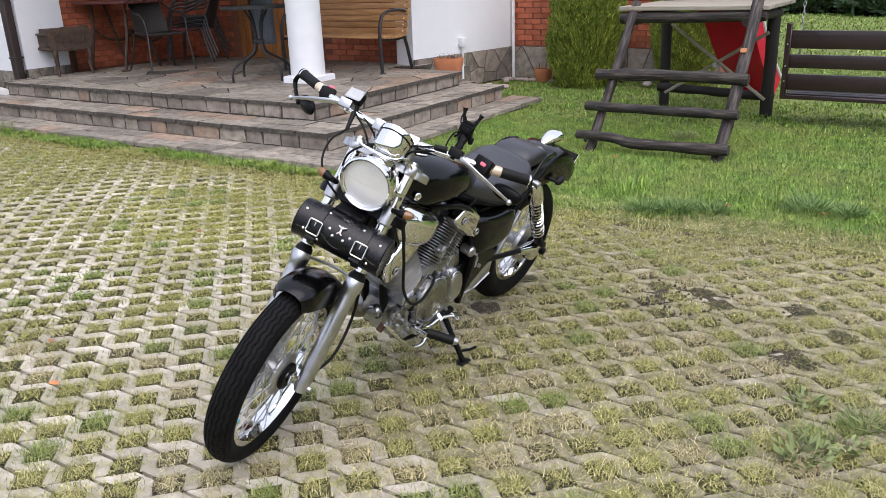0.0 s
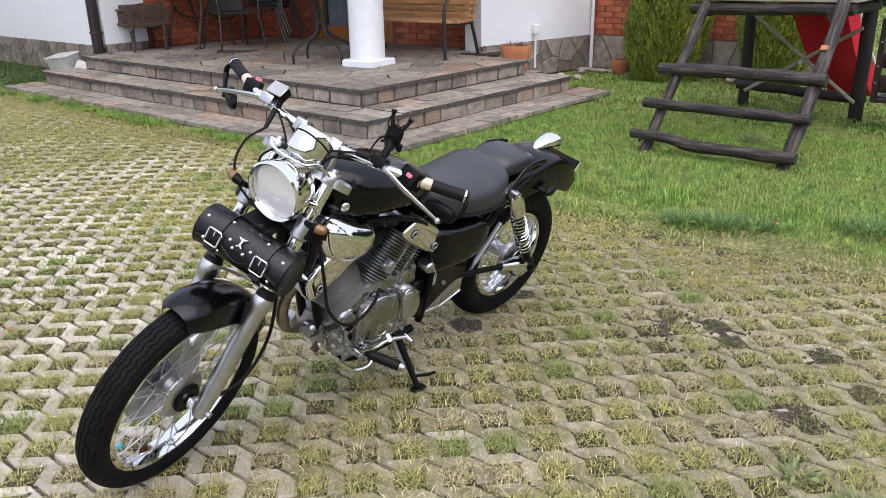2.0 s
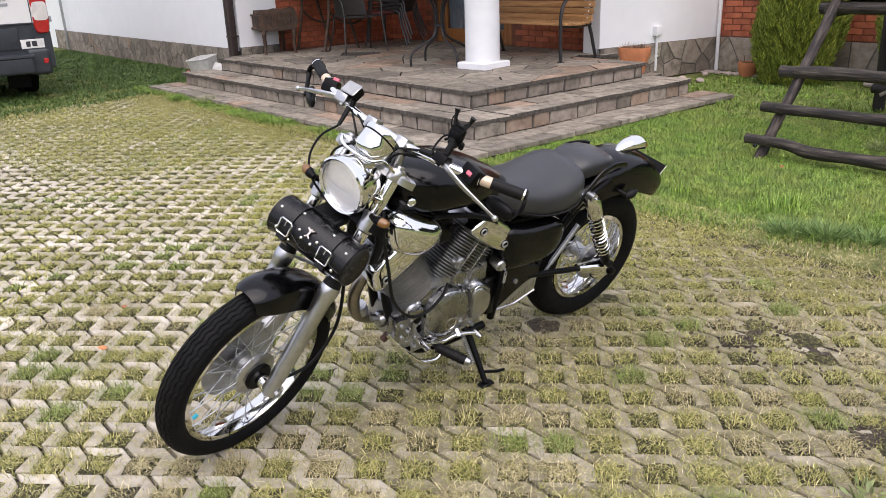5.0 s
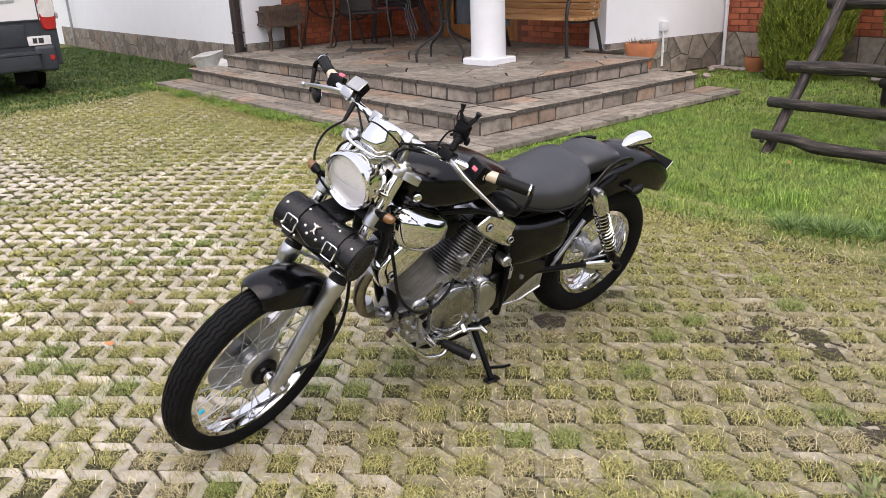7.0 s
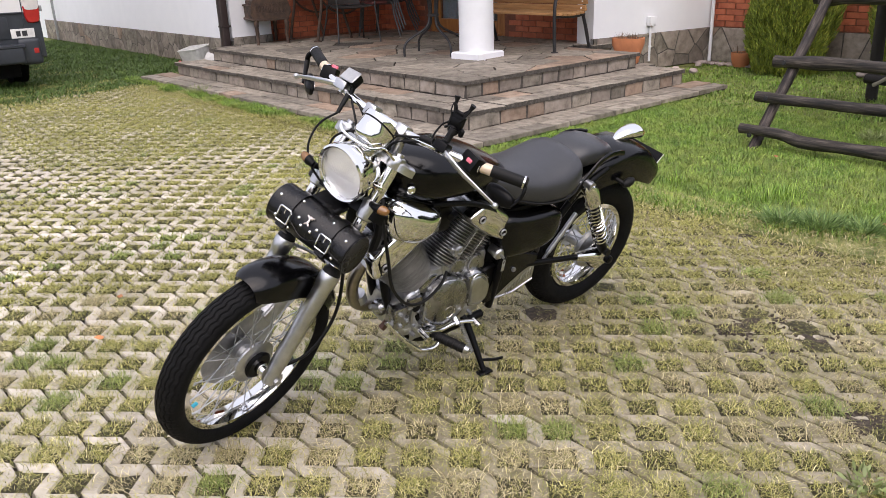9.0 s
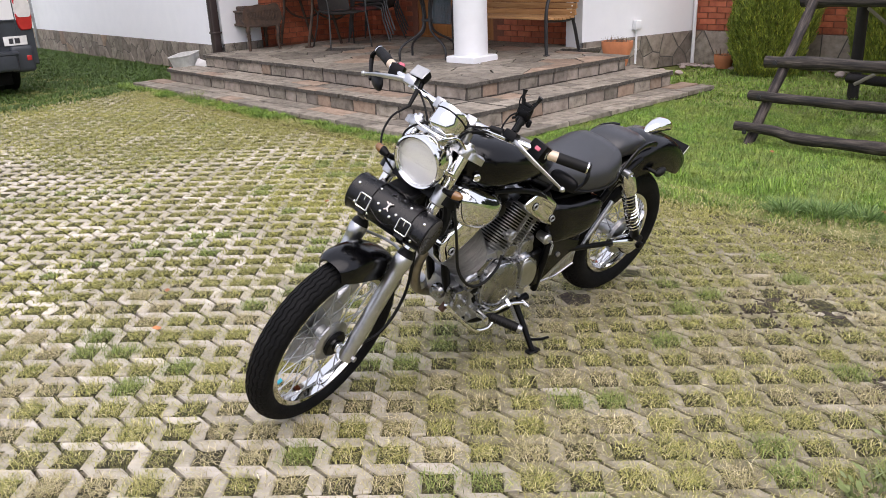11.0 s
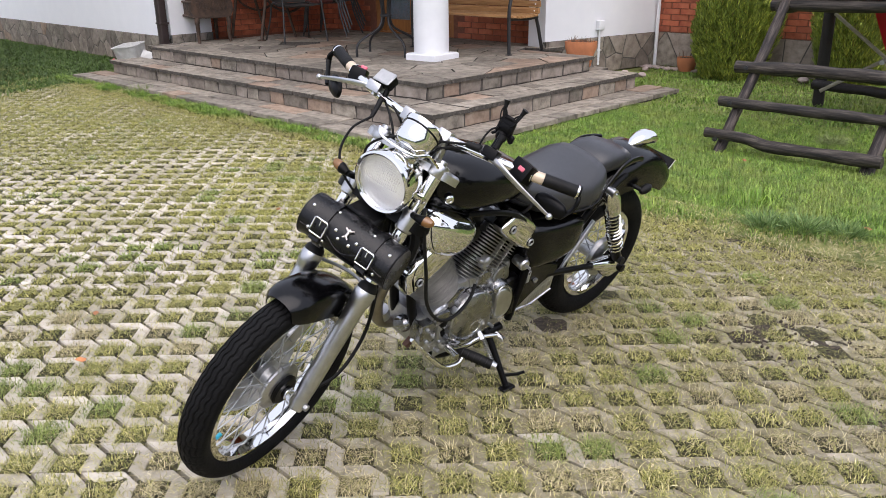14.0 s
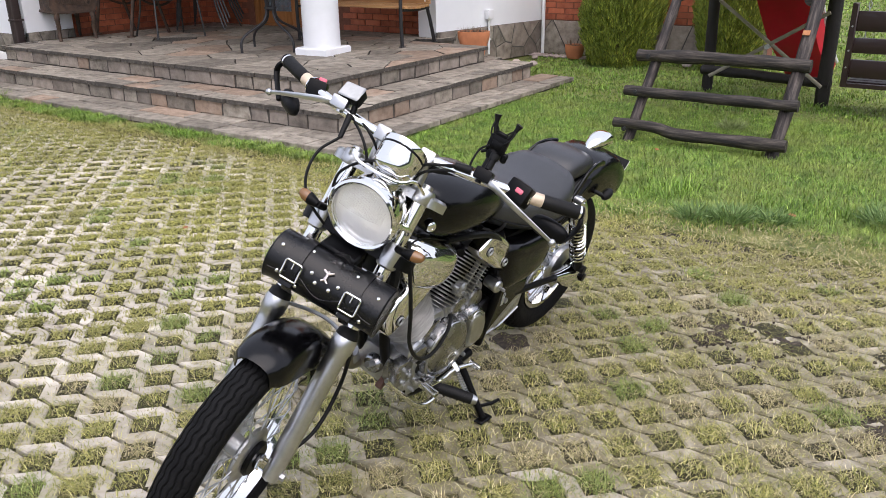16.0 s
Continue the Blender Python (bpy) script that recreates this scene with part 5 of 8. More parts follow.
for s in (1, -1):
    def sig(y):
        return st(0.088 if s > 0 else 0.112, (y - 0.030) * s + 0.014, -0.137 + (y - 0.145) * 0.15)

    bl = part("front_turn_signal", loft([oval(sig(y), NV, AV, r, r, 2, 20) for y, r in ((0.145, 0.009), (0.158, 0.013), (0.166, 0.0155), (0.172, 0.0155))]), BLACK_METAL, bike, "small front turn signal", at=STEER)
    part("signal_stalk", rod(st(0.055, 0.095 * s, -0.14), sig(0.148), 0.0095, 12), RUBBER_SOFT, bl)
    part("amber_lens", loft([oval(sig(y), NV, AV, r, r, 2, 20) for y, r in ((0.172, 0.015), (0.186, 0.0145), (0.197, 0.010), (0.201, 0.003))]), AMBER, bl, "faded amber lens")

# tank and seat
tank = part("fuel_tank", loft([oval((x, 0, z), (0, 1, 0), (0, 0, 1), hy, hz, 2.5, 36) for x, z, hy, hz in ((1.092, 0.862, 0.03, 0.035), (1.085, 0.862, 0.055, 0.058), (1.05, 0.862, 0.09, 0.078), (1.0, 0.86, 0.118, 0.088), (0.93, 0.857, 0.135, 0.090), (0.85, 0.850, 0.138, 0.086), (0.77, 0.836, 0.126, 0.076), (0.70, 0.818, 0.104, 0.062), (0.64, 0.80, 0.078, 0.046), (0.60, 0.788, 0.05, 0.03))]), MATT_BLACK, bike, "matt black teardrop fuel tank")
part("filler_cap", lathe([(0.033, 0), (0.034, 0.006), (0.03, 0.012), (0.0, 0.014)], 28, at=(0.93, 0, 0.942), axis=(-0.1, 0, 1)), CHROME, tank, "chrome filler cap")
part("tank_bolt", lathe([(0.014, 0), (0.0145, 0.006), (0.011, 0.010), (0.006, 0.011), (0.0055, 0.008), (0.0, 0.008)], 24, at=(1.047, 0.100, 0.852), axis=(0.3, 1, 0)), CHROME, tank, "round reflector bolt")
SEATS = ((0.745, 0.792, 0.045, 0.022), (0.72, 0.785, 0.07, 0.040), (0.66, 0.764, 0.094, 0.055), (0.57, 0.735, 0.120, 0.066), (0.47, 0.716, 0.142, 0.074), (0.38, 0.72, 0.152, 0.082), (0.32, 0.735, 0.148, 0.082), (0.28, 0.75, 0.128, 0.072), (0.258, 0.76, 0.09, 0.05))
seat = part("seat", loft([oval((x, 0, z), (0, 1, 0), (0, 0, 1), hy, hz, 2.7, 36) for x, z, hy, hz in SEATS]), VINYL, bike, "black vinyl solo seat")
part("piping", cat(*[tube(spline([(x, s * (hy * 0.985), z - hz * 0.42) for x, z, hy, hz in SEATS[1:-1]], 4), 0.0042, 6) for s in (1, -1)]), RUBBER_SOFT, seat, "black seat piping")
part("pillion_pad", loft([oval((x, 0, z), (0, 1, 0), (0.12, 0, 1), hy, hz, 3, 32) for x, z, hy, hz in ((0.275, 0.772, 0.07, 0.03), (0.255, 0.778, 0.088, 0.042), (0.20, 0.788, 0.093, 0.046), (0.13, 0.786, 0.09, 0.044), (0.07, 0.774, 0.08, 0.038), (0.045, 0.766, 0.06, 0.024))]), VINYL, bike, "black pillion pad")

# rear mudguard, tail
part("rear_mudguard", arch(0, 0.315, [58, 66, 76, 88, 98, 107, 115, 122, 127, 130, 132], [0.435, 0.45, 0.463, 0.474, 0.478, 0.474, 0.466, 0.456, 0.448, 0.443, 0.438], [0.092, 0.1, 0.104, 0.106, 0.106, 0.105, 0.103, 0.099, 0.094, 0.088, 0.078], [0.09, 0.10, 0.115, 0.132, 0.138, 0.136, 0.128, 0.114, 0.098, 0.084, 0.07]), MATT_BLACK, bike, "matt black rear mudguard")
tail = part("tail_lamp", loft([oval((x, 0, z), (0, 1, 0), (0.25, 0, 1), hy, hz, 2.3, 24) for x, z, hy, hz in ((-0.025, 0.785, 0.008, 0.006), (-0.045, 0.793, 0.022, 0.015), (-0.08, 0.803, 0.032, 0.023), (-0.125, 0.807, 0.036, 0.027), (-0.158, 0.803, 0.036, 0.027))]), CHROME, bike, "chrome teardrop tail lamp")
part("tail_lens", loft([oval((x, 0, z), (0, 1, 0), (0.25, 0, 1), hy, hz, 2.3, 24) for x, z, hy, hz in ((-0.158, 0.803, 0.034, 0.026), (-0.170, 0.80, 0.031, 0.022), (-0.178, 0.797, 0.017, 0.011))]), RED_LENS, tail, "red tail lens")
pl_m = Matrix.Translation((-0.218, 0, 0.676)) @ pose(0, 0, 0, 0, -42, 0)
pb = part("plate_bracket", cat(moved(box(-0.003, 0.003, -0.088, 0.088, -0.059, 0.059, 0.0015), pl_m), tube([(-0.14, 0.03, 0.70), (-0.20, 0.03, 0.72)], 0.006, 8), tube([(-0.14, -0.03, 0.70), (-0.20, -0.03, 0.72)], 0.006, 8)), BLACK_METAL, bike, "black number plate bracket")
part("number_plate", moved(box(-0.0065, -0.0032, -0.089, 0.089, -0.06, 0.06, 0.001), pl_m), PLATE, pb, "white number plate")
for k in range(2):
    part("plate_bar", moved(box(-0.0078, -0.0066, -0.07, 0.07, -0.045 + 0.05 * k, -0.010 + 0.05 * k), pl_m), INK, pb, "dark bar in place of characters")
for s in (1, -1):
    rb = part("rear_turn_signal", loft([oval((0.02 - d, s * (0.128 + 0.012), 0.668 + d * 0.2), (0, 1, 0), (0, 0, 1), r, r, 2, 18) for d, r in ((-0.012, 0.006), (-0.004, 0.014), (0.012, 0.0185), (0.030, 0.017), (0.046, 0.009), (0.052, 0.003))]), RUBBER_SOFT, bike, "dark ribbed rear turn signal")
    part("signal_stalk", rod((0.035, s * 0.10, 0.675), (0.022, s * 0.138, 0.668), 0.008, 10), RUBBER_SOFT, rb)
    part("grab_strut", tube(spline([(0.30, s * 0.118, 0.64), (0.24, s * 0.12, 0.73), (0.16, s * 0.112, 0.79), (0.08, s * 0.104, 0.795), (0.03, s * 0.1, 0.785)], 5), 0.011, 10, squash=0.6), MATT_BLACK, bike, "black mudguard strut")

# rear wheel and drive
rw = wheel("rear_wheel", Matrix.Translation((0.010, -0.010, 0.314)), 0.304, 0.064, 0.193, 0.046, 0.052, 36, 0.12, "spoked rear wheel with polished rim")
part("brake_drum", lathe([(0.03, 0.045), (0.085, 0.05), (0.09, 0.06), (0.085, 0.075), (0.05, 0.082), (0.02, 0.084)], 40, axis=AX), ALLOY, rw, "polished drive hub")
part("drive_housing", cat(lathe([(0.0, 0.148), (0.022, 0.147), (0.036, 0.138), (0.054, 0.128), (0.060, 0.112), (0.060, 0.092), (0.045, 0.085)], 36, at=(0.02, 0, 0.318), axis=AX), moved(lathe([(0.036, 0.0), (0.028, 0.05), (0.021, 0.10), (0.018, 0.13)], 24, axis=(0.97, 0, 0.2)), Matrix.Translation((0.05, 0.115, 0.33)))), CHROME, bike, "chrome final drive housing")
part("axle_bolt", lathe([(0.0, 0.165), (0.017, 0.163), (0.019, 0.148)], 16, at=(0.0, 0, 0.315), axis=AX), BLACK_METAL, bike)
part("swingarm", cat(rod((0.16, 0.115, 0.352), (0.46, 0.105, 0.40), 0.0115, 16), rod((0.02, -0.11, 0.318), (0.46, -0.10, 0.40), 0.024, 14), rod((0.45, -0.10, 0.40), (0.45, 0.105, 0.40), 0.03, 14)), BLACK_METAL, bike, "black swingarm and drive shaft tube")
part("torque_rod", cat(rod((0.20, 0.085, 0.55), (0.31, 0.085, 0.40), 0.010, 10), rod((0.31, 0.085, 0.40), (0.33, 0.085, 0.365), 0.007, 10)), STEEL, bike)


def shock(s):
    top, bot = Vector((0.235, 0.137 * s, 0.700)), Vector((0.035, 0.137 * s, 0.365))
    d = (bot - top).normalized()
    L = (bot - top).length
    sh = part("shock_absorber", lathe([(0.0, -0.02), (0.020, -0.018), (0.030, -0.005), (0.034, 0.03), (0.034, 0.085), (0.031, 0.093), (0.014, 0.095)], 28, at=top, axis=d), CHROME, bike, "chrome-capped shock absorber")
    coil = []
    u = d.orthogonal().normalized()
    v = d.cross(u)
    for k in range(12 * 14 + 1):
        w = 2 * math.pi * k / 14
        coil.append(top + d * (0.085 + (L - 0.15) * k / 168) + 0.027 * (math.cos(w) * u + math.sin(w) * v))
    part("spring", tube(coil, 0.0046, 6), CHROME, sh, "bright coil spring")
    part("damper", cat(rod(top + d * 0.09, bot - d * 0.04, 0.014, 14), rod(bot - d * 0.07, bot, 0.020, 14)), BLACK_METAL, sh)
    part("upper_mount", cat(rod(top - YV * 0.03 * s - d * 0.012, top + YV * 0.022 * s - d * 0.012, 0.018, 14), moved(box(-0.035, 0.035, -0.006, 0.006, -0.045, 0.03, 0.004), Matrix.Translation(top + Vector((0.02, -0.022 * s, -0.01))))), ALLOY, sh, "alloy shock mount")
    part("lower_mount", rod(bot - YV * 0.02, bot + YV * 0.032 * s + YV * 0.0, 0.016, 14), RUBBER_SOFT, sh)


shock(1)
shock(-1)

# frame
part("frame", cat(*[tube(spline(p, 5), r, 12) for r, p in (
    (0.022, [(1.09, 0, 0.90), (0.92, 0, 0.79), (0.68, 0, 0.72), (0.45, 0, 0.64)]),
    (0.016, [(1.13, 0.035, 0.80), (1.09, 0.04, 0.62), (1.045, 0.045, 0.40), (0.99, 0.06, 0.27), (0.92, 0.08, 0.205), (0.78, 0.085, 0.195), (0.62, 0.09, 0.215)]),
    (0.016, [(1.13, -0.035, 0.80), (1.09, -0.04, 0.62), (1.045, -0.045, 0.40), (0.99, -0.06, 0.27), (0.92, -0.08, 0.205), (0.78, -0.085, 0.195), (0.62, -0.09, 0.215)]),
    (0.015, [(0.66, 0.10, 0.70), (0.60, 0.115, 0.58), (0.60, 0.118, 0.45), (0.60, 0.10, 0.25)]),
    (0.015, [(0.66, -0.10, 0.70), (0.60, -0.115, 0.58), (0.60, -0.118, 0.45), (0.60, -0.10, 0.25)]),
    (0.014, [(0.46, 0.10, 0.44), (0.33, 0.10, 0.56), (0.25, 0.11, 0.67), (0.10, 0.095, 0.73)]),
    (0.014, [(0.46, -0.10, 0.44), (0.33, -0.10, 0.56), (0.25, -0.11, 0.67), (0.10, -0.095, 0.73)]))]), BLACK_METAL, bike, "black tubular steel frame")
part("frame_gusset", side([(0.605, 0.50), (0.50, 0.475), (0.40, 0.437), (0.40, 0.402), (0.47, 0.372), (0.53, 0.335), (0.605, 0.282), (0.64, 0.282), (0.618, 0.36), (0.605, 0.43)], 0.085, 0.116, 0.006), MATT_BLACK, bike, "black frame side plate")
part("frame_bolt", lathe([(0.010, 0), (0.010, 0.008), (0.0, 0.010)], 6, at=(0.525, 0.116, 0.405), axis=AX), STEEL, bike)
COVER = [(0.625, 0.65), (0.52, 0.645), (0.40, 0.638), (0.335, 0.615), (0.328, 0.555), (0.352, 0.503), (0.436, 0.474), (0.55, 0.474), (0.61, 0.49), (0.628, 0.56)]
for s in (1, -1):
    part("side_cover", dome(COVER, [(y * s, f) for y, f in ((0.06, 0.99), (0.10, 1.0), (0.118, 0.985), (0.130, 0.94), (0.139, 0.85), (0.145, 0.70), (0.148, 0.48), (0.149, 0.2))]), MATT_BLACK, bike, "matt black side cover")
fin = part("footboard_plate", side([(0.400, 0.398), (0.400, 0.318), (0.50, 0.284), (0.625, 0.287), (0.557, 0.328), (0.471, 0.386)], 0.096, 0.112, 0.004), ALLOY, bike, "ribbed alloy heel guard")
for k in range(10):
    x, z = 0.408 + 0.0135 * k, 0.384 - 0.0068 * k
    part("rib", tube([(x, 0.111, z), (x + 0.006, 0.1135, z - 0.018), (x + 0.004, 0.1115, z - 0.044 + 0.001 * k)], 0.0038, 6), ALLOY, fin)
part("heel_guard_edge", tube([(0.402, 0.112, 0.322), (0.50, 0.112, 0.289), (0.615, 0.112, 0.290)], 0.004, 6), ALLOY, fin)
# added black mass that keeps the space between the frame parts dark
part("battery_case", box(0.36, 0.60, -0.085, 0.09, 0.40, 0.66, 0.02, 2), BLACK_METAL, bike, "black case between the side covers")

# engine
engine = part("engine", cat(box(0.64, 1.00, -0.115, 0.098, 0.235, 0.44, 0.03, 3), box(0.72, 0.985, -0.09, 0.098, 0.42, 0.505, 0.02, 2), box(0.655, 0.76, -0.08, 0.095, 0.44, 0.52, 0.02, 2), box(0.93, 1.045, -0.08, 0.08, 0.28, 0.40, 0.02, 2)), ALLOY_DULL, bike, "air-cooled v-twin engine of cast alloy")
cover = part("clutch_cover", dome([(0.935, 0.310), (0.942, 0.395), (0.915, 0.445), (0.85, 0.468), (0.79, 0.448), (0.755, 0.405), (0.752, 0.325), (0.79, 0.278), (0.86, 0.262)], ((0.09, 1.0), (0.118, 1.0), (0.124, 0.97), (0.132, 0.95), (0.142, 0.80), (0.145, 0.5), (0.1455, 0.2))), CASE, engine, "smooth alloy crankcase cover")
part("cover_badge", lathe([(0.026, -0.003), (0.0255, 0.0035), (0.0225, 0.0035), (0.021, 0.001), (0.012, 0.0012), (0.0, 0.003)], 28, at=(0.838, 0.1425, 0.335), axis=AX), CHROME, cover, "round cover badge")
for x, z in ((0.925, 0.32), (0.932, 0.40), (0.89, 0.448), (0.80, 0.447), (0.762, 0.39), (0.772, 0.305), (0.83, 0.272)):
    part("bolt", lathe([(0.0085, 0), (0.0085, 0.009), (0.0055, 0.010), (0.0055, 0.006), (0.0, 0.006)], 12, at=(x, 0.118, z), axis=AX), STEEL, cover)
alt = part("alternator_cover", dome([(0.752, 0.405), (0.75, 0.452), (0.705, 0.462), (0.655, 0.42), (0.637, 0.35), (0.66, 0.300), (0.735, 0.305)], ((0.08, 1.0), (0.112, 1.0), (0.122, 0.93), (0.128, 0.85), (0.131, 0.5), (0.1315, 0.2))), CASE, engine, "rounded alloy alternator cover")
for x, z in ((0.742, 0.447), (0.66, 0.41), (0.65, 0.335), (0.735, 0.318)):
    part("bolt", lathe([(0.008, 0), (0.008, 0.012), (0.0, 0.012)], 12, at=(x, 0.110, z), axis=AX), STEEL, alt)
part("sprocket_cover", lathe([(0.066, 0.07), (0.068, 0.095), (0.062, 0.104), (0.0, 0.106)], 32, at=(0.625, 0, 0.375), axis=AX), BLACK_METAL, engine, "dark round drive cover")
part("oil_filter_cover", cat(lathe([(0.0, 0.0), (0.025, 0.002), (0.030, 0.010), (0.030, 0.05)], 32, at=(1.07, 0.02, 0.345), axis=(-1, 0, 0.1)), box(0.98, 1.05, 0.05, 0.11, 0.30, 0.39, 0.014, 2), box(0.95, 1.01, 0.07, 0.125, 0.385, 0.43, 0.01, 2)), CASE, engine, "cast alloy front covers")
for x, z in ((1.0, 0.335), (0.965, 0.30), (0.985, 0.405), (0.955, 0.36), (0.96, 0.255), (0.70, 0.26), (0.90, 0.235), (1.03, 0.37), (1.025, 0.32)):
    part("engine_stud", lathe([(0.0075, 0.09), (0.0075, 0.116), (0.005, 0.118), (0.0045, 0.113), (0.0, 0.113)], 10, at=(x, 0, z), axis=AX), STEEL, engine)
for x, y, z, r in ((0.965, 0.108, 0.435, 0.011), (0.80, 0.098, 0.485, 0.009), (0.73, 0.095, 0.485, 0.011), (0.69, 0.102, 0.475, 0.009)):
    part("case_boss", lathe([(r * 1.25, -0.035), (r * 1.2, -0.004), (r, 0.0), (r * 0.7, 0.002), (r * 0.65, -0.004), (0.0, -0.004)], 16, at=(x, y, z), axis=AX), ALLOY_DULL, engine)
for x0, z0, x1, z1 in ((0.945, 0.44, 1.0, 0.415), (0.95, 0.34, 1.02, 0.30), (0.955, 0.39, 1.03, 0.36), (0.77, 0.47, 0.80, 0.51), (0.85, 0.475, 0.86, 0.51), (0.72, 0.47, 0.73, 0.51), (0.91, 0.28, 0.99, 0.27)):
    part("casting_rib", tube([(x0, 0.096, z0), (x1, 0.092, z1)], 0.008, 8), ALLOY, engine)
for x, z, r in ((0.86, 0.452, 0.017), (0.912, 0.432, 0.013), (0.936, 0.355, 0.012), (0.922, 0.298, 0.013), (0.862, 0.270, 0.013), (0.792, 0.284, 0.012), (0.772, 0.432, 0.013)):
    part("bolt_lobe", lathe([(r * 1.3, -0.035), (r * 1.15, 0.0), (r, 0.012), (r * 0.62, 0.013), (r * 0.58, 0.007), (r * 0.3, 0.007), (0.0, 0.009)], 16, at=(x, 0.112, z), axis=AX), CASE, cover)
part("raised_panel", dome([(0.742, 0.385), (0.738, 0.432), (0.703, 0.440), (0.668, 0.405), (0.658, 0.352), (0.676, 0.322), (0.73, 0.330)], ((0.124, 1.0), (0.134, 0.98), (0.138, 0.90), (0.139, 0.4))), ALLOY, alt, "polished raised cover panel")
part("starter_motor", lathe([(0.0, -0.015), (0.026, -0.012), (0.031, 0.0), (0.031, 0.045), (0.024, 0.052), (0.0, 0.053)], 24, at=(0.985, 0.06, 0.415), axis=AX), ALLOY_DULL, engine, "round cast starter housing")
for p in ([(0.955, 0.440), (0.93, 0.478), (0.885, 0.486), (0.90, 0.455), (0.935, 0.425)], [(0.83, 0.475), (0.82, 0.512), (0.775, 0.515), (0.765, 0.47), (0.80, 0.46)], [(0.745, 0.462), (0.735, 0.508), (0.69, 0.512), (0.67, 0.462), (0.70, 0.455)]):
    part("case_shoulder", dome(p, ((0.07, 1.0), (0.098, 1.0), (0.106, 0.95), (0.108, 0.8))), CASE, engine, "stepped crankcase shoulder")
part("lower_flange", tube(spline([(0.96, 0.102, 0.40), (0.972, 0.104, 0.34), (0.955, 0.104, 0.28), (0.91, 0.102, 0.245), (0.84, 0.10, 0.232), (0.76, 0.10, 0.238)], 5), 0.0085, 8), ALLOY, engine, "crankcase joint flange")
part("oil_plug", cat(lathe([(0.017, 0.0), (0.017, 0.012), (0.012, 0.013), (0.0, 0.013)], 6, at=(0.972, 0.112, 0.385), axis=AX)), BLACK_METAL, engine, "black hexagonal plug")
part("cover_ridge", tube([(p.x, 0.128, p.y) for p in soft([(0.930, 0.313), (0.936, 0.393), (0.912, 0.439), (0.85, 0.461), (0.793, 0.443), (0.761, 0.403), (0.758, 0.328), (0.793, 0.284), (0.86, 0.268)], 4)], 0.004, 6, closed=True), ALLOY, cover)
# black plates behind both covers stand in for the shaded gaps round them
part("gasket", side(soft([(0.945, 0.305), (0.952, 0.398), (0.922, 0.452), (0.85, 0.476), (0.785, 0.456), (0.748, 0.408), (0.744, 0.322), (0.785, 0.272), (0.86, 0.255)], 4), 0.085, 0.102, 0.003), BLACK_METAL, cover, "black plate put in for the shaded gap round the cover")
part("alternator_gasket", side(soft([(0.757, 0.405), (0.757, 0.459), (0.704, 0.470), (0.649, 0.426), (0.630, 0.35), (0.656, 0.293), (0.738, 0.297)], 4), 0.075, 0.095, 0.003), BLACK_METAL, alt, "black plate put in for the shaded gap round the cover")
part("inner_ridge", tube([(p.x, 0.1285, p.y) for p in soft([(0.735, 0.405), (0.733, 0.440), (0.706, 0.446), (0.668, 0.413), (0.653, 0.355), (0.672, 0.317), (0.724, 0.320)], 4)], 0.003, 6, closed=True), ALLOY, alt)
part("sump", box(0.70, 0.96, -0.09, 0.095, 0.20, 0.25, 0.02, 2), ALLOY_DULL, engine)


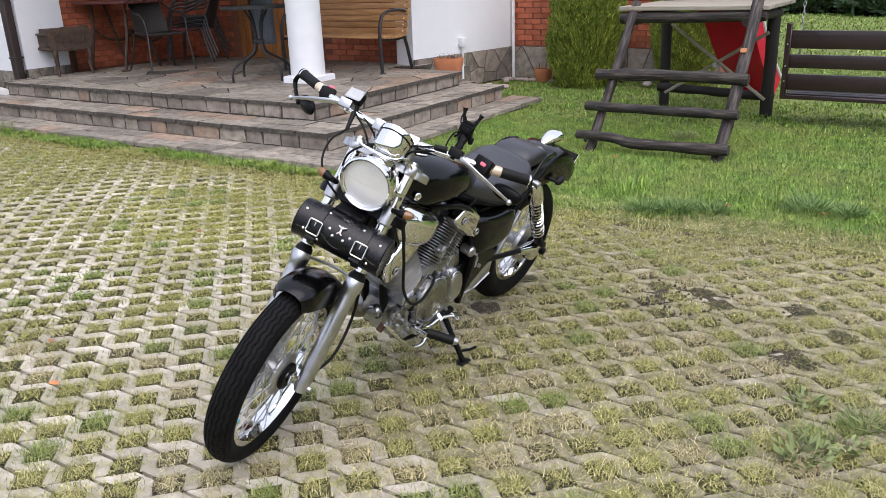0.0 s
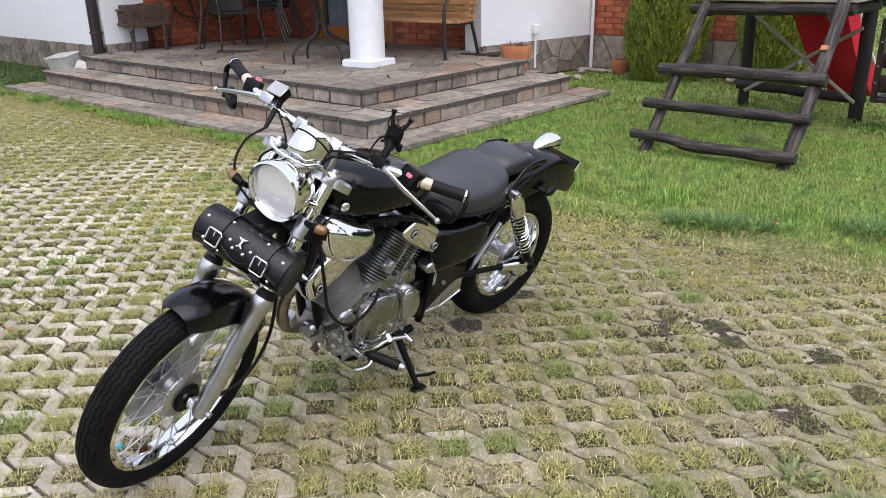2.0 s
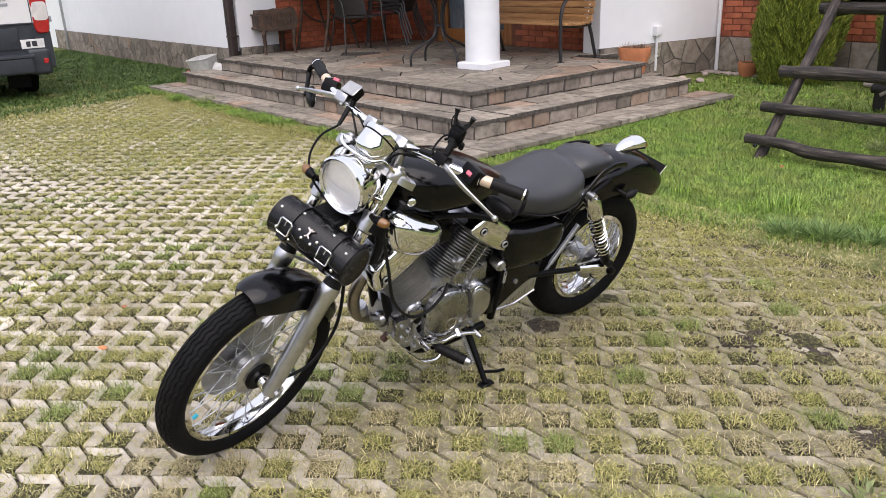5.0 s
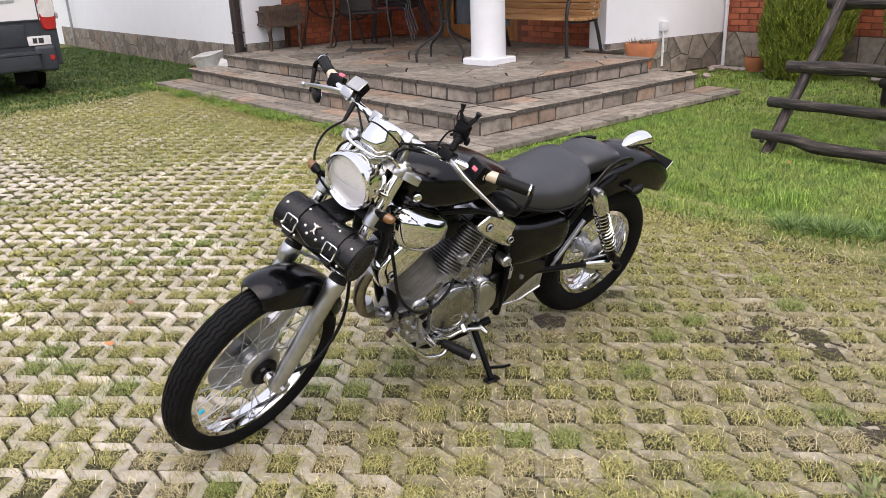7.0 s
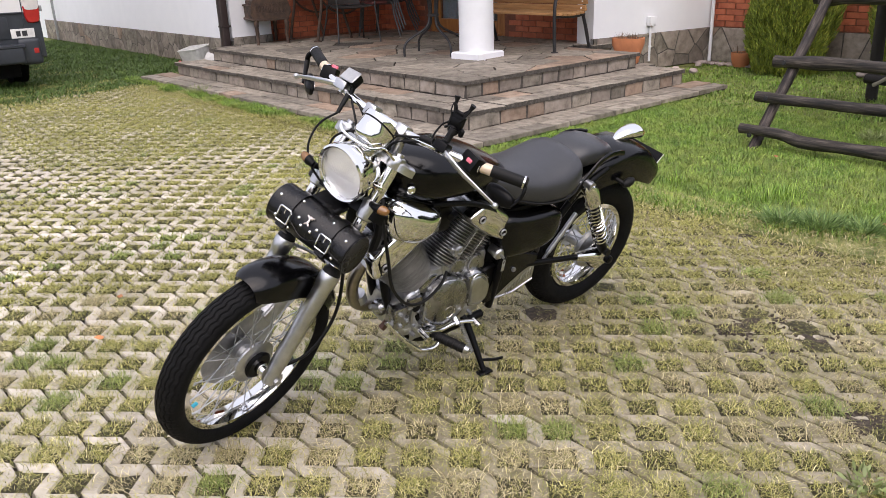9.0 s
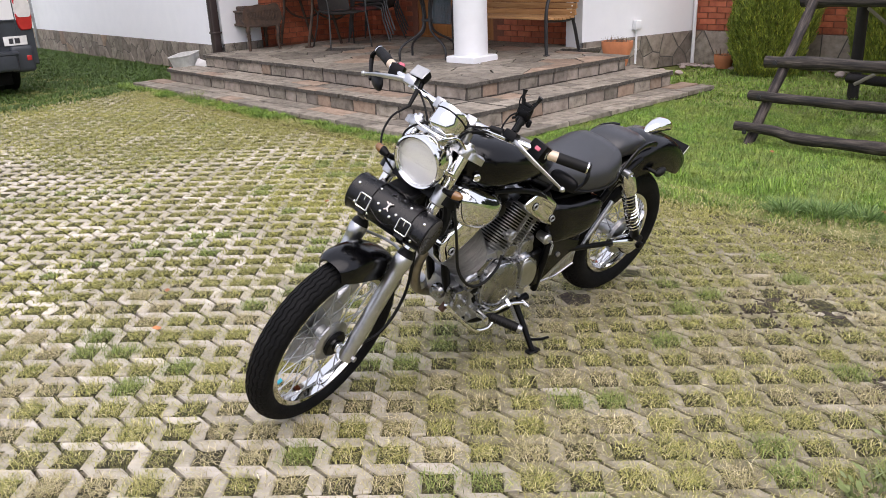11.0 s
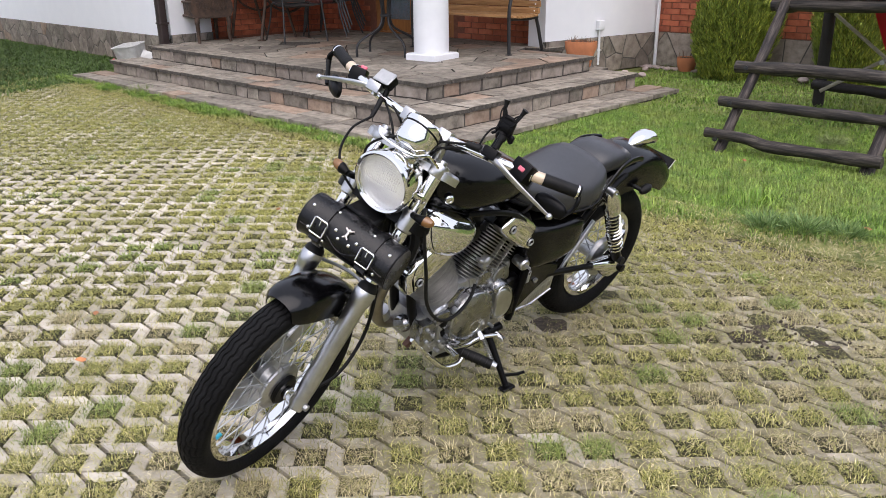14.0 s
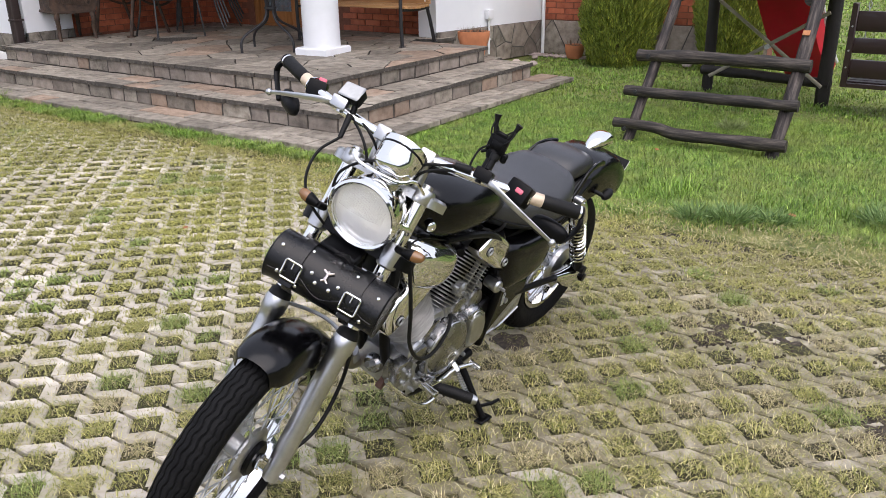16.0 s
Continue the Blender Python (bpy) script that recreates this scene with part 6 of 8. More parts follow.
def cylinder(bx, s, name, count, pitch, reach):
    """A finned barrel on the crankcase, leaning forwards (s = 1) or back (s = -1)."""
    m = Matrix.Translation((bx, 0, 0.43)) @ pose(0, 0, 0, 0, 35 * s, 0)
    barrel = part(name, moved(lathe([(0.062, 0.0), (0.062, 0.24)], 32), m), FIN_BLACK, engine, "finned cylinder barrel")
    for k in range(count):
        z = 0.040 + pitch * k
        a = (0.098 + (0.006 if k > 2 else 0)) * (1.0 if s < 0 else 0.84 + 0.16 * min(1, k / count * 1.6))
        ring = oval((0, 0, 0), (1, 0, 0), (0, 1, 0), a, reach, 3.4 if s < 0 else 2.6, 28)
        part("fin", moved(loft([[Vector((p.x * f, p.y * f, q)) for p in ring] for q, f in ((z, 0.985), (z + 0.0006, 1.0), (z + (0.0026 if s < 0 else 0.0016), 1.0), (z + (0.0033 if s < 0 else 0.0022), 0.985))]), m), FIN, barrel, angle=30)
    if s < 0:
        for x in (-0.030, 0.024):
            part("fin_web", moved(box(x - 0.0022, x + 0.0022, 0.085, reach - 0.002, 0.04, 0.23, 0.001), m), FIN, barrel)
        part("barrel_boss", moved(cat(lathe([(0.019, 0.085), (0.019, 0.106), (0.014, 0.110), (0.013, 0.107), (0.008, 0.107), (0.007, 0.112), (0.0, 0.113)], 24, at=(0.052, 0, 0.125), axis=AX), box(0.04, 0.085, 0.08, 0.104, 0.112, 0.122, 0.003), box(0.02, 0.06, 0.08, 0.104, 0.10, 0.11, 0.003)), m), ALLOY_DULL, barrel, "round cast boss")
    head = part("cylinder_head", moved(cat(box(-0.095, 0.095, -0.10, 0.10, 0.236, 0.275, 0.014, 2), box(-0.075, 0.075, -0.09, 0.09, 0.27, 0.315, 0.018, 2)), m), CASE, engine, "cast cylinder head")
    hc = part("head_cover", moved(loft([[(x * f, y, 0.262 + (z - 0.262) * g) for x, z in soft([(-0.10, 0.228), (0.10, 0.228), (0.105, 0.275), (0.07, 0.316), (-0.07, 0.316), (-0.105, 0.275)], 3)] for y, f, g in ((0.08, 1.0, 1.0), (0.108, 1.0, 1.0), (0.117, 0.985, 0.96), (0.123, 0.95, 0.87), (0.126, 0.88, 0.7), (0.127, 0.4, 0.3))]), m), CHROME, head, "chrome cylinder head side cover")
    for x in (-0.068, 0.068):
        part("cover_bolt", moved(lathe([(0.0135, 0.118), (0.0135, 0.131), (0.0115, 0.133), (0.0095, 0.132), (0.008, 0.126), (0.0, 0.126)], 18, at=(x, 0, 0.258), axis=AX), m), STEEL, hc)
        # flat black disc: the shade of a bolt recess drawn as colour
        part("bolt_recess", moved(lathe([(0.0165, 0.124), (0.0165, 0.1278), (0.0, 0.1278)], 18, at=(x, 0, 0.258), axis=AX), m), BLACK_METAL, hc)
    part("spark_lead", tube(spline([m @ Vector((0.0, 0.06, 0.30)), m @ Vector((0.02, 0.10, 0.345)), m @ Vector((0.0, 0.07, 0.38)), m @ Vector((-0.02, 0.0, 0.38))], 6), 0.006, 8), RUBBER_SOFT, head)


cylinder(0.835, -1, "rear_cylinder", 18, 0.0112, 0.103)
cylinder(0.925, 1, "front_cylinder", 22, 0.0088, 0.108)
air = part("air_cleaner", dome([(1.138, 0.755), (1.125, 0.812), (1.075, 0.826), (0.985, 0.792), (0.915, 0.755), (0.912, 0.705), (0.945, 0.668), (1.0, 0.650), (1.065, 0.665), (1.118, 0.70)], ((0.02, 0.90), (0.045, 0.98), (0.07, 1.0), (0.09, 0.985), (0.11, 0.93), (0.127, 0.84), (0.141, 0.71), (0.152, 0.54), (0.159, 0.34), (0.162, 0.14), (0.1625, 0.04))), CHROME, bike, "chrome teardrop air cleaner cover")
part("cleaner_seam", cat(tube([(p.x, 0.098, p.y) for p in soft([(1.136, 0.755), (1.123, 0.810), (1.075, 0.823), (0.987, 0.790), (0.918, 0.754), (0.915, 0.706), (0.946, 0.671), (1.0, 0.653), (1.064, 0.668), (1.116, 0.702)], 3)], 0.0022, 6, closed=True)), BLACK_METAL, air, "dark seam round the cover")
for x, y, z in ((1.09, 0.128, 0.795), (0.945, 0.125, 0.70)):
    part("air_bolt", lathe([(0.008, 0), (0.008, 0.008), (0.005, 0.010), (0.0, 0.010)], 12, at=(x, y, z), axis=AX), STEEL, air)
part("carburettor", cat(box(0.84, 0.93, -0.05, 0.085, 0.64, 0.74, 0.02, 2), rod((0.885, 0.06, 0.74), (0.885, 0.06, 0.775), 0.022, 14), rod((0.83, 0.08, 0.70), (0.87, 0.105, 0.71), 0.012, 10)), BLACK_METAL, bike, "dark carburettors between the cylinders")
part("under_tank_rail", tube(spline([(0.95, 0.10, 0.775), (0.85, 0.115, 0.765), (0.75, 0.118, 0.735), (0.66, 0.115, 0.68)], 5), 0.010, 8), BLACK_METAL, bike)
lock = part("ignition_lock", lathe([(0.0, -0.045), (0.020, -0.045), (0.022, 0.0), (0.017, 0.006), (0.0, 0.007)], 20, at=(0.628, 0.128, 0.508), axis=(0.1, 1, 0)), ALLOY, bike, "round ignition lock")
part("key", cat(moved(box(-0.0015, 0.0015, 0.0, 0.022, -0.006, 0.006, 0.001), Matrix.Translation((0.628, 0.134, 0.508))), tube([(0.628 + 0.006 * math.cos(w), 0.158, 0.492 + 0.010 * math.sin(w)) for w in [k * 0.628 for k in range(10)]], 0.0016, 6, closed=True), moved(box(-0.007, 0.007, -0.001, 0.001, -0.032, 0.0, 0.0008), Matrix.Translation((0.628, 0.158, 0.486)))), STEEL, lock, "key with a hanging second key")

# exhaust and low parts
part("exhaust_header", cat(tube(spline([(1.065, -0.02, 0.545), (1.115, -0.02, 0.515), (1.142, -0.022, 0.45), (1.130, -0.025, 0.375), (1.075, -0.04, 0.322), (0.98, -0.08, 0.27), (0.80, -0.135, 0.235), (0.60, -0.155, 0.235)], 7), 0.0215, 16)), EXHAUST, bike, "heat-tinted exhaust header pipe")
part("exhaust_clamp", cat(rod((1.10, -0.03, 0.36), (1.115, -0.028, 0.395), 0.026, 16), rod((1.03, 0.03, 0.345), (1.10, 0.03, 0.372), 0.009, 10)), STEEL, bike)
part("silencer", lathe([(0.022, 0.0), (0.036, 0.05), (0.043, 0.12), (0.043, 0.52), (0.036, 0.56), (0.030, 0.57), (0.0, 0.55)], 28, at=(0.60, -0.155, 0.235), axis=(-1, -0.02, 0.06)), CHROME, bike, "chrome silencer")
part("lower_rail_guard", moved(box(-0.05, 0.05, -0.010, 0.010, -0.010, 0.010, 0.004, 2), Matrix.Translation((1.028, 0.06, 0.318)) @ pose(0, 0, 0, 0, 42, 0)), RUST, bike, "rust-brown frame cradle cover")
part("engine_bar", tube(spline([(1.065, 0.085, 0.33), (1.01, 0.118, 0.262), (0.945, 0.135, 0.198), (0.88, 0.14, 0.185), (0.84, 0.13, 0.20)], 6), 0.009, 10), CHROME, bike, "chrome lower engine bar")
part("shift_lever", cat(tube(spline([(0.965, 0.165, 0.305), (0.91, 0.158, 0.285), (0.86, 0.15, 0.27), (0.80, 0.152, 0.278), (0.725, 0.165, 0.268)], 5), 0.0075, 10), rod((0.965, 0.15, 0.305), (0.965, 0.20, 0.300), 0.011, 12), rod((0.725, 0.155, 0.268), (0.722, 0.195, 0.264), 0.010, 12), rod((0.80, 0.12, 0.30), (0.80, 0.16, 0.275), 0.012, 10)), CHROME, bike, "chrome gear shift linkage")
peg = part("footpeg", cat(rod((0.905, 0.13, 0.262), (0.893, 0.158, 0.258), 0.011, 10), tube([(0.893, 0.155, 0.258), (0.868, 0.200, 0.2545), (0.838, 0.252, 0.2475)], [0.0165, 0.0185, 0.0175], 14)), RUBBER_SOFT, bike, "black rubber footpeg")
part("peg_end", tube([(0.838, 0.252, 0.2475), (0.830, 0.266, 0.2455)], [0.016, 0.012], 14), ALLOY, peg, "pale peg end")
part("peg_ribs", cat(*[tube([(0.893 - 0.011 * k, 0.160 + 0.0185 * k, 0.258 - 0.002 * k), (0.8915 - 0.011 * k, 0.1635 + 0.0185 * k, 0.2577 - 0.002 * k)], 0.0198, 14) for k in range(5)]), RUBBER_SOFT, peg)
part("peg_bracket", cat(box(0.875, 0.93, 0.09, 0.14, 0.245, 0.275, 0.01, 2), rod((0.905, 0.09, 0.262), (0.905, 0.15, 0.262), 0.014, 12)), CHROME, bike, "chrome footpeg bracket")
stand = part("side_stand", cat(tube([(0.735, 0.11, 0.255), (0.728, 0.135, 0.235), (0.712, 0.235, 0.103), (0.710, 0.248, 0.088)], [0.013, 0.013, 0.011, 0.012], 10), tube([(0.715, 0.224, 0.122), (0.655, 0.240, 0.112), (0.622, 0.246, 0.113)], [0.006, 0.006, 0.0055], 8), moved(box(-0.03, 0.03, -0.018, 0.018, -0.006, 0.006, 0.004), Matrix.Translation((0.710, 0.252, 0.0835)) @ pose(0, 0, 0, 15.9, 0, 0))), BLACK_METAL, bike, "black side stand, folded out")
sp = []
for k in range(14 * 8 + 1):
    w = 2 * math.pi * k / 8
    f = k / 112
    sp.append((0.755 - 0.02 * f + 0.008 * math.cos(w), 0.125 + 0.07 * f + 0.004 * math.sin(w), 0.245 - 0.10 * f + 0.006 * math.sin(w)))
part("stand_spring", tube(sp, 0.0022, 5), STEEL, stand)
part("clutch_cable", tube(spline([(1.165, 0.125, 0.86), (1.178, 0.155, 0.80), (1.155, 0.17, 0.668), (1.121, 0.168, 0.545), (1.048, 0.163, 0.456), (0.976, 0.162, 0.445), (0.90, 0.145, 0.475), (0.86, 0.12, 0.50)], 8), 0.0055, 8), RUBBER_SOFT, bike, "looping black clutch cable")
part("wiring_loom", cat(tube(spline([(1.13, 0.06, 0.80), (1.14, 0.09, 0.72), (1.15, 0.08, 0.64), (1.12, 0.06, 0.56)], 5), 0.016, 8), tube(spline([(1.15, -0.03, 0.78), (1.17, -0.02, 0.70), (1.15, 0.0, 0.62)], 5), 0.02, 8), box(1.06, 1.12, -0.06, 0.06, 0.64, 0.76, 0.015, 2)), RUBBER_SOFT, bike, "black hoses behind the fork")
part("rocker_hose", tube([(1.125 + 0.012 * math.cos(k), 0.085, 0.60 - 0.006 * k) for k in range(1, 3)], 0.014, 10), RUBBER_SOFT, bike)

# tool bag on the fork
BAGM = BIKE @ Matrix.Translation(HEAD) @ Matrix.Rotation(radians(20), 4, AV) @ Matrix.Translation(-HEAD)
bag = thing("tool_bag", "black leather tool roll strapped across the fork", "bag", BAGM)
bc = st(0.113, 0.010, -0.283)
bu, bv = NV, AV


def bag_ring(y, r, w0=0.0, w1=2 * math.pi, n=40):
    return [bc + YV * y + r * (math.cos(w0 + (w1 - w0) * k / n) * bu * 0.98 + math.sin(w0 + (w1 - w0) * k / n) * bv * 1.06) for k in range(n)]


part("body", loft([bag_ring(y, r) for y, r in ((-0.148, 0.048), (-0.150, 0.056), (-0.146, 0.0585), (-0.13, 0.056), (-0.07, 0.0575), (0.0, 0.058), (0.07, 0.0575), (0.13, 0.056), (0.146, 0.0585), (0.150, 0.056), (0.148, 0.048))]), LEATHER, bag, "rounded black leather roll")


def flap_point(y, t, r):
    """t runs from the back of the roll (0) over its top to the scalloped lower edge in front (1)."""
    low = -0.35 - 0.42 * math.cos(math.pi * min(1.0, abs(y) / 0.135)) ** 2 * (1 if abs(y) < 0.0675 else 0.55)
    w = 2.6 + (low - 2.6) * t
    return bc + YV * y + r * (math.cos(w) * bu * 0.98 + math.sin(w) * bv * 1.06)


ys = [-0.147 + 0.294 * k / 36 for k in range(37)]
grid_out = [[flap_point(y, t / 16, 0.0615) for t in range(17)] for y in ys]
grid_in = [[flap_point(y, t / 16, 0.0580) for t in range(17)][::-1] for y in ys]
part("flap", loft([a + b for a, b in zip(grid_out, grid_in)]), LEATHER, bag, "scalloped leather flap with a raised edge")
part("flap_seam", cat(tube([flap_point(y, 0.955, 0.0622) for y in ys[1:-1]], 0.0014, 5), *[tube([bc + YV * y + 0.0575 * (math.cos(w) * bu + math.sin(w) * bv * 1.06) for w in [k * math.pi / 16 for k in range(32)]], 0.0026, 5, closed=True) for y in (-0.1485, 0.1485)]), LEATHER, bag, "stitched seams")
for y in (-0.078, 0.078):
    strap = part("strap", loft([[bc + YV * (y + d) + r * (math.cos(w) * bu * 0.98 + math.sin(w) * bv * 1.06) for d, r in ((-0.013, 0.063), (0.013, 0.063), (0.013, 0.0665), (-0.013, 0.0665))] for w in [1.7 - 2.9 * k / 20 for k in range(21)]]), LEATHER, bag, "leather closing strap")
    w0 = -0.12
    q = bc + YV * y + 0.071 * (math.cos(w0) * bu + math.sin(w0) * bv * 1.06)
    t = (-math.sin(w0) * bu + math.cos(w0) * bv).normalized()
    part("buckle", tube([q + YV * (0.021 * a) + t * (0.022 * b) for a, b in ((-1, -0.85), (-0.85, -1), (0.85, -1), (1, -0.85), (1, 0.85), (0.85, 1), (-0.85, 1), (-1, 0.85))], 0.0027, 8, closed=True), CHROME, strap, "silver roller buckle")
    part("buckle_tongue", rod(q + t * 0.004, q + t * 0.022, 0.0018, 6), CHROME, strap)
    part("keeper", moved(box(-0.0035, 0.0035, -0.017, 0.017, -0.006, 0.006, 0.002), Matrix.Translation(q - t * 0.034 - 0.004 * bu) @ clamp_m), LEATHER, strap)
for y, w in ((-0.128, 0.55), (0.128, 0.55), (-0.112, -0.45), (0.112, -0.62), (-0.035, 0.15), (-0.018, -0.12), (0.018, -0.12), (0.035, 0.15), (-0.06, -0.72), (0.06, -0.85), (-0.06, 0.95), (0.06, 0.95)):
    d = math.cos(w) * bu + math.sin(w) * bv
    part("stud", lathe([(0.0058, -0.002), (0.0054, 0.001), (0.0035, 0.003), (0.0, 0.0036)], 10, at=bc + YV * y + d * 0.0622, axis=d), CHROME, bag)
bd = math.cos(0.32) * bu + math.sin(0.32) * bv
bt = (-math.sin(0.32) * bu + math.cos(0.32) * bv)
part("badge", cat(*[tube([bc + bd * 0.0655 + YV * a[0] + bt * a[1], bc + bd * 0.0665 + YV * b[0] + bt * b[1]], [r, r * 0.6], 8) for a, b, r in (((0.0, -0.012), (0.0, 0.012), 0.0045), ((0.0, 0.004), (0.013, 0.012), 0.004), ((0.0, 0.004), (-0.013, 0.010), 0.004), ((0.0, -0.010), (0.009, -0.016), 0.0035), ((0.0, -0.010), (-0.008, -0.017), 0.0035))]), BADGE, bag, "small winged metal badge")

# phone clamp on the handlebar
hold = thing("phone_holder", "black rubber-banded phone clamp on the handlebar", "phone holder", BIKE @ STEER)
h0 = st(0.034, 0.195, 0.115)
h1 = h0 + AV * 0.045 + Vector((-0.008, 0, 0.004))
part("ball_joint", cat(rod(h0, h1, 0.010, 12), lathe([(0.0, -0.016), (0.012, -0.011), (0.016, 0.0), (0.012, 0.011), (0.0, 0.016)], 16, at=h0), lathe([(0.0, -0.018), (0.014, -0.012), (0.018, 0.0), (0.014, 0.012), (0.0, 0.018)], 16, at=h1)), BLACK_METAL, hold, "black ball joint arm")
hb = Matrix.Translation(h1 + Vector((0, 0, 0.012))) @ clamp_m @ pose(0, 0, 0, 0, 18, 0) @ Matrix.Scale(0.70, 4)
part("cradle", moved(cat(box(-0.016, 0.008, -0.034, 0.036, -0.012, 0.052, 0.010, 2), box(-0.020, 0.012, -0.020, 0.024, 0.0, 0.036, 0.010, 2), box(-0.010, 0.004, -0.024, 0.024, 0.045, 0.066, 0.006), box(-0.012, 0.006, 0.030, 0.052, -0.03, 0.005, 0.006)), hb), BLACK_METAL, hold, "black cradle")
for s in (1, -1):
    arm = part("cradle_arm", moved(tube([(-0.004, 0.020 * s, 0.045), (-0.006, 0.034 * s, 0.075), (-0.008, 0.038 * s, 0.094), (-0.009, 0.042 * s, 0.112)], [0.007, 0.007, 0.008, 0.013], 10), hb), RUBBER_SOFT, hold)
    part("cradle_foot", moved(tube([(-0.004, 0.024 * s, -0.012), (-0.004, 0.042 * s, -0.026)], 0.006, 8), hb), RUBBER_SOFT, hold)
    part("rubber_band", moved(tube(spline([(0.004, 0.010 * s, 0.02), (0.010, 0.034 * s, 0.05), (0.0, 0.040 * s, 0.085), (-0.004, 0.020 * s, 0.07), (0.0, 0.006 * s, 0.03)], 5), 0.003, 6), hb), RUBBER_SOFT, arm)
part("charging_cord", tube(spline([h1 + Vector((0.010, -0.014, 0.022)), h1 + Vector((0.020, -0.030, 0.004)), h0 + Vector((0.018, -0.030, 0.014)), h0 + Vector((0.008, -0.020, -0.010))], 6), 0.003, 6), RUBBER_SOFT, hold)
part("brake_switch_knob", cat(rod(st(0.045, 0.205, 0.13), st(0.045, 0.205, 0.165), 0.009, 10), rod(st(0.045, 0.205, 0.155), st(0.045, 0.205, 0.17), 0.012, 10)), RUBBER_SOFT, bike, at=STEER)

# ---- porch ----
col_m = pose(-1.25, 1.34, 0, 0, 0, 6)
column = thing("column", "white round porch column on a square plinth", "column", col_m)
part("shaft", lathe([(0.196, DECK + 0.06), (0.196, DECK + 0.16), (0.192, 1.4), (0.182, TOP - 0.22)], 40), WHITE_PAINT, column, "smooth white shaft")
part("base", cat(outline(soft([(-0.212, -0.165), (-0.175, -0.210), (-0.07, -0.210), (-0.04, -0.215), (0.175, -0.212), (0.212, -0.18), (0.212, 0.18), (0.18, 0.212), (-0.18, 0.212), (-0.212, 0.18)], 2), DECK - 0.02, DECK + 0.07, 0.012)), WHITE_PAINT, column, "chipped white plinth block")

door = thing("door_1", "varnished wooden porch door with a tall curtained pane", "door", Matrix.Translation((0, 3.36, DECK)), kind="structure")
w = DX1 - DX0
part("door_frame", moved(cat(box(0, 0.09, -0.05, 0.06, 0, 2.05, 0.008), box(w - 0.09, w, -0.05, 0.06, 0, 2.05, 0.008), box(0.09, w - 0.09, -0.05, 0.06, 1.96, 2.05, 0.008)), Matrix.Translation((DX0, 0, 0))), WOOD_DOOR, door, "orange-brown door frame")
for k in range(2):
    x0 = DX0 + 0.095 + k * (w - 0.19) / 2
    x1 = x0 + (w - 0.19) / 2 - 0.006
    leaf = part("door_leaf", cat(box(x0, x0 + 0.10, -0.02, 0.03, 0.02, 1.95, 0.008), box(x1 - 0.10, x1, -0.02, 0.03, 0.02, 1.95, 0.008), box(x0 + 0.10, x1 - 0.10, -0.02, 0.03, 0.02, 0.20, 0.008), box(x0 + 0.10, x1 - 0.10, -0.02, 0.03, 1.85, 1.95, 0.008)), WOOD_DOOR, door, "wooden door leaf")
    pane = part("pane", box(x0 + 0.09, x1 - 0.09, 0.0, 0.008, 0.19, 1.86), PANE, leaf, "clear door pane", smooth=False)
    pane.visible_shadow = False
    n = 60
    ring = [[(x0 + 0.08 + (x1 - x0 - 0.16) * i / n, 0.06 + 0.014 * math.sin(i * 0.9), z) for i in range(n + 1)] for z in (0.12, 1.9)]
    part("curtain", loft(ring, caps=False, closed=False), CURTAIN, leaf, "grey-blue hanging curtain")
    part("threshold_handle", cat(box(x1 - 0.075 if k == 0 else x0 + 0.03, x1 - 0.03 if k == 0 else x0 + 0.075, -0.035, -0.02, 1.0, 1.16, 0.004), rod((x1 - 0.05 if k == 0 else x0 + 0.05, -0.06, 1.08), (x1 - 0.15 if k == 0 else x0 + 0.15, -0.06, 1.08), 0.009)), STEEL, leaf, "metal door handle")
part("threshold", box(DX0 + 0.09, DX1 - 0.09, -0.06, 0.08, 0.0, 0.02, 0.004), WOOD_DOOR, door)
solo("room_wall", box(DX0 - 0.2, DX1 + 0.2, 3.75, 3.9, 0, TOP), PLASTER, "plain wall behind the door", "wall", kind="structure", smooth=False)


def downpipe(name, x, y, z0, r, mat, label, brackets, top=TOP, square=True):
    ob = thing(name, label, "downpipe", Matrix.Translation((x, y, 0)))
    part("pipe", box(-r, r, -r, r, z0, top, r * 0.45, 3) if square else rod((0, 0, z0), (0, 0, top), r, 16), mat, ob)
    for z in brackets:
        part("bracket", box(-r - 0.006, r + 0.006, -r - 0.006, r + 0.02, z, z + 0.025, 0.004) if square else rod((0, 0, z), (0, 0, z + 0.02), r + 0.005, 16), mat, ob)
    return ob


downpipe("downpipe", -5.50, 0.385, DECK - 0.30, 0.058, PIPE_BROWN, "dark brown square downpipe at the porch corner", (0.62, 1.6))
downpipe("downpipe", -0.53, 5.06, -0.02, 0.024, WHITE_PAINT, "white round downpipe in the wall corner", (0.8, 1.7), square=False)
downpipe("wall_pipe", -13.9, 0.50, 0.02, 0.028, STEEL, "thin galvanised pipe far along the wall", (0.6, 1.0), top=1.25, square=False)

spigot = thing("wall_socket_box", "white outdoor socket box on a wall conduit", "socket box", SIDE @ Matrix.Translation((0.95, -0.045, 0)))
part("socket_box", box(-0.055, 0.055, -0.03, 0.04, 0.545, 0.665, 0.012, 2), WHITE_PAINT, spigot)
part("conduit", rod((0, 0.015, 0.10), (0, 0.015, 0.55), 0.016, 12), WHITE_PAINT, spigot, "white wall conduit")
part("clip", box(-0.022, 0.022, 0.0, 0.04, 0.28, 0.30, 0.003), WHITE_PAINT, spigot)


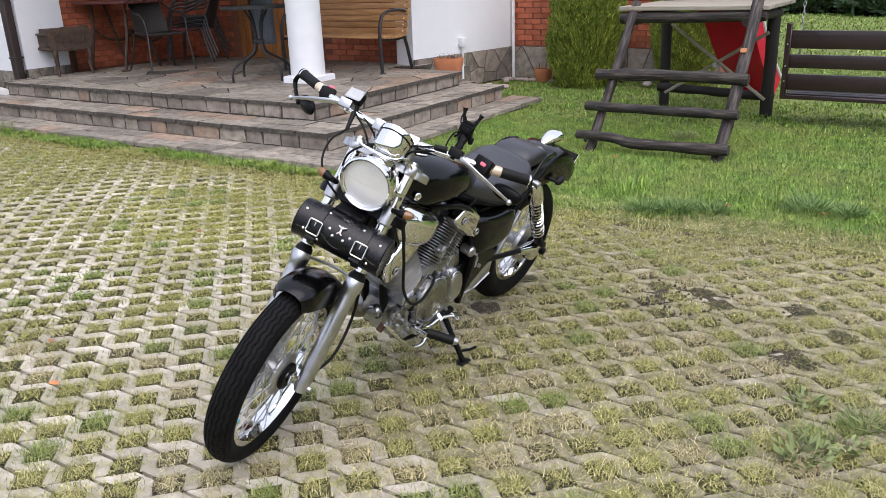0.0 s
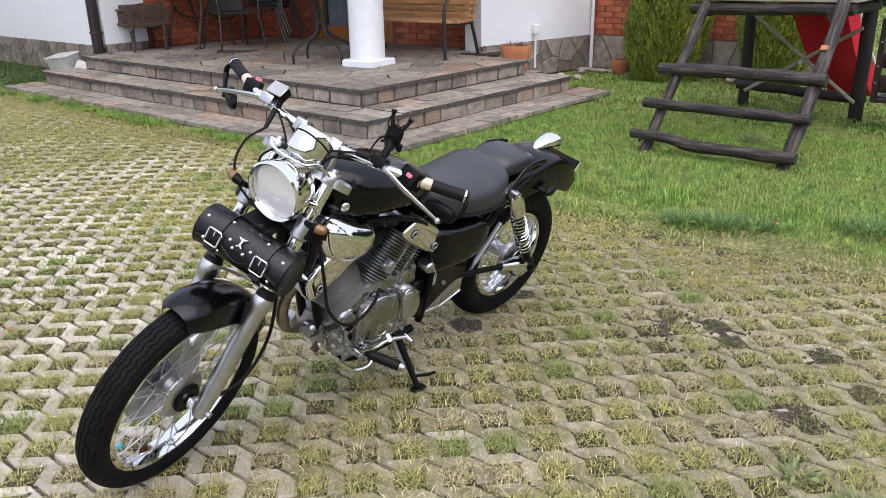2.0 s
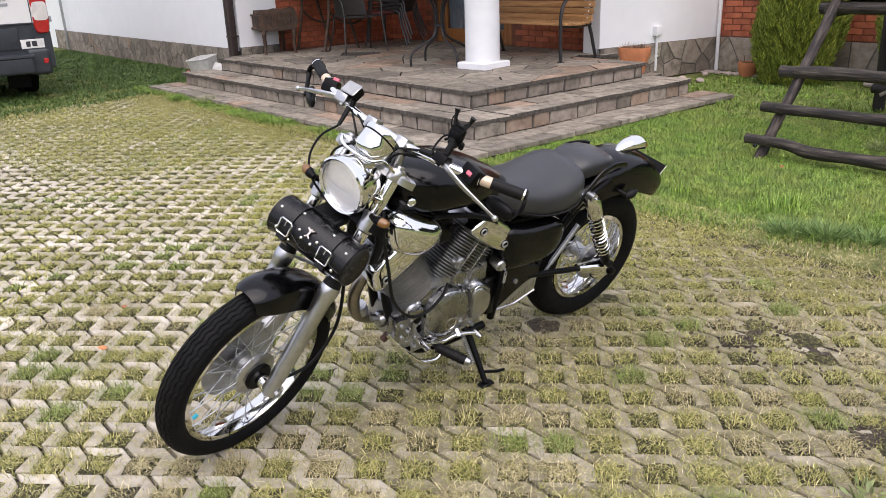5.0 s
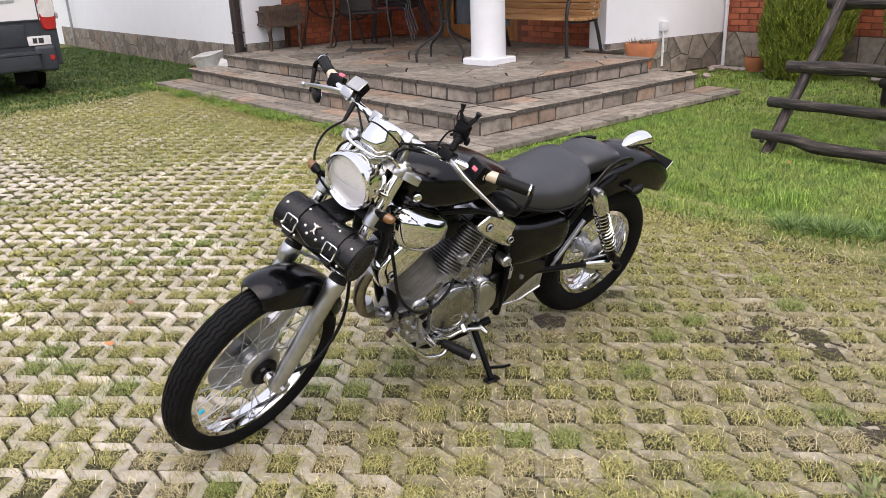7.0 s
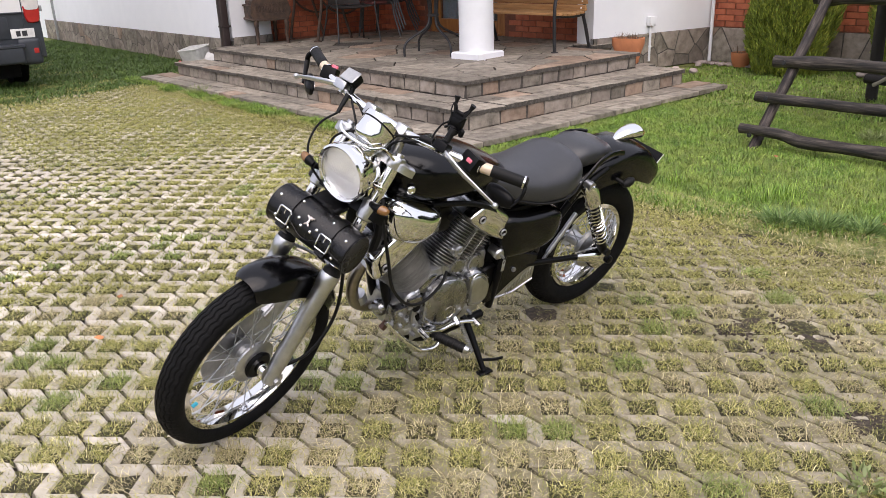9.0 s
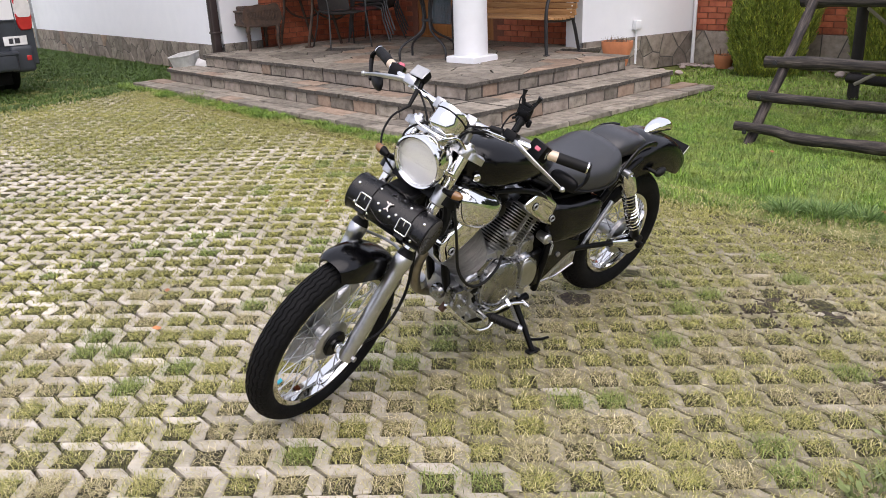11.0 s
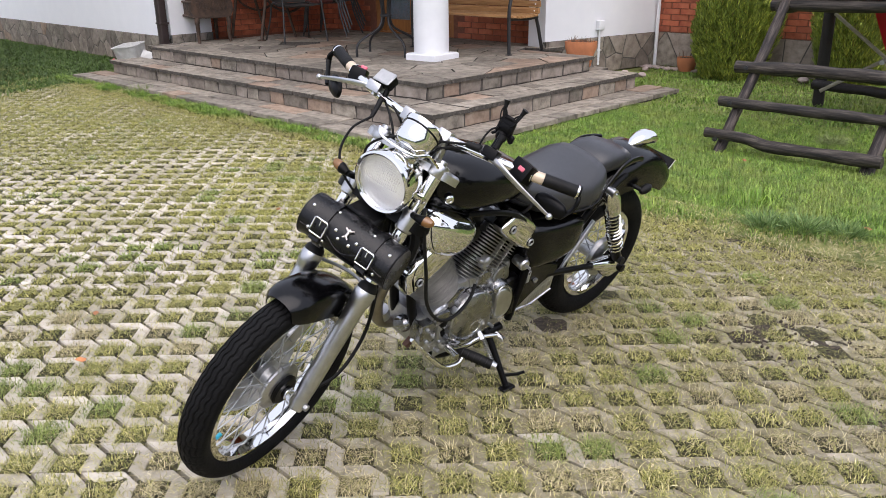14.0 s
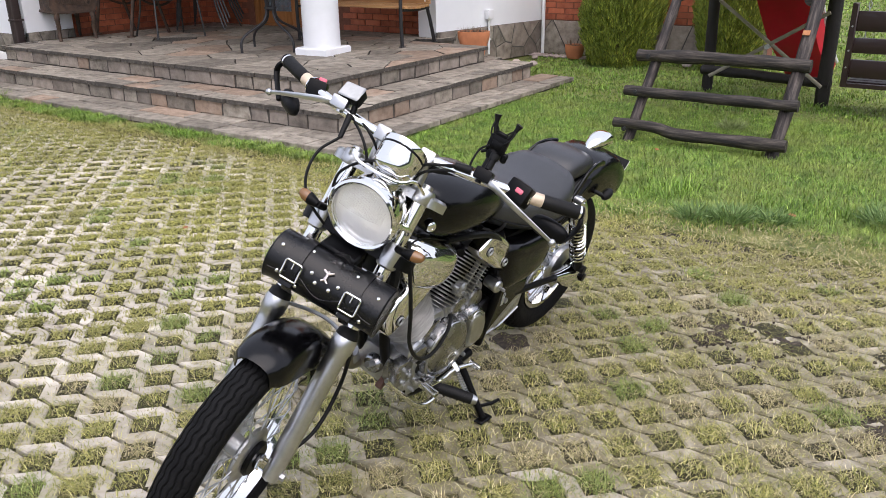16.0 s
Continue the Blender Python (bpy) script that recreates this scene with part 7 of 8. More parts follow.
def bench():
    b = thing("garden_bench", "slatted wooden bench with black iron ends on the porch", "bench", pose(-1.55, 2.45, DECK))
    for s in (-1, 1):
        x = 0.78 * s
        e = part("bench_end", cat(tube(spline([(x, -0.33, 0.0), (x, -0.34, 0.30), (x, -0.335, 0.52), (x, -0.28, 0.66), (x, -0.15, 0.715), (x, 0.05, 0.72), (x, 0.20, 0.70)], 6), 0.022, 10, squash=0.8), tube(spline([(x, 0.30, 0.0), (x, 0.22, 0.25), (x, 0.17, 0.42), (x, 0.22, 0.65), (x, 0.30, 0.95)], 6), 0.022, 10, squash=0.8), tube([(x, -0.33, 0.40), (x, 0.0, 0.385), (x, 0.19, 0.40)], 0.018, 8)), IRON, b, "black iron bench end")
        for y in (-0.33, 0.30):
            part("foot", box(x - 0.03, x + 0.03, y - 0.03, y + 0.03, 0, 0.012, 0.003), IRON, e)
    slat = mesh("slat", box(-0.83, 0.83, -0.033, 0.033, -0.014, 0.014, 0.006, 2), WOOD_SLAT)
    for k in range(6):
        part("slat", slat, None, b, at=pose(0, -0.29 + 0.078 * k, 0.425 - 0.012 * math.sin(k * 0.6)))
    for k in range(7):
        z = 0.47 + 0.074 * k
        part("slat", slat, None, b, at=pose(0, 0.155 + 0.035 * k * 0.55, z, 100 - 2 * k))
    for s in (-1, 1):
        for k in range(7):
            part("screw", rod((0.775 * s, 0.138 + 0.0193 * k, 0.47 + 0.074 * k), (0.775 * s, 0.128 + 0.0193 * k, 0.47 + 0.074 * k), 0.008, 8), WHITE_PAINT, b)


bench()


def bistro_table():
    t = thing("bistro_table", "round dark-topped metal bistro table with curved legs", "table", pose(-1.95, 1.31, DECK, 0, 0, 33))
    part("tabletop", lathe([(0.0, 0.815), (0.378, 0.815), (0.390, 0.822), (0.390, 0.838), (0.378, 0.845), (0.0, 0.845)], 48), TABLE_TOP, t, "dark glossy round tabletop")
    part("rim", lathe([(0.383, 0.806), (0.397, 0.808), (0.397, 0.842), (0.390, 0.846)], 48, caps=False), IRON, t, "black metal rim")
    for k in range(4):
        a = math.pi / 4 + k * math.pi / 2
        c, s = math.cos(a), math.sin(a)
        part("leg", tube(spline([(0.16 * c, 0.16 * s, 0.81), (0.075 * c, 0.075 * s, 0.66), (0.05 * c, 0.05 * s, 0.45), (0.10 * c, 0.10 * s, 0.31), (0.325 * c, 0.325 * s, 0.19), (0.395 * c, 0.395 * s, 0.11), (0.40 * c, 0.40 * s, 0.0)], 6), 0.0145, 10), IRON, t, "curved black leg")
    part("collar", lathe([(0.055, 0.43), (0.068, 0.435), (0.068, 0.455), (0.055, 0.46)], 24, caps=False), IRON, t)


bistro_table()


def garden_chair(m):
    c = thing("garden_chair", "brown woven garden chair with a grey metal frame", "chair", m, group="garden chairs on the porch")
    n = 14
    seat = []
    for i in range(n + 1):
        t = i / n
        y = -0.27 + 0.50 * t
        seat.append([(x * (0.25 - 0.02 * t), y, 0.50 - 0.025 * math.sin(math.pi * t) - 0.018 * (1 - x * x)) for x in np.linspace(-1, 1, 13)])
    shell = [r + [(x, y, z - 0.014) for x, y, z in r[::-1]] for r in seat]
    part("seat", loft(shell), RATTAN, c, "woven brown seat")
    back = []
    for i in range(n + 1):
        t = i / n
        back.append([(x * (0.235 - 0.03 * t * t), 0.215 + 0.16 * t + 0.045 * (1 - x * x), 0.50 + 0.45 * t - 0.03 * t * x * x) for x in np.linspace(-1, 1, 13)])
    part("backrest", loft([r + [(x, y + 0.012, z) for x, y, z in r[::-1]] for r in back]), RATTAN, c, "woven brown backrest")
    for s in (-1, 1):
        part("front_frame", tube(spline([(0.31 * s, -0.33, 0.0), (0.29 * s, -0.30, 0.28), (0.275 * s, -0.27, 0.49), (0.285 * s, -0.245, 0.66), (0.285 * s, -0.12, 0.735), (0.27 * s, 0.10, 0.76), (0.235 * s, 0.30, 0.86), (0.16 * s, 0.38, 0.94), (0.0, 0.40, 0.965)], 6), 0.0125, 8), STEEL_DARK, c, "bent metal arm and front leg")
        part("rear_leg", tube(spline([(0.32 * s, 0.36, 0.0), (0.275 * s, 0.25, 0.30), (0.255 * s, 0.20, 0.49), (0.245 * s, -0.02, 0.485), (0.255 * s, -0.26, 0.49)], 6), 0.0125, 8), STEEL_DARK, c, "metal rear leg")
    for y in (-0.26, 0.20):
        part("cross_bar", rod((-0.255, y, 0.488), (0.255, y, 0.488), 0.011, 8), STEEL_DARK, c)
    return c


first = garden_chair(pose(-4.16, 1.66, DECK, 0, 0, 75))
for k in range(4):
    copy_thing(first, pose(-4.55 + 0.015 * k, 2.60 + 0.012 * k, DECK + 0.055 * k, 0, 0, -62 + k))

chest = thing("iron_stove", "rusty ornamented cast-iron fire chest on curved legs", "stove", pose(-5.17, 0.88, DECK, 0, 0, -14))
part("chest_body", cat(box(-0.30, 0.30, -0.235, 0.235, 0.35, 0.53, 0.015, 2), box(-0.325, 0.325, -0.26, 0.26, 0.325, 0.36, 0.01), box(-0.18, 0.29, -0.225, 0.225, 0.52, 0.60, 0.015, 2), box(-0.325, 0.325, -0.26, 0.26, 0.515, 0.54, 0.008)), IRON_RUST, chest, "cast-iron chest body")
fr = soft([(-0.25, 0.35), (0.25, 0.35), (0.255, 0.60), (0.17, 0.635), (0.07, 0.615), (-0.05, 0.63), (-0.16, 0.61), (-0.25, 0.60)], 3)
front = part("ornate_panel", loft([[(0.302 + q, p[0], p[1]) for p in fr] for q in (0.0, 0.02)]), IRON_RUST, chest, "raised ornamented end panel")
part("relief", cat(*[tube([(0.324, 0.045 * k + 0.035 * math.cos(t * 0.7 + k), 0.49 + (0.06 + 0.004 * k) * math.sin(t * 0.7 + k)) for t in range(9)], 0.008, 6, closed=True) for k in range(-4, 5)]), IRON_RUST, front, "cast leaf relief")
for x, y in ((-0.29, -0.21), (0.29, -0.21), (-0.29, 0.21), (0.29, 0.21)):
    s = 1 if x > 0 else -1
    part("leg", tube(spline([(x, y, 0.35), (x + 0.02 * s, y * 1.05, 0.26), (x - 0.005 * s, y, 0.15), (x + 0.01 * s, y * 1.03, 0.04), (x + 0.02 * s, y * 1.05, 0.0)], 5), [0.034] * 6 + [0.028] * 5 + [0.022] * 5 + [0.02] * 5, 8), IRON_RUST, chest, "curved cast leg")

rt = thing("picnic_table", "red-stained wooden picnic table on iron legs", "table", pose(-4.93, 1.62, DECK))
for k in range(5):
    part("top_plank", box(-0.52, 0.62, -0.33 + 0.132 * k, -0.205 + 0.132 * k, 0.88, 0.915, 0.006), WOOD_RED, rt, "red-stained plank")
part("bench_plank", box(-0.40, 0.75, 0.45, 0.72, 0.48, 0.515, 0.006), WOOD_RED, rt, "red-stained bench plank")
for x in (-0.42, 0.32):
    part("iron_leg", cat(tube(spline([(x, -0.1, 0.88), (x, -0.12, 0.60), (x + 0.02, -0.16, 0.42), (x + 0.05, -0.24, 0.18), (x + 0.06, -0.28, 0.0)], 5), 0.022, 8), tube(spline([(x, -0.12, 0.55), (x - 0.02, 0.05, 0.42), (x, 0.3, 0.36), (x, 0.58, 0.48)], 5), 0.016, 8), rod((x + 0.06, -0.28, 0.0), (x + 0.06, -0.28, 0.015), 0.06, 12), tube(spline([(x, 0.1, 0.88), (x, 0.2, 0.5), (x, 0.35, 0.0)], 5), 0.02, 8)), IRON_RUST, rt, "ornamental iron leg")


def pot(name, m, r, h, mat, label, plant):
    p = thing(name, label, "flower pot", m)
    part("pot", lathe([(0.0, 0.0), (r * 0.72, 0.0), (r * 0.95, h * 0.5), (r, h * 0.8), (r * 0.98, h), (r * 0.88, h), (r * 0.88, h * 0.9), (0.0, h * 0.9)], 28), mat, p)
    part("soil", lathe([(0.0, h * 0.93), (r * 0.88, h * 0.92)], 20), SOIL, p, "dark potting soil")
    n = plant
    P = np.column_stack([rng.uniform(-r * 0.7, r * 0.7, n), rng.uniform(-r * 0.7, r * 0.7, n), np.full(n, h * 0.9)])
    V, k = blades(P, r * 0.9, 0.010, 0.9)
    part("dry_stems", blade_mesh("dry_stems", V, k, WITHERED), None, p, "withered stems")


WITHERED = material("withered_stem", shades((0.17, 0.11, 0.07)), 3, (0.6, 0.8), bump=0, tone=0.4, per="island")
trough = thing("flower_trough", "terracotta planter with withered plants by the wall", "flower pot", pose(-0.33, 2.92, STEP, 0, 0, 20) @ Matrix.Diagonal((0.70, 0.74, 1.05, 1)))
part("trough", loft([oval((0, 0, z), (1, 0, 0), (0, 1, 0), a, b, 4, 28) for z, a, b in ((0, 0.17, 0.11), (0.10, 0.20, 0.13), (0.20, 0.255, 0.155), (0.235, 0.26, 0.16), (0.275, 0.26, 0.16), (0.275, 0.235, 0.135), (0.23, 0.225, 0.125))]), TERRACOTTA, trough, "sloping terracotta box")
V, k = blades(np.column_stack([rng.uniform(-0.2, 0.2, 160), rng.uniform(-0.1, 0.1, 160), np.full(160, 0.22)]), 0.11, 0.010, 0.8)
part("withered_plants", blade_mesh("withered_plants", V, k, WITHERED), None, trough, "withered bedding plants")
pot("flower_pot", pose(0.08, 4.80, 0.0), 0.128, 0.18, TERRACOTTA, "round terracotta pot on the ground by the plinth", 12)


def lump(r, seed, stretch=(1, 1, 0.7)):
    bm = bmesh.new()
    bmesh.ops.create_icosphere(bm, subdivisions=3, radius=1)
    for v in bm.verts:
        f = 1 + 0.28 * noise.noise(v.co * 1.3 + Vector((seed, 0, 0))) + 0.1 * noise.noise(v.co * 3.5 + Vector((0, seed, 0)))
        v.co = Vector((v.co.x * stretch[0], v.co.y * stretch[1], v.co.z * stretch[2])) * r * f
    out = [tuple(v.co) for v in bm.verts], [tuple(v.index for v in f.verts) for f in bm.faces]
    bm.free()
    return out


for x, y, r in ((-0.30, 3.90, 0.062), (-0.10, 3.98, 0.05), (-0.46, 3.80, 0.04), (-0.38, 4.55, 0.04), (-0.15, 4.72, 0.036), (1.62, 4.75, 0.06)):
    solo("garden_stone", lump(r, x * 7), PEBBLE, "pale rounded garden stone by the plinth", "stone", Matrix.Translation((x, y, r * 0.45)), group="stones by the wall")
gp_shape = ([], [])
for k in range(170):
    x = rng.uniform(-0.6, 0.25)
    gp_shape = cat(gp_shape, moved(lump(rng.uniform(0.012, 0.03), k), Matrix.Translation((x, 4.98 - rng.uniform(0.02, 0.22), 0.008))) if k % 5 == 0 else moved(box(-0.02, 0.02, -0.016, 0.016, -0.01, 0.012, 0.006), Matrix.Translation((x, 5.0 - rng.uniform(0.02, 0.22), 0.006)) @ pose(0, 0, 0, 0, 0, rng.uniform(0, 180))))
solo("gravel", gp_shape, PEBBLE, "pale gravel along the plinth", "gravel", kind="stuff")
tub = thing("plastic_tub", "cracked white plastic tub lying beside the terrace", "tub", pose(-6.18, 0.20, 0.0, 0, 0, 24))
tilt = pose(0, 0, 0.20, 9, -6, 0) @ Matrix.Scale(1.05, 4)
part("tub_wall", moved(loft([oval((0, 0, z), (1, 0, 0), (0, 1, 0), a, b, 6, 28) for z, a, b in ((-0.12, 0.16, 0.12), (-0.10, 0.165, 0.125), (0.10, 0.19, 0.15), (0.105, 0.20, 0.16), (0.115, 0.20, 0.16), (0.115, 0.18, 0.14), (-0.09, 0.155, 0.115))]), tilt), SACK, tub, "white moulded side")
part("tub_lid", moved(box(-0.15, 0.15, -0.10, 0.10, -0.006, 0.006, 0.004), pose(0.34, 0.02, 0.13, 50, 22, 30)), SACK, tub, "loose white lid")
part("tub_scrap", moved(box(-0.02, 0.02, -0.09, 0.06, -0.02, 0.02, 0.01), pose(-0.22, -0.12, 0.10, 10, 0, 30)), RED_PLASTIC, tub, "red plastic scrap")

# ---- van ----
VX = -6.0
van = thing("van", "white delivery van with grey lower panels, parked tail first", "van", Matrix.Translation((VX, -2.90, 0)))
half = 1.0


def van_ring(x, z0, z1, w0, w1):
    pts = [(-w0, z0), (-w0, z0 + 0.3), (-w0 * 1.0, (z0 + z1) / 2), (-w1, z1 - 0.12), (-w1 + 0.12, z1), (w1 - 0.12, z1), (w1, z1 - 0.12), (w0, (z0 + z1) / 2), (w0, z0 + 0.3), (w0, z0)]
    return [(x, y, z) for y, z in pts]


part("van_body", loft([van_ring(0.0, 0.98, 2.6, half - 0.03, half - 0.10), van_ring(-0.05, 0.95, 2.64, half, half - 0.06), van_ring(-4.6, 0.95, 2.64, half, half - 0.06), van_ring(-5.2, 0.95, 2.2, half - 0.02, half - 0.12), van_ring(-6.1, 0.95, 1.35, half - 0.1, half - 0.2)]), VAN_WHITE, van, "white van body", angle=30)
part("lower_body", loft([van_ring(-0.01, 0.42, 0.98, half - 0.01, half - 0.01), van_ring(-0.06, 0.40, 0.98, half + 0.004, half + 0.004), van_ring(-6.2, 0.40, 0.98, half - 0.02, half - 0.02)]), VAN_GREY, van, "grey lower cladding", angle=30)
bump_p = part("rear_bumper", cat(box(-0.25, 0.16, -0.70, 0.70, 0.36, 0.58, 0.04, 3), box(-0.25, 0.06, 0.66, 0.93, 0.33, 0.66, 0.05, 3), box(-0.25, 0.06, -0.93, -0.66, 0.33, 0.66, 0.05, 3), box(-0.2, 0.17, -0.72, 0.72, 0.555, 0.60, 0.012)), VAN_GREY, van, "grey rear step bumper")
part("bumper_reflector", box(0.05, 0.066, 0.83, 0.89, 0.47, 0.535, 0.006), RED_LENS, bump_p, "small red reflector")
part("door_panel", box(-0.02, 0.012, -0.60, 0.60, 0.66, 0.93, 0.014, 2), VAN_GREY, van, "recessed grey door panel")
part("door_seam", cat(box(-0.02, 0.004, 0.788, 0.80, 0.60, 2.5), box(-0.02, 0.004, -0.006, 0.006, 0.60, 2.5), box(-0.02, 0.008, -0.8, 0.8, 0.965, 0.985, 0.004)), VAN_GREY, van)
for s in (-1, 1):
    lamp = part("tail_light", loft([oval((x, 0.905 * s, 1.30), (0, 1, 0), (0, 0, 1), a, b, 5, 28) for x, a, b in ((-0.12, 0.10, 0.46), (0.0, 0.10, 0.46), (0.022, 0.088, 0.445))]), RED_LENS, van, "tall red and clear tail light")
    part("clear_lens", loft([oval((x, 0.905 * s, 1.12), (0, 1, 0), (0, 0, 1), a, 0.115, 5, 24) for x, a in ((0.0, 0.101), (0.026, 0.086))]), LAMP_WHITE, lamp, "clear reversing lens")
    part("clear_lens", loft([oval((x, 0.905 * s, 1.36), (0, 1, 0), (0, 0, 1), a, 0.085, 5, 24) for x, a in ((0.0, 0.101), (0.026, 0.086))]), LAMP_WHITE, lamp, "clear indicator lens")
    wl = part("rear_wheel", lathe([(0.20, -0.1), (0.33, -0.1), (0.345, -0.07), (0.345, 0.07), (0.33, 0.1), (0.20, 0.1)], 40, at=(-0.95, 0.80 * s, 0.345), axis=(0, 1, 0)), RUBBER, van, "black van tyre")
    part("wheel_disc", lathe([(0.0, -0.03), (0.20, -0.06), (0.205, 0.06), (0.0, 0.03)], 32, at=(-0.95, 0.80 * s, 0.345), axis=(0, 1, 0)), STEEL, wl)
    part("front_wheel", lathe([(0.20, -0.1), (0.33, -0.1), (0.345, -0.07), (0.345, 0.07), (0.33, 0.1), (0.20, 0.1)], 40, at=(-5.0, 0.80 * s, 0.345), axis=(0, 1, 0)), RUBBER, van, "black van tyre")
part("mud_flap", cat(box(-0.62, -0.60, 0.50, 0.78, 0.12, 0.45, 0.004), box(-0.62, -0.60, -0.78, -0.50, 0.12, 0.45, 0.004), box(-5.5, -0.3, -0.55, 0.55, 0.32, 0.5, 0.02)), RUBBER_SOFT, van, "black flaps and underbody")
plate_v = part("number_plate", box(0.0, 0.014, 0.61, 0.89, 0.665, 0.780, 0.004), PLATE, van, "white number plate")
part("plate_bar", cat(box(0.0145, 0.017, 0.67, 0.72, 0.69, 0.755), box(0.0145, 0.017, 0.74, 0.80, 0.69, 0.755)), INK, plate_v, "dark bars in place of characters")
part("name_bars", cat(*[box(0.0, 0.010, 0.28 + 0.055 * k, 0.318 + 0.055 * k, 1.26, 1.33, 0.004) for k in range(5)], box(0.0, 0.009, 0.22, 0.55, 1.20, 1.232, 0.003)), STEEL, van, "plain bars of grey badge lettering")
part("door_hinge", cat(box(-0.05, 0.02, 1.0, 1.03, 0.98, 1.05, 0.006), box(-0.05, 0.02, 1.0, 1.03, 2.1, 2.2, 0.006)), STEEL, van)

# ---- climbing frame, slide and swing ----
frame_t = thing("climbing_frame", "dark weathered timber climbing frame with a ladder", "climbing frame")


def log(a, b, r, seed, bend=0.015, knots=0.12, n=12, segs=24, kink=0.0):
    A, B = Vector(a), Vector(b)
    d = (B - A).normalized()
    u = d.orthogonal().normalized()
    v = d.cross(u)
    pts, rs = [], []
    for k in range(segs + 1):
        t = k / segs
        w = bend * math.sin(math.pi * t)
        pts.append(A.lerp(B, t) + u * (w * math.sin(seed) + 0.006 * noise.noise((t * 6, seed, 0))) + v * (w * math.cos(seed) + 0.006 * noise.noise((t * 6, 0, seed))))
        pts[-1].z += kink * (1 - min(1.0, max(0.0, (t - 0.27) / 0.09)))
        rs.append(r * (1 + knots * noise.noise((t * 5, seed * 3, 1.0))))
    V, F = tube(pts, rs, n)
    V = [p * 1.0 for p in V]
    return V, F


part("stringer", log((2.43, 0.73, -0.05), (2.40, 1.92, 1.17), 0.041, 1.0), WOOD_RAIL, frame_t, "leaning ladder rail")
part("stringer", log((3.50, 0.77, -0.05), (3.50, 1.92, 1.25), 0.050, 2.0), WOOD_RAIL, frame_t, "leaning ladder rail")


def rung(x0, x1, y, z, seed, bend, r=0.043, kink=0.0):
    p = part("rung", log((x0, y, z), (x1, y - 0.02, z), r, seed, bend, 0.22, kink=kink), WOOD_DARK, frame_t, "weathered log rung")
    for x in (x0 + 0.10, x1 - 0.10):
        part("bolt", cat(lathe([(0.0, 0.0), (0.010, 0.0), (0.010, 0.006), (0.0, 0.008)], 12, at=(x, y - r - 0.004, z), axis=(0, -1, 0)), lathe([(0.010, -0.004), (0.019, -0.004), (0.019, 0.002), (0.010, 0.002)], 14, at=(x, y - r - 0.004, z), axis=(0, -1, 0))), IRON, p)


rung(2.31, 3.60, 0.78, 0.095, 3.2, 0.01, 0.044, 0.035)
rung(2.29, 3.60, 1.02, 0.34, 5.5, 0.02)
rung(2.28, 3.60, 1.28, 0.585, 7.9, 0.015, 0.05)
part("platform_beam", log((2.28, 1.86, 1.04), (3.58, 1.86, 1.06), 0.05, 4.4, 0.005, 0.08), WOOD_DARK, frame_t, "round platform beam")
for a, b, k in (((2.38, 1.80, 1.02), (2.34, 3.36, 1.02), 1.7), ((3.44, 1.80, 1.02), (3.45, 3.1, 1.02), 2.7)):
    part("side_beam", log(a, b, 0.055, k), WOOD_DARK, frame_t, "round side beam")
for k in range(9):
    part("platform_board", box(2.26, 3.60, 1.82 + 0.145 * k, 1.955 + 0.145 * k, 1.105, 1.145, 0.006), WOOD_GREY, frame_t, "grey platform board")
for x, y, h, r in ((2.29, 3.31, 2.3, 0.055), (3.45, 2.99, 2.3, 0.062), (2.38, 1.98, 2.2, 0.0)):
    if r:
        part("post", log((x, y, -0.05), (x, y, h), r, x * 5, 0.01, 0.06, 14), WOOD_POST, frame_t, "dark upright post")
part("low_rail", log((2.24, 3.27, 0.21), (3.50, 2.97, 0.20), 0.048, 6.1, 0.01), WOOD_POST, frame_t, "low round rail")
part("roof_rail", log((2.24, 3.33, 2.2), (3.55, 2.97, 2.2), 0.05, 6.8, 0.01), WOOD_POST, frame_t)
for a, b in (((2.33, 3.20, 0.16), (3.42, 2.90, 0.84)), ((3.44, 2.90, 0.18), (2.36, 3.20, 0.90))):
    part("brace", tube([a, b], 0.018, 8, squash=0.45), WOOD_GREY, frame_t, "thin grey brace")
part("brace_bolt", rod((2.90, 2.98, 0.50), (2.90, 3.10, 0.50), 0.022, 10), STEEL, frame_t)
part("warning_badge", box(-0.026, 0.026, -0.006, 0.0, -0.022, 0.022, 0.002), LEAF, frame_t, "small orange badge", at=Matrix.Translation((3.50, 1.452, 0.800)) @ pose(0, 0, 0, -42, 0, 0))

slide = thing("slide", "red plastic slide with raised wavy sides", "slide")
rings = []
for k in range(21):
    t = k / 20
    x = 2.88 + 0.20 * t
    y = 3.12 + 1.20 * t
    z = 1.06 * (1 - t) ** 1.15 + 0.05 * math.sin(t * 9) * (1 - t) + 0.05
    h = 0.29 - 0.05 * t
    prof = [(-h, 0.17), (-h + 0.02, 0.16), (-h + 0.05, 0.02), (-0.1, 0.0), (0.1, 0.0), (h - 0.05, 0.02), (h - 0.02, 0.16), (h, 0.17), (h + 0.005, 0.14), (h - 0.03, -0.01), (0.1, -0.025), (-0.1, -0.025), (-h + 0.03, -0.01), (-h - 0.005, 0.14)]
    rings.append([(x + a, y + c * 0.45, z + c) for a, c in prof])
part("chute", loft(rings), RED_PLASTIC, slide, "red plastic chute")
part("chute_edge", tube([(rings[k][7][0] + 0.006, rings[k][7][1], rings[k][7][2]) for k in range(21)], 0.022, 8), WHITE_PAINT, slide, "pale chute rim")

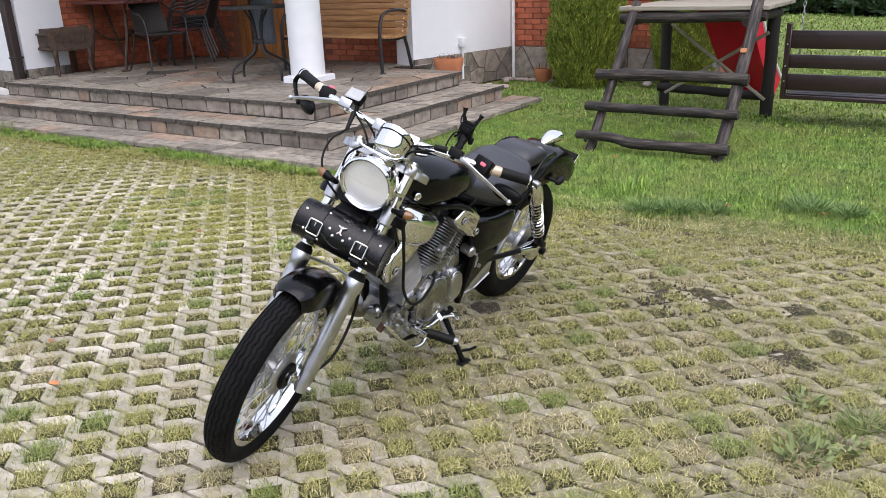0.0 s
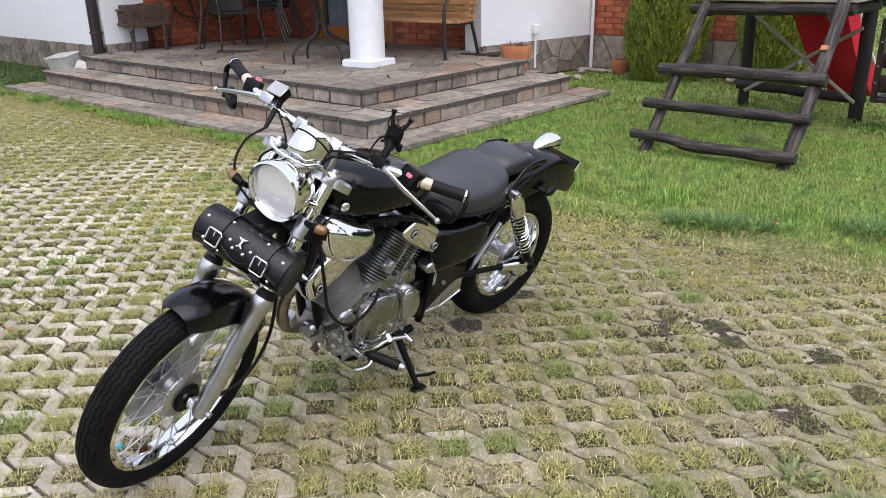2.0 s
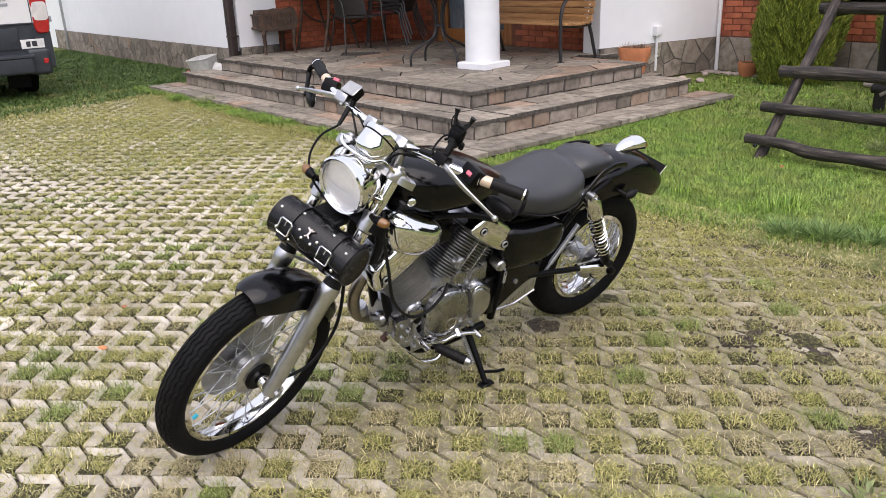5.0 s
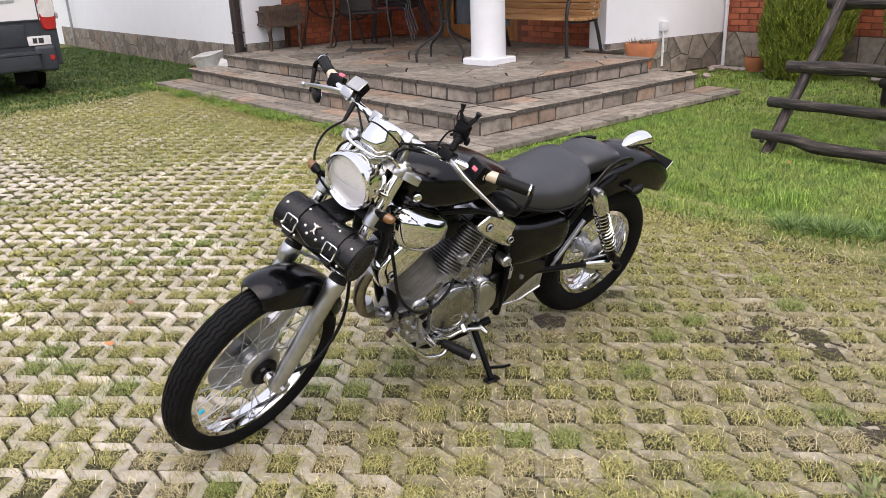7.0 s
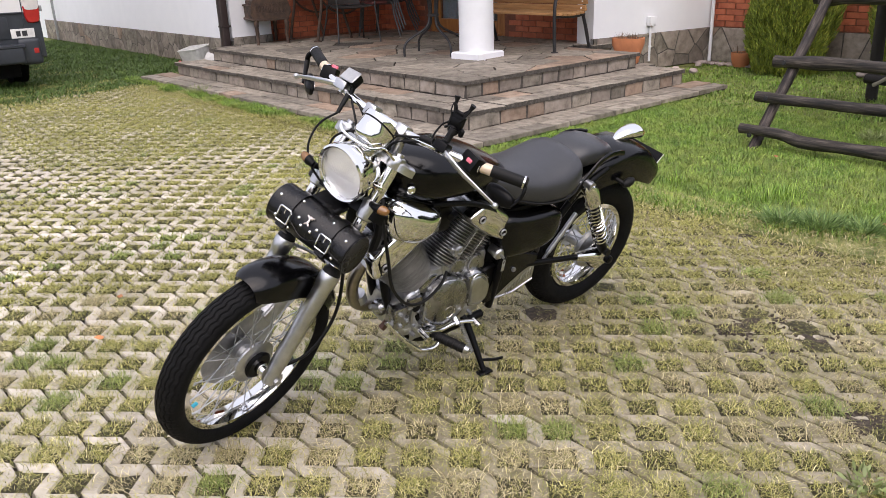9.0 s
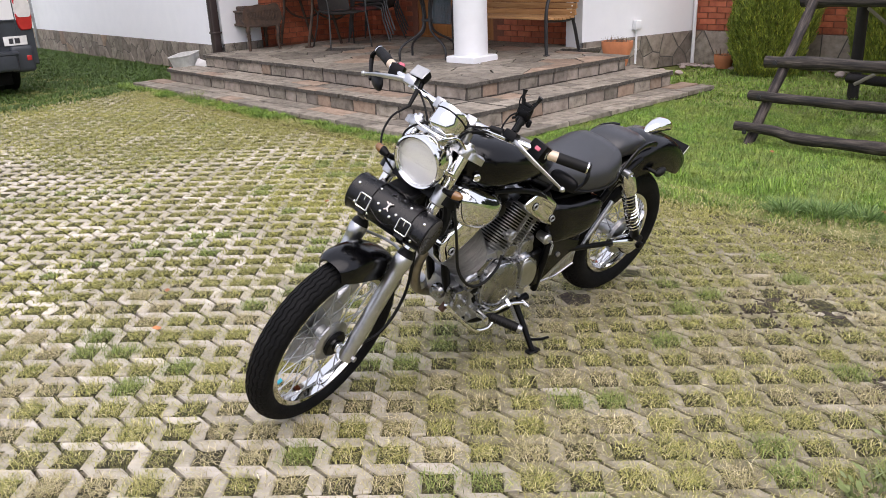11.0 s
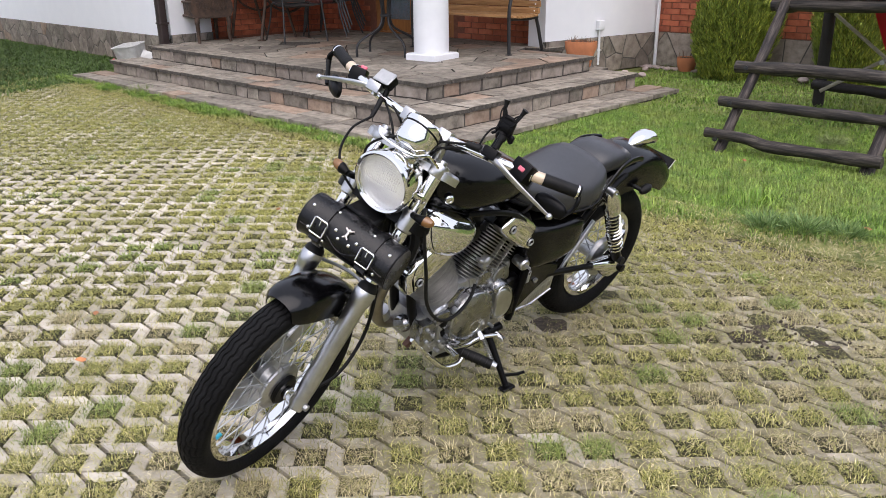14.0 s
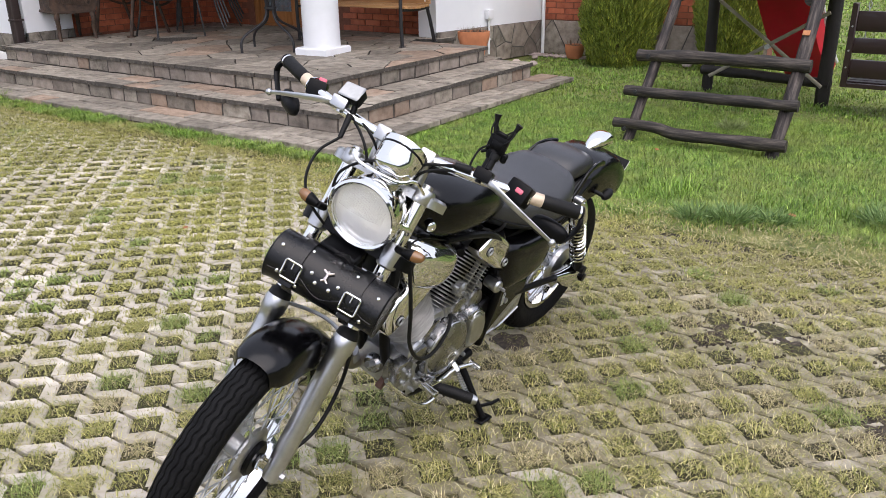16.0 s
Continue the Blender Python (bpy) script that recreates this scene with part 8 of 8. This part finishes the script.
swing = thing("garden_swing", "dark brown slatted garden swing hanging on chains", "swing", pose(4.30, 2.58, 0, 0, 0, -2))
for x in (-0.64, 0.64):
    part("swing_upright", box(x - 0.025, x + 0.025, -0.045, 0.0, 0.25, 0.95, 0.006), WOOD_SWING, swing, "dark metal-bound upright")
    for z in (0.42, 0.56, 0.76):
        part("upright_bolt", rod((x, -0.045, z), (x, -0.052, z), 0.008, 8), STEEL, swing)
for z0, z1 in ((0.72, 0.885), (0.54, 0.665), (0.335, 0.485)):
    part("swing_slat", box(-0.62, 0.62, -0.02, 0.02, z0, z1, 0.006, 2), WOOD_SWING, swing, "dark brown back board")
for k in range(4):
    part("seat_slat", box(-0.64, 0.64, 0.03 + 0.115 * k, 0.13 + 0.115 * k, 0.265, 0.295, 0.006), WOOD_SWING, swing, "dark brown seat board")
part("base_rail", box(-0.66, 0.66, -0.04, 0.02, 0.25, 0.285, 0.005), WOOD_SWING, swing)
for x in (-0.55, 0.55):
    links = ([], [])
    for k in range(34):
        z = 0.60 + 0.047 * k
        c, s = (1, 0) if k % 2 else (0, 1)
        links = cat(links, tube([(x + c * 0.011 * math.cos(w), 0.07 + s * 0.011 * math.cos(w), z + 0.028 * math.sin(w)) for w in [j * math.pi / 4 for j in range(8)]], 0.0042, 5, closed=True))
    part("chain", links, STEEL, swing, "steel link chain")
beam = thing("swing_beam", "dark timber beam carrying the swing chains", "beam")
part("beam", log((3.30, 2.66, 2.23), (5.9, 2.60, 2.23), 0.06, 3.0, 0.01, 0.05), WOOD_POST, beam)
part("beam_post", log((5.6, 2.30, -0.05), (5.55, 2.62, 2.2), 0.06, 4.0, 0.01, 0.05), WOOD_POST, beam)
part("beam_post", log((5.6, 2.95, -0.05), (5.55, 2.64, 2.2), 0.06, 4.0, 0.01, 0.05), WOOD_POST, beam)


# ---- planting ----
def sprigs(P, D, length, width):
    n = len(P)
    D = D / np.linalg.norm(D, axis=1)[:, None]
    R = rng.normal(size=(n, 3))
    S = np.cross(D, R)
    S /= np.linalg.norm(S, axis=1)[:, None]
    L = length * rng.uniform(0.6, 1.3, n)[:, None]
    W = width * rng.uniform(0.7, 1.3, n)[:, None]
    mid, tip = P + D * L * 0.55, P + D * L
    return np.stack([P - S * W * 0.3, P + S * W * 0.3, mid + S * W * 0.5, mid - S * W * 0.5, tip], 1).reshape(-1, 3), n


def bush(name, x, y, r, h, count, mat, label, category, length=0.10, width=0.03, lobes=7.0, up=1.0, trunk=True, seed=0.0):
    """A shrub: stem, limbs and a crown of flame-like sprays."""
    b = thing(name, label, category, Matrix.Translation((x, y, 0)))
    if trunk:
        part("trunk", cat(tube([(0, 0, -0.05), (0.02, 0.01, h * 0.4), (0, 0, h * 0.85)], [0.06, 0.045, 0.012], 8), *[tube([(0, 0, h * f), (r * 0.55 * math.cos(k * 2.4), r * 0.55 * math.sin(k * 2.4), h * (f + 0.22))], [0.022, 0.006], 6) for k, f in enumerate((0.08, 0.15, 0.24, 0.33, 0.42, 0.5))]), LIMB, b, "brown stem with limbs")
    t = rng.uniform(0.0, 1.0, count) ** 0.85
    a = rng.uniform(0, 2 * np.pi, count)
    prof = np.sqrt(np.clip(1 - ((t - 0.36) / 0.64) ** 2, 0, 1)) * np.where(t < 0.36, 0.80 + 0.2 * np.sqrt(np.clip(t / 0.36, 0, 1)), 1.0)
    wob = np.array([noise.noise((math.cos(q) * lobes * 0.35 + seed, math.sin(q) * lobes * 0.35, z * 1.6)) for q, z in zip(a, t * h)])
    fine = np.array([noise.noise((q * r * 14.0, z * 9.0, seed)) for q, z in zip(a, t * h)])
    depth = rng.uniform(0.62, 1.0, count) ** 0.6
    rad = r * prof * (1 + 0.20 * wob + 0.15 * fine) * depth
    P = np.column_stack([rad * np.cos(a), rad * np.sin(a), t * h])
    D = np.column_stack([np.cos(a) * 0.45, np.sin(a) * 0.45, np.full(count, up)]) + rng.normal(size=(count, 3)) * 0.28
    V, n = sprigs(P, D, length, width)
    part("crown", blade_mesh("crown", V, n, mat), None, b, "dense upright sprays", kind="stuff")
    return b


bush("thuja", 0.80, 4.58, 0.49, 2.1, 90000, THUJA, "rounded yellow-green thuja bush against the wall", "bush", 0.055, 0.0095, seed=1.0)
bush("thuja", 2.10, 4.66, 0.42, 1.8, 60000, THUJA, "darker green thuja bush beside the slide", "bush", 0.055, 0.0095, seed=4.0)
for k, (x, y, r, h) in enumerate(((3.4, 21.5, 1.6, 0.9), (5.6, 22.5, 1.9, 1.0), (8.2, 22.0, 2.0, 0.95), (0.8, 23.0, 1.8, 0.9), (11.0, 22.5, 2.1, 1.0))):
    bush("juniper", x, y, r, h, 5000, JUNIPER, "spreading green juniper shrub at the lawn's end", "shrub", 0.34, 0.09, up=0.35, trunk=True, seed=k * 3.1)
bush("russet_bush", 4.3, 23.5, 0.9, 1.7, 3000, RUSSET, "russet autumn shrub among the junipers", "shrub", 0.4, 0.08, seed=8.0)
for k in range(13):
    x = -9 + 3.3 * k + rng.uniform(-0.5, 0.5)
    bush("conifer", x, 26.5 + rng.uniform(-1, 1), 2.3, 7 + rng.uniform(-1, 1.5), 4200, FIR, "dark dense conifer at the garden's edge", "tree", 0.55, 0.22, up=0.2, seed=k * 2.3)


def weed(x, y, r, n, mat=None, width=0.0042):
    w = thing("weed", "leafy green weed growing between the grass", "weed", Matrix.Translation((x, y, 0)))
    a = rng.uniform(0, 2 * np.pi, n)
    q = r * np.sqrt(rng.uniform(0, 1, n)) * 0.7
    P = np.column_stack([q * np.cos(a), q * np.sin(a), rng.uniform(0.0, 0.03, n)])
    D = np.column_stack([np.cos(a + rng.normal(size=n) * 0.8), np.sin(a + rng.normal(size=n) * 0.8), rng.uniform(0.2, 1.5, n)])
    V, k = sprigs(P, D, r * (0.62 if width < 0.006 else 0.36), width)
    part("leaves", blade_mesh("leaves", V, k, mat or WEED), None, w, kind="stuff")


for x, y, r, n in ((3.02, 1.55, 0.13, 260), (4.92, -2.92, 0.09, 130), (-3.90, -0.86, 0.16, 160)):
    weed(x, y, r, n)
for x, y, r, n in ((3.45, -0.82, 0.13, 380), (3.64, -0.75, 0.14, 460), (3.84, -0.67, 0.12, 320), (4.36, -0.36, 0.15, 400), (4.60, -0.37, 0.12, 280)):
    weed(x, y, r, n, SEDGE)
for x, y, r, n in ((4.77, -3.19, 0.12, 120), (4.73, -2.86, 0.08, 70), (4.88, -3.10, 0.08, 60)):
    weed(x, y, r, n, width=0.0105)


def leaf_shape():
    rim = [(0.03 * math.cos(w) * (1.0 if i % 2 else 0.8), 0.018 * math.sin(w), 0.004 + 0.004 * math.cos(3 * w)) for i, w in enumerate([2 * math.pi * j / 10 for j in range(10)])]
    return loft([rim, [(x, y, z + 0.0015) for x, y, z in rim]])


for k, (x, y) in enumerate(((3.93, -0.63), (2.22, -4.12), (4.47, -0.56), (1.85, -3.9), (4.6, -4.2), (3.05, -2.9), (1.2, -2.5), (2.8, 0.4))):
    solo("fallen_leaf", moved(leaf_shape(), Matrix.Scale(0.75, 4)), LEAF, "dry orange-brown fallen leaf", "leaf", pose(x, y, 0.05 if y > EDGE else 0.03, 8, 5, k * 50), group="fallen leaves")

clods = ([], [])
for k in range(260):
    x, y = 4.12 + 0.22 * rng.normal(), -2.17 + 0.16 * rng.normal()
    r = 0.002 + 0.007 * rng.uniform() ** 3
    clods = cat(clods, moved(box(-r, r, -r * 0.8, r * 0.8, -r * 0.5, r * 0.7, r * 0.35), Matrix.Translation((x, y, 0.003)) @ pose(0, 0, 0, rng.uniform(-20, 20), rng.uniform(-20, 20), rng.uniform(0, 180))))
solo("soil_clods", clods, BARE_SOIL, "dark crumbs of soil scattered over the paving", "soil", kind="stuff")

# ---- small repeated pieces of the setting ----
blockmesh = [mesh("paving_block", block, m, False) for m in (PAVER_PIECE, PAVER_MOSS_PIECE)]
for i, j in near_blocks:
    part("paving_block", blockmesh[mossy_at(i, j)], None, pavement, at=paver_pose(i, j))
brick_wall(wall_back, facing(-5.5, 3.3, 0, 0), 4.57, DECK, TOP, 1.75, lambda a, b, z: b > DX0 + 5.5 - 0.02 and a < DX1 + 5.5 + 0.02 and z < 2.45)
brick_wall(wall_left, facing(-5.5, 1.12, 0, 90), 2.18, DECK, TOP, 1.75)
brick_wall(wall_garden, facing(-0.62, 5.12, 0, 0), 3.07, 0.46, TOP, 1.6)
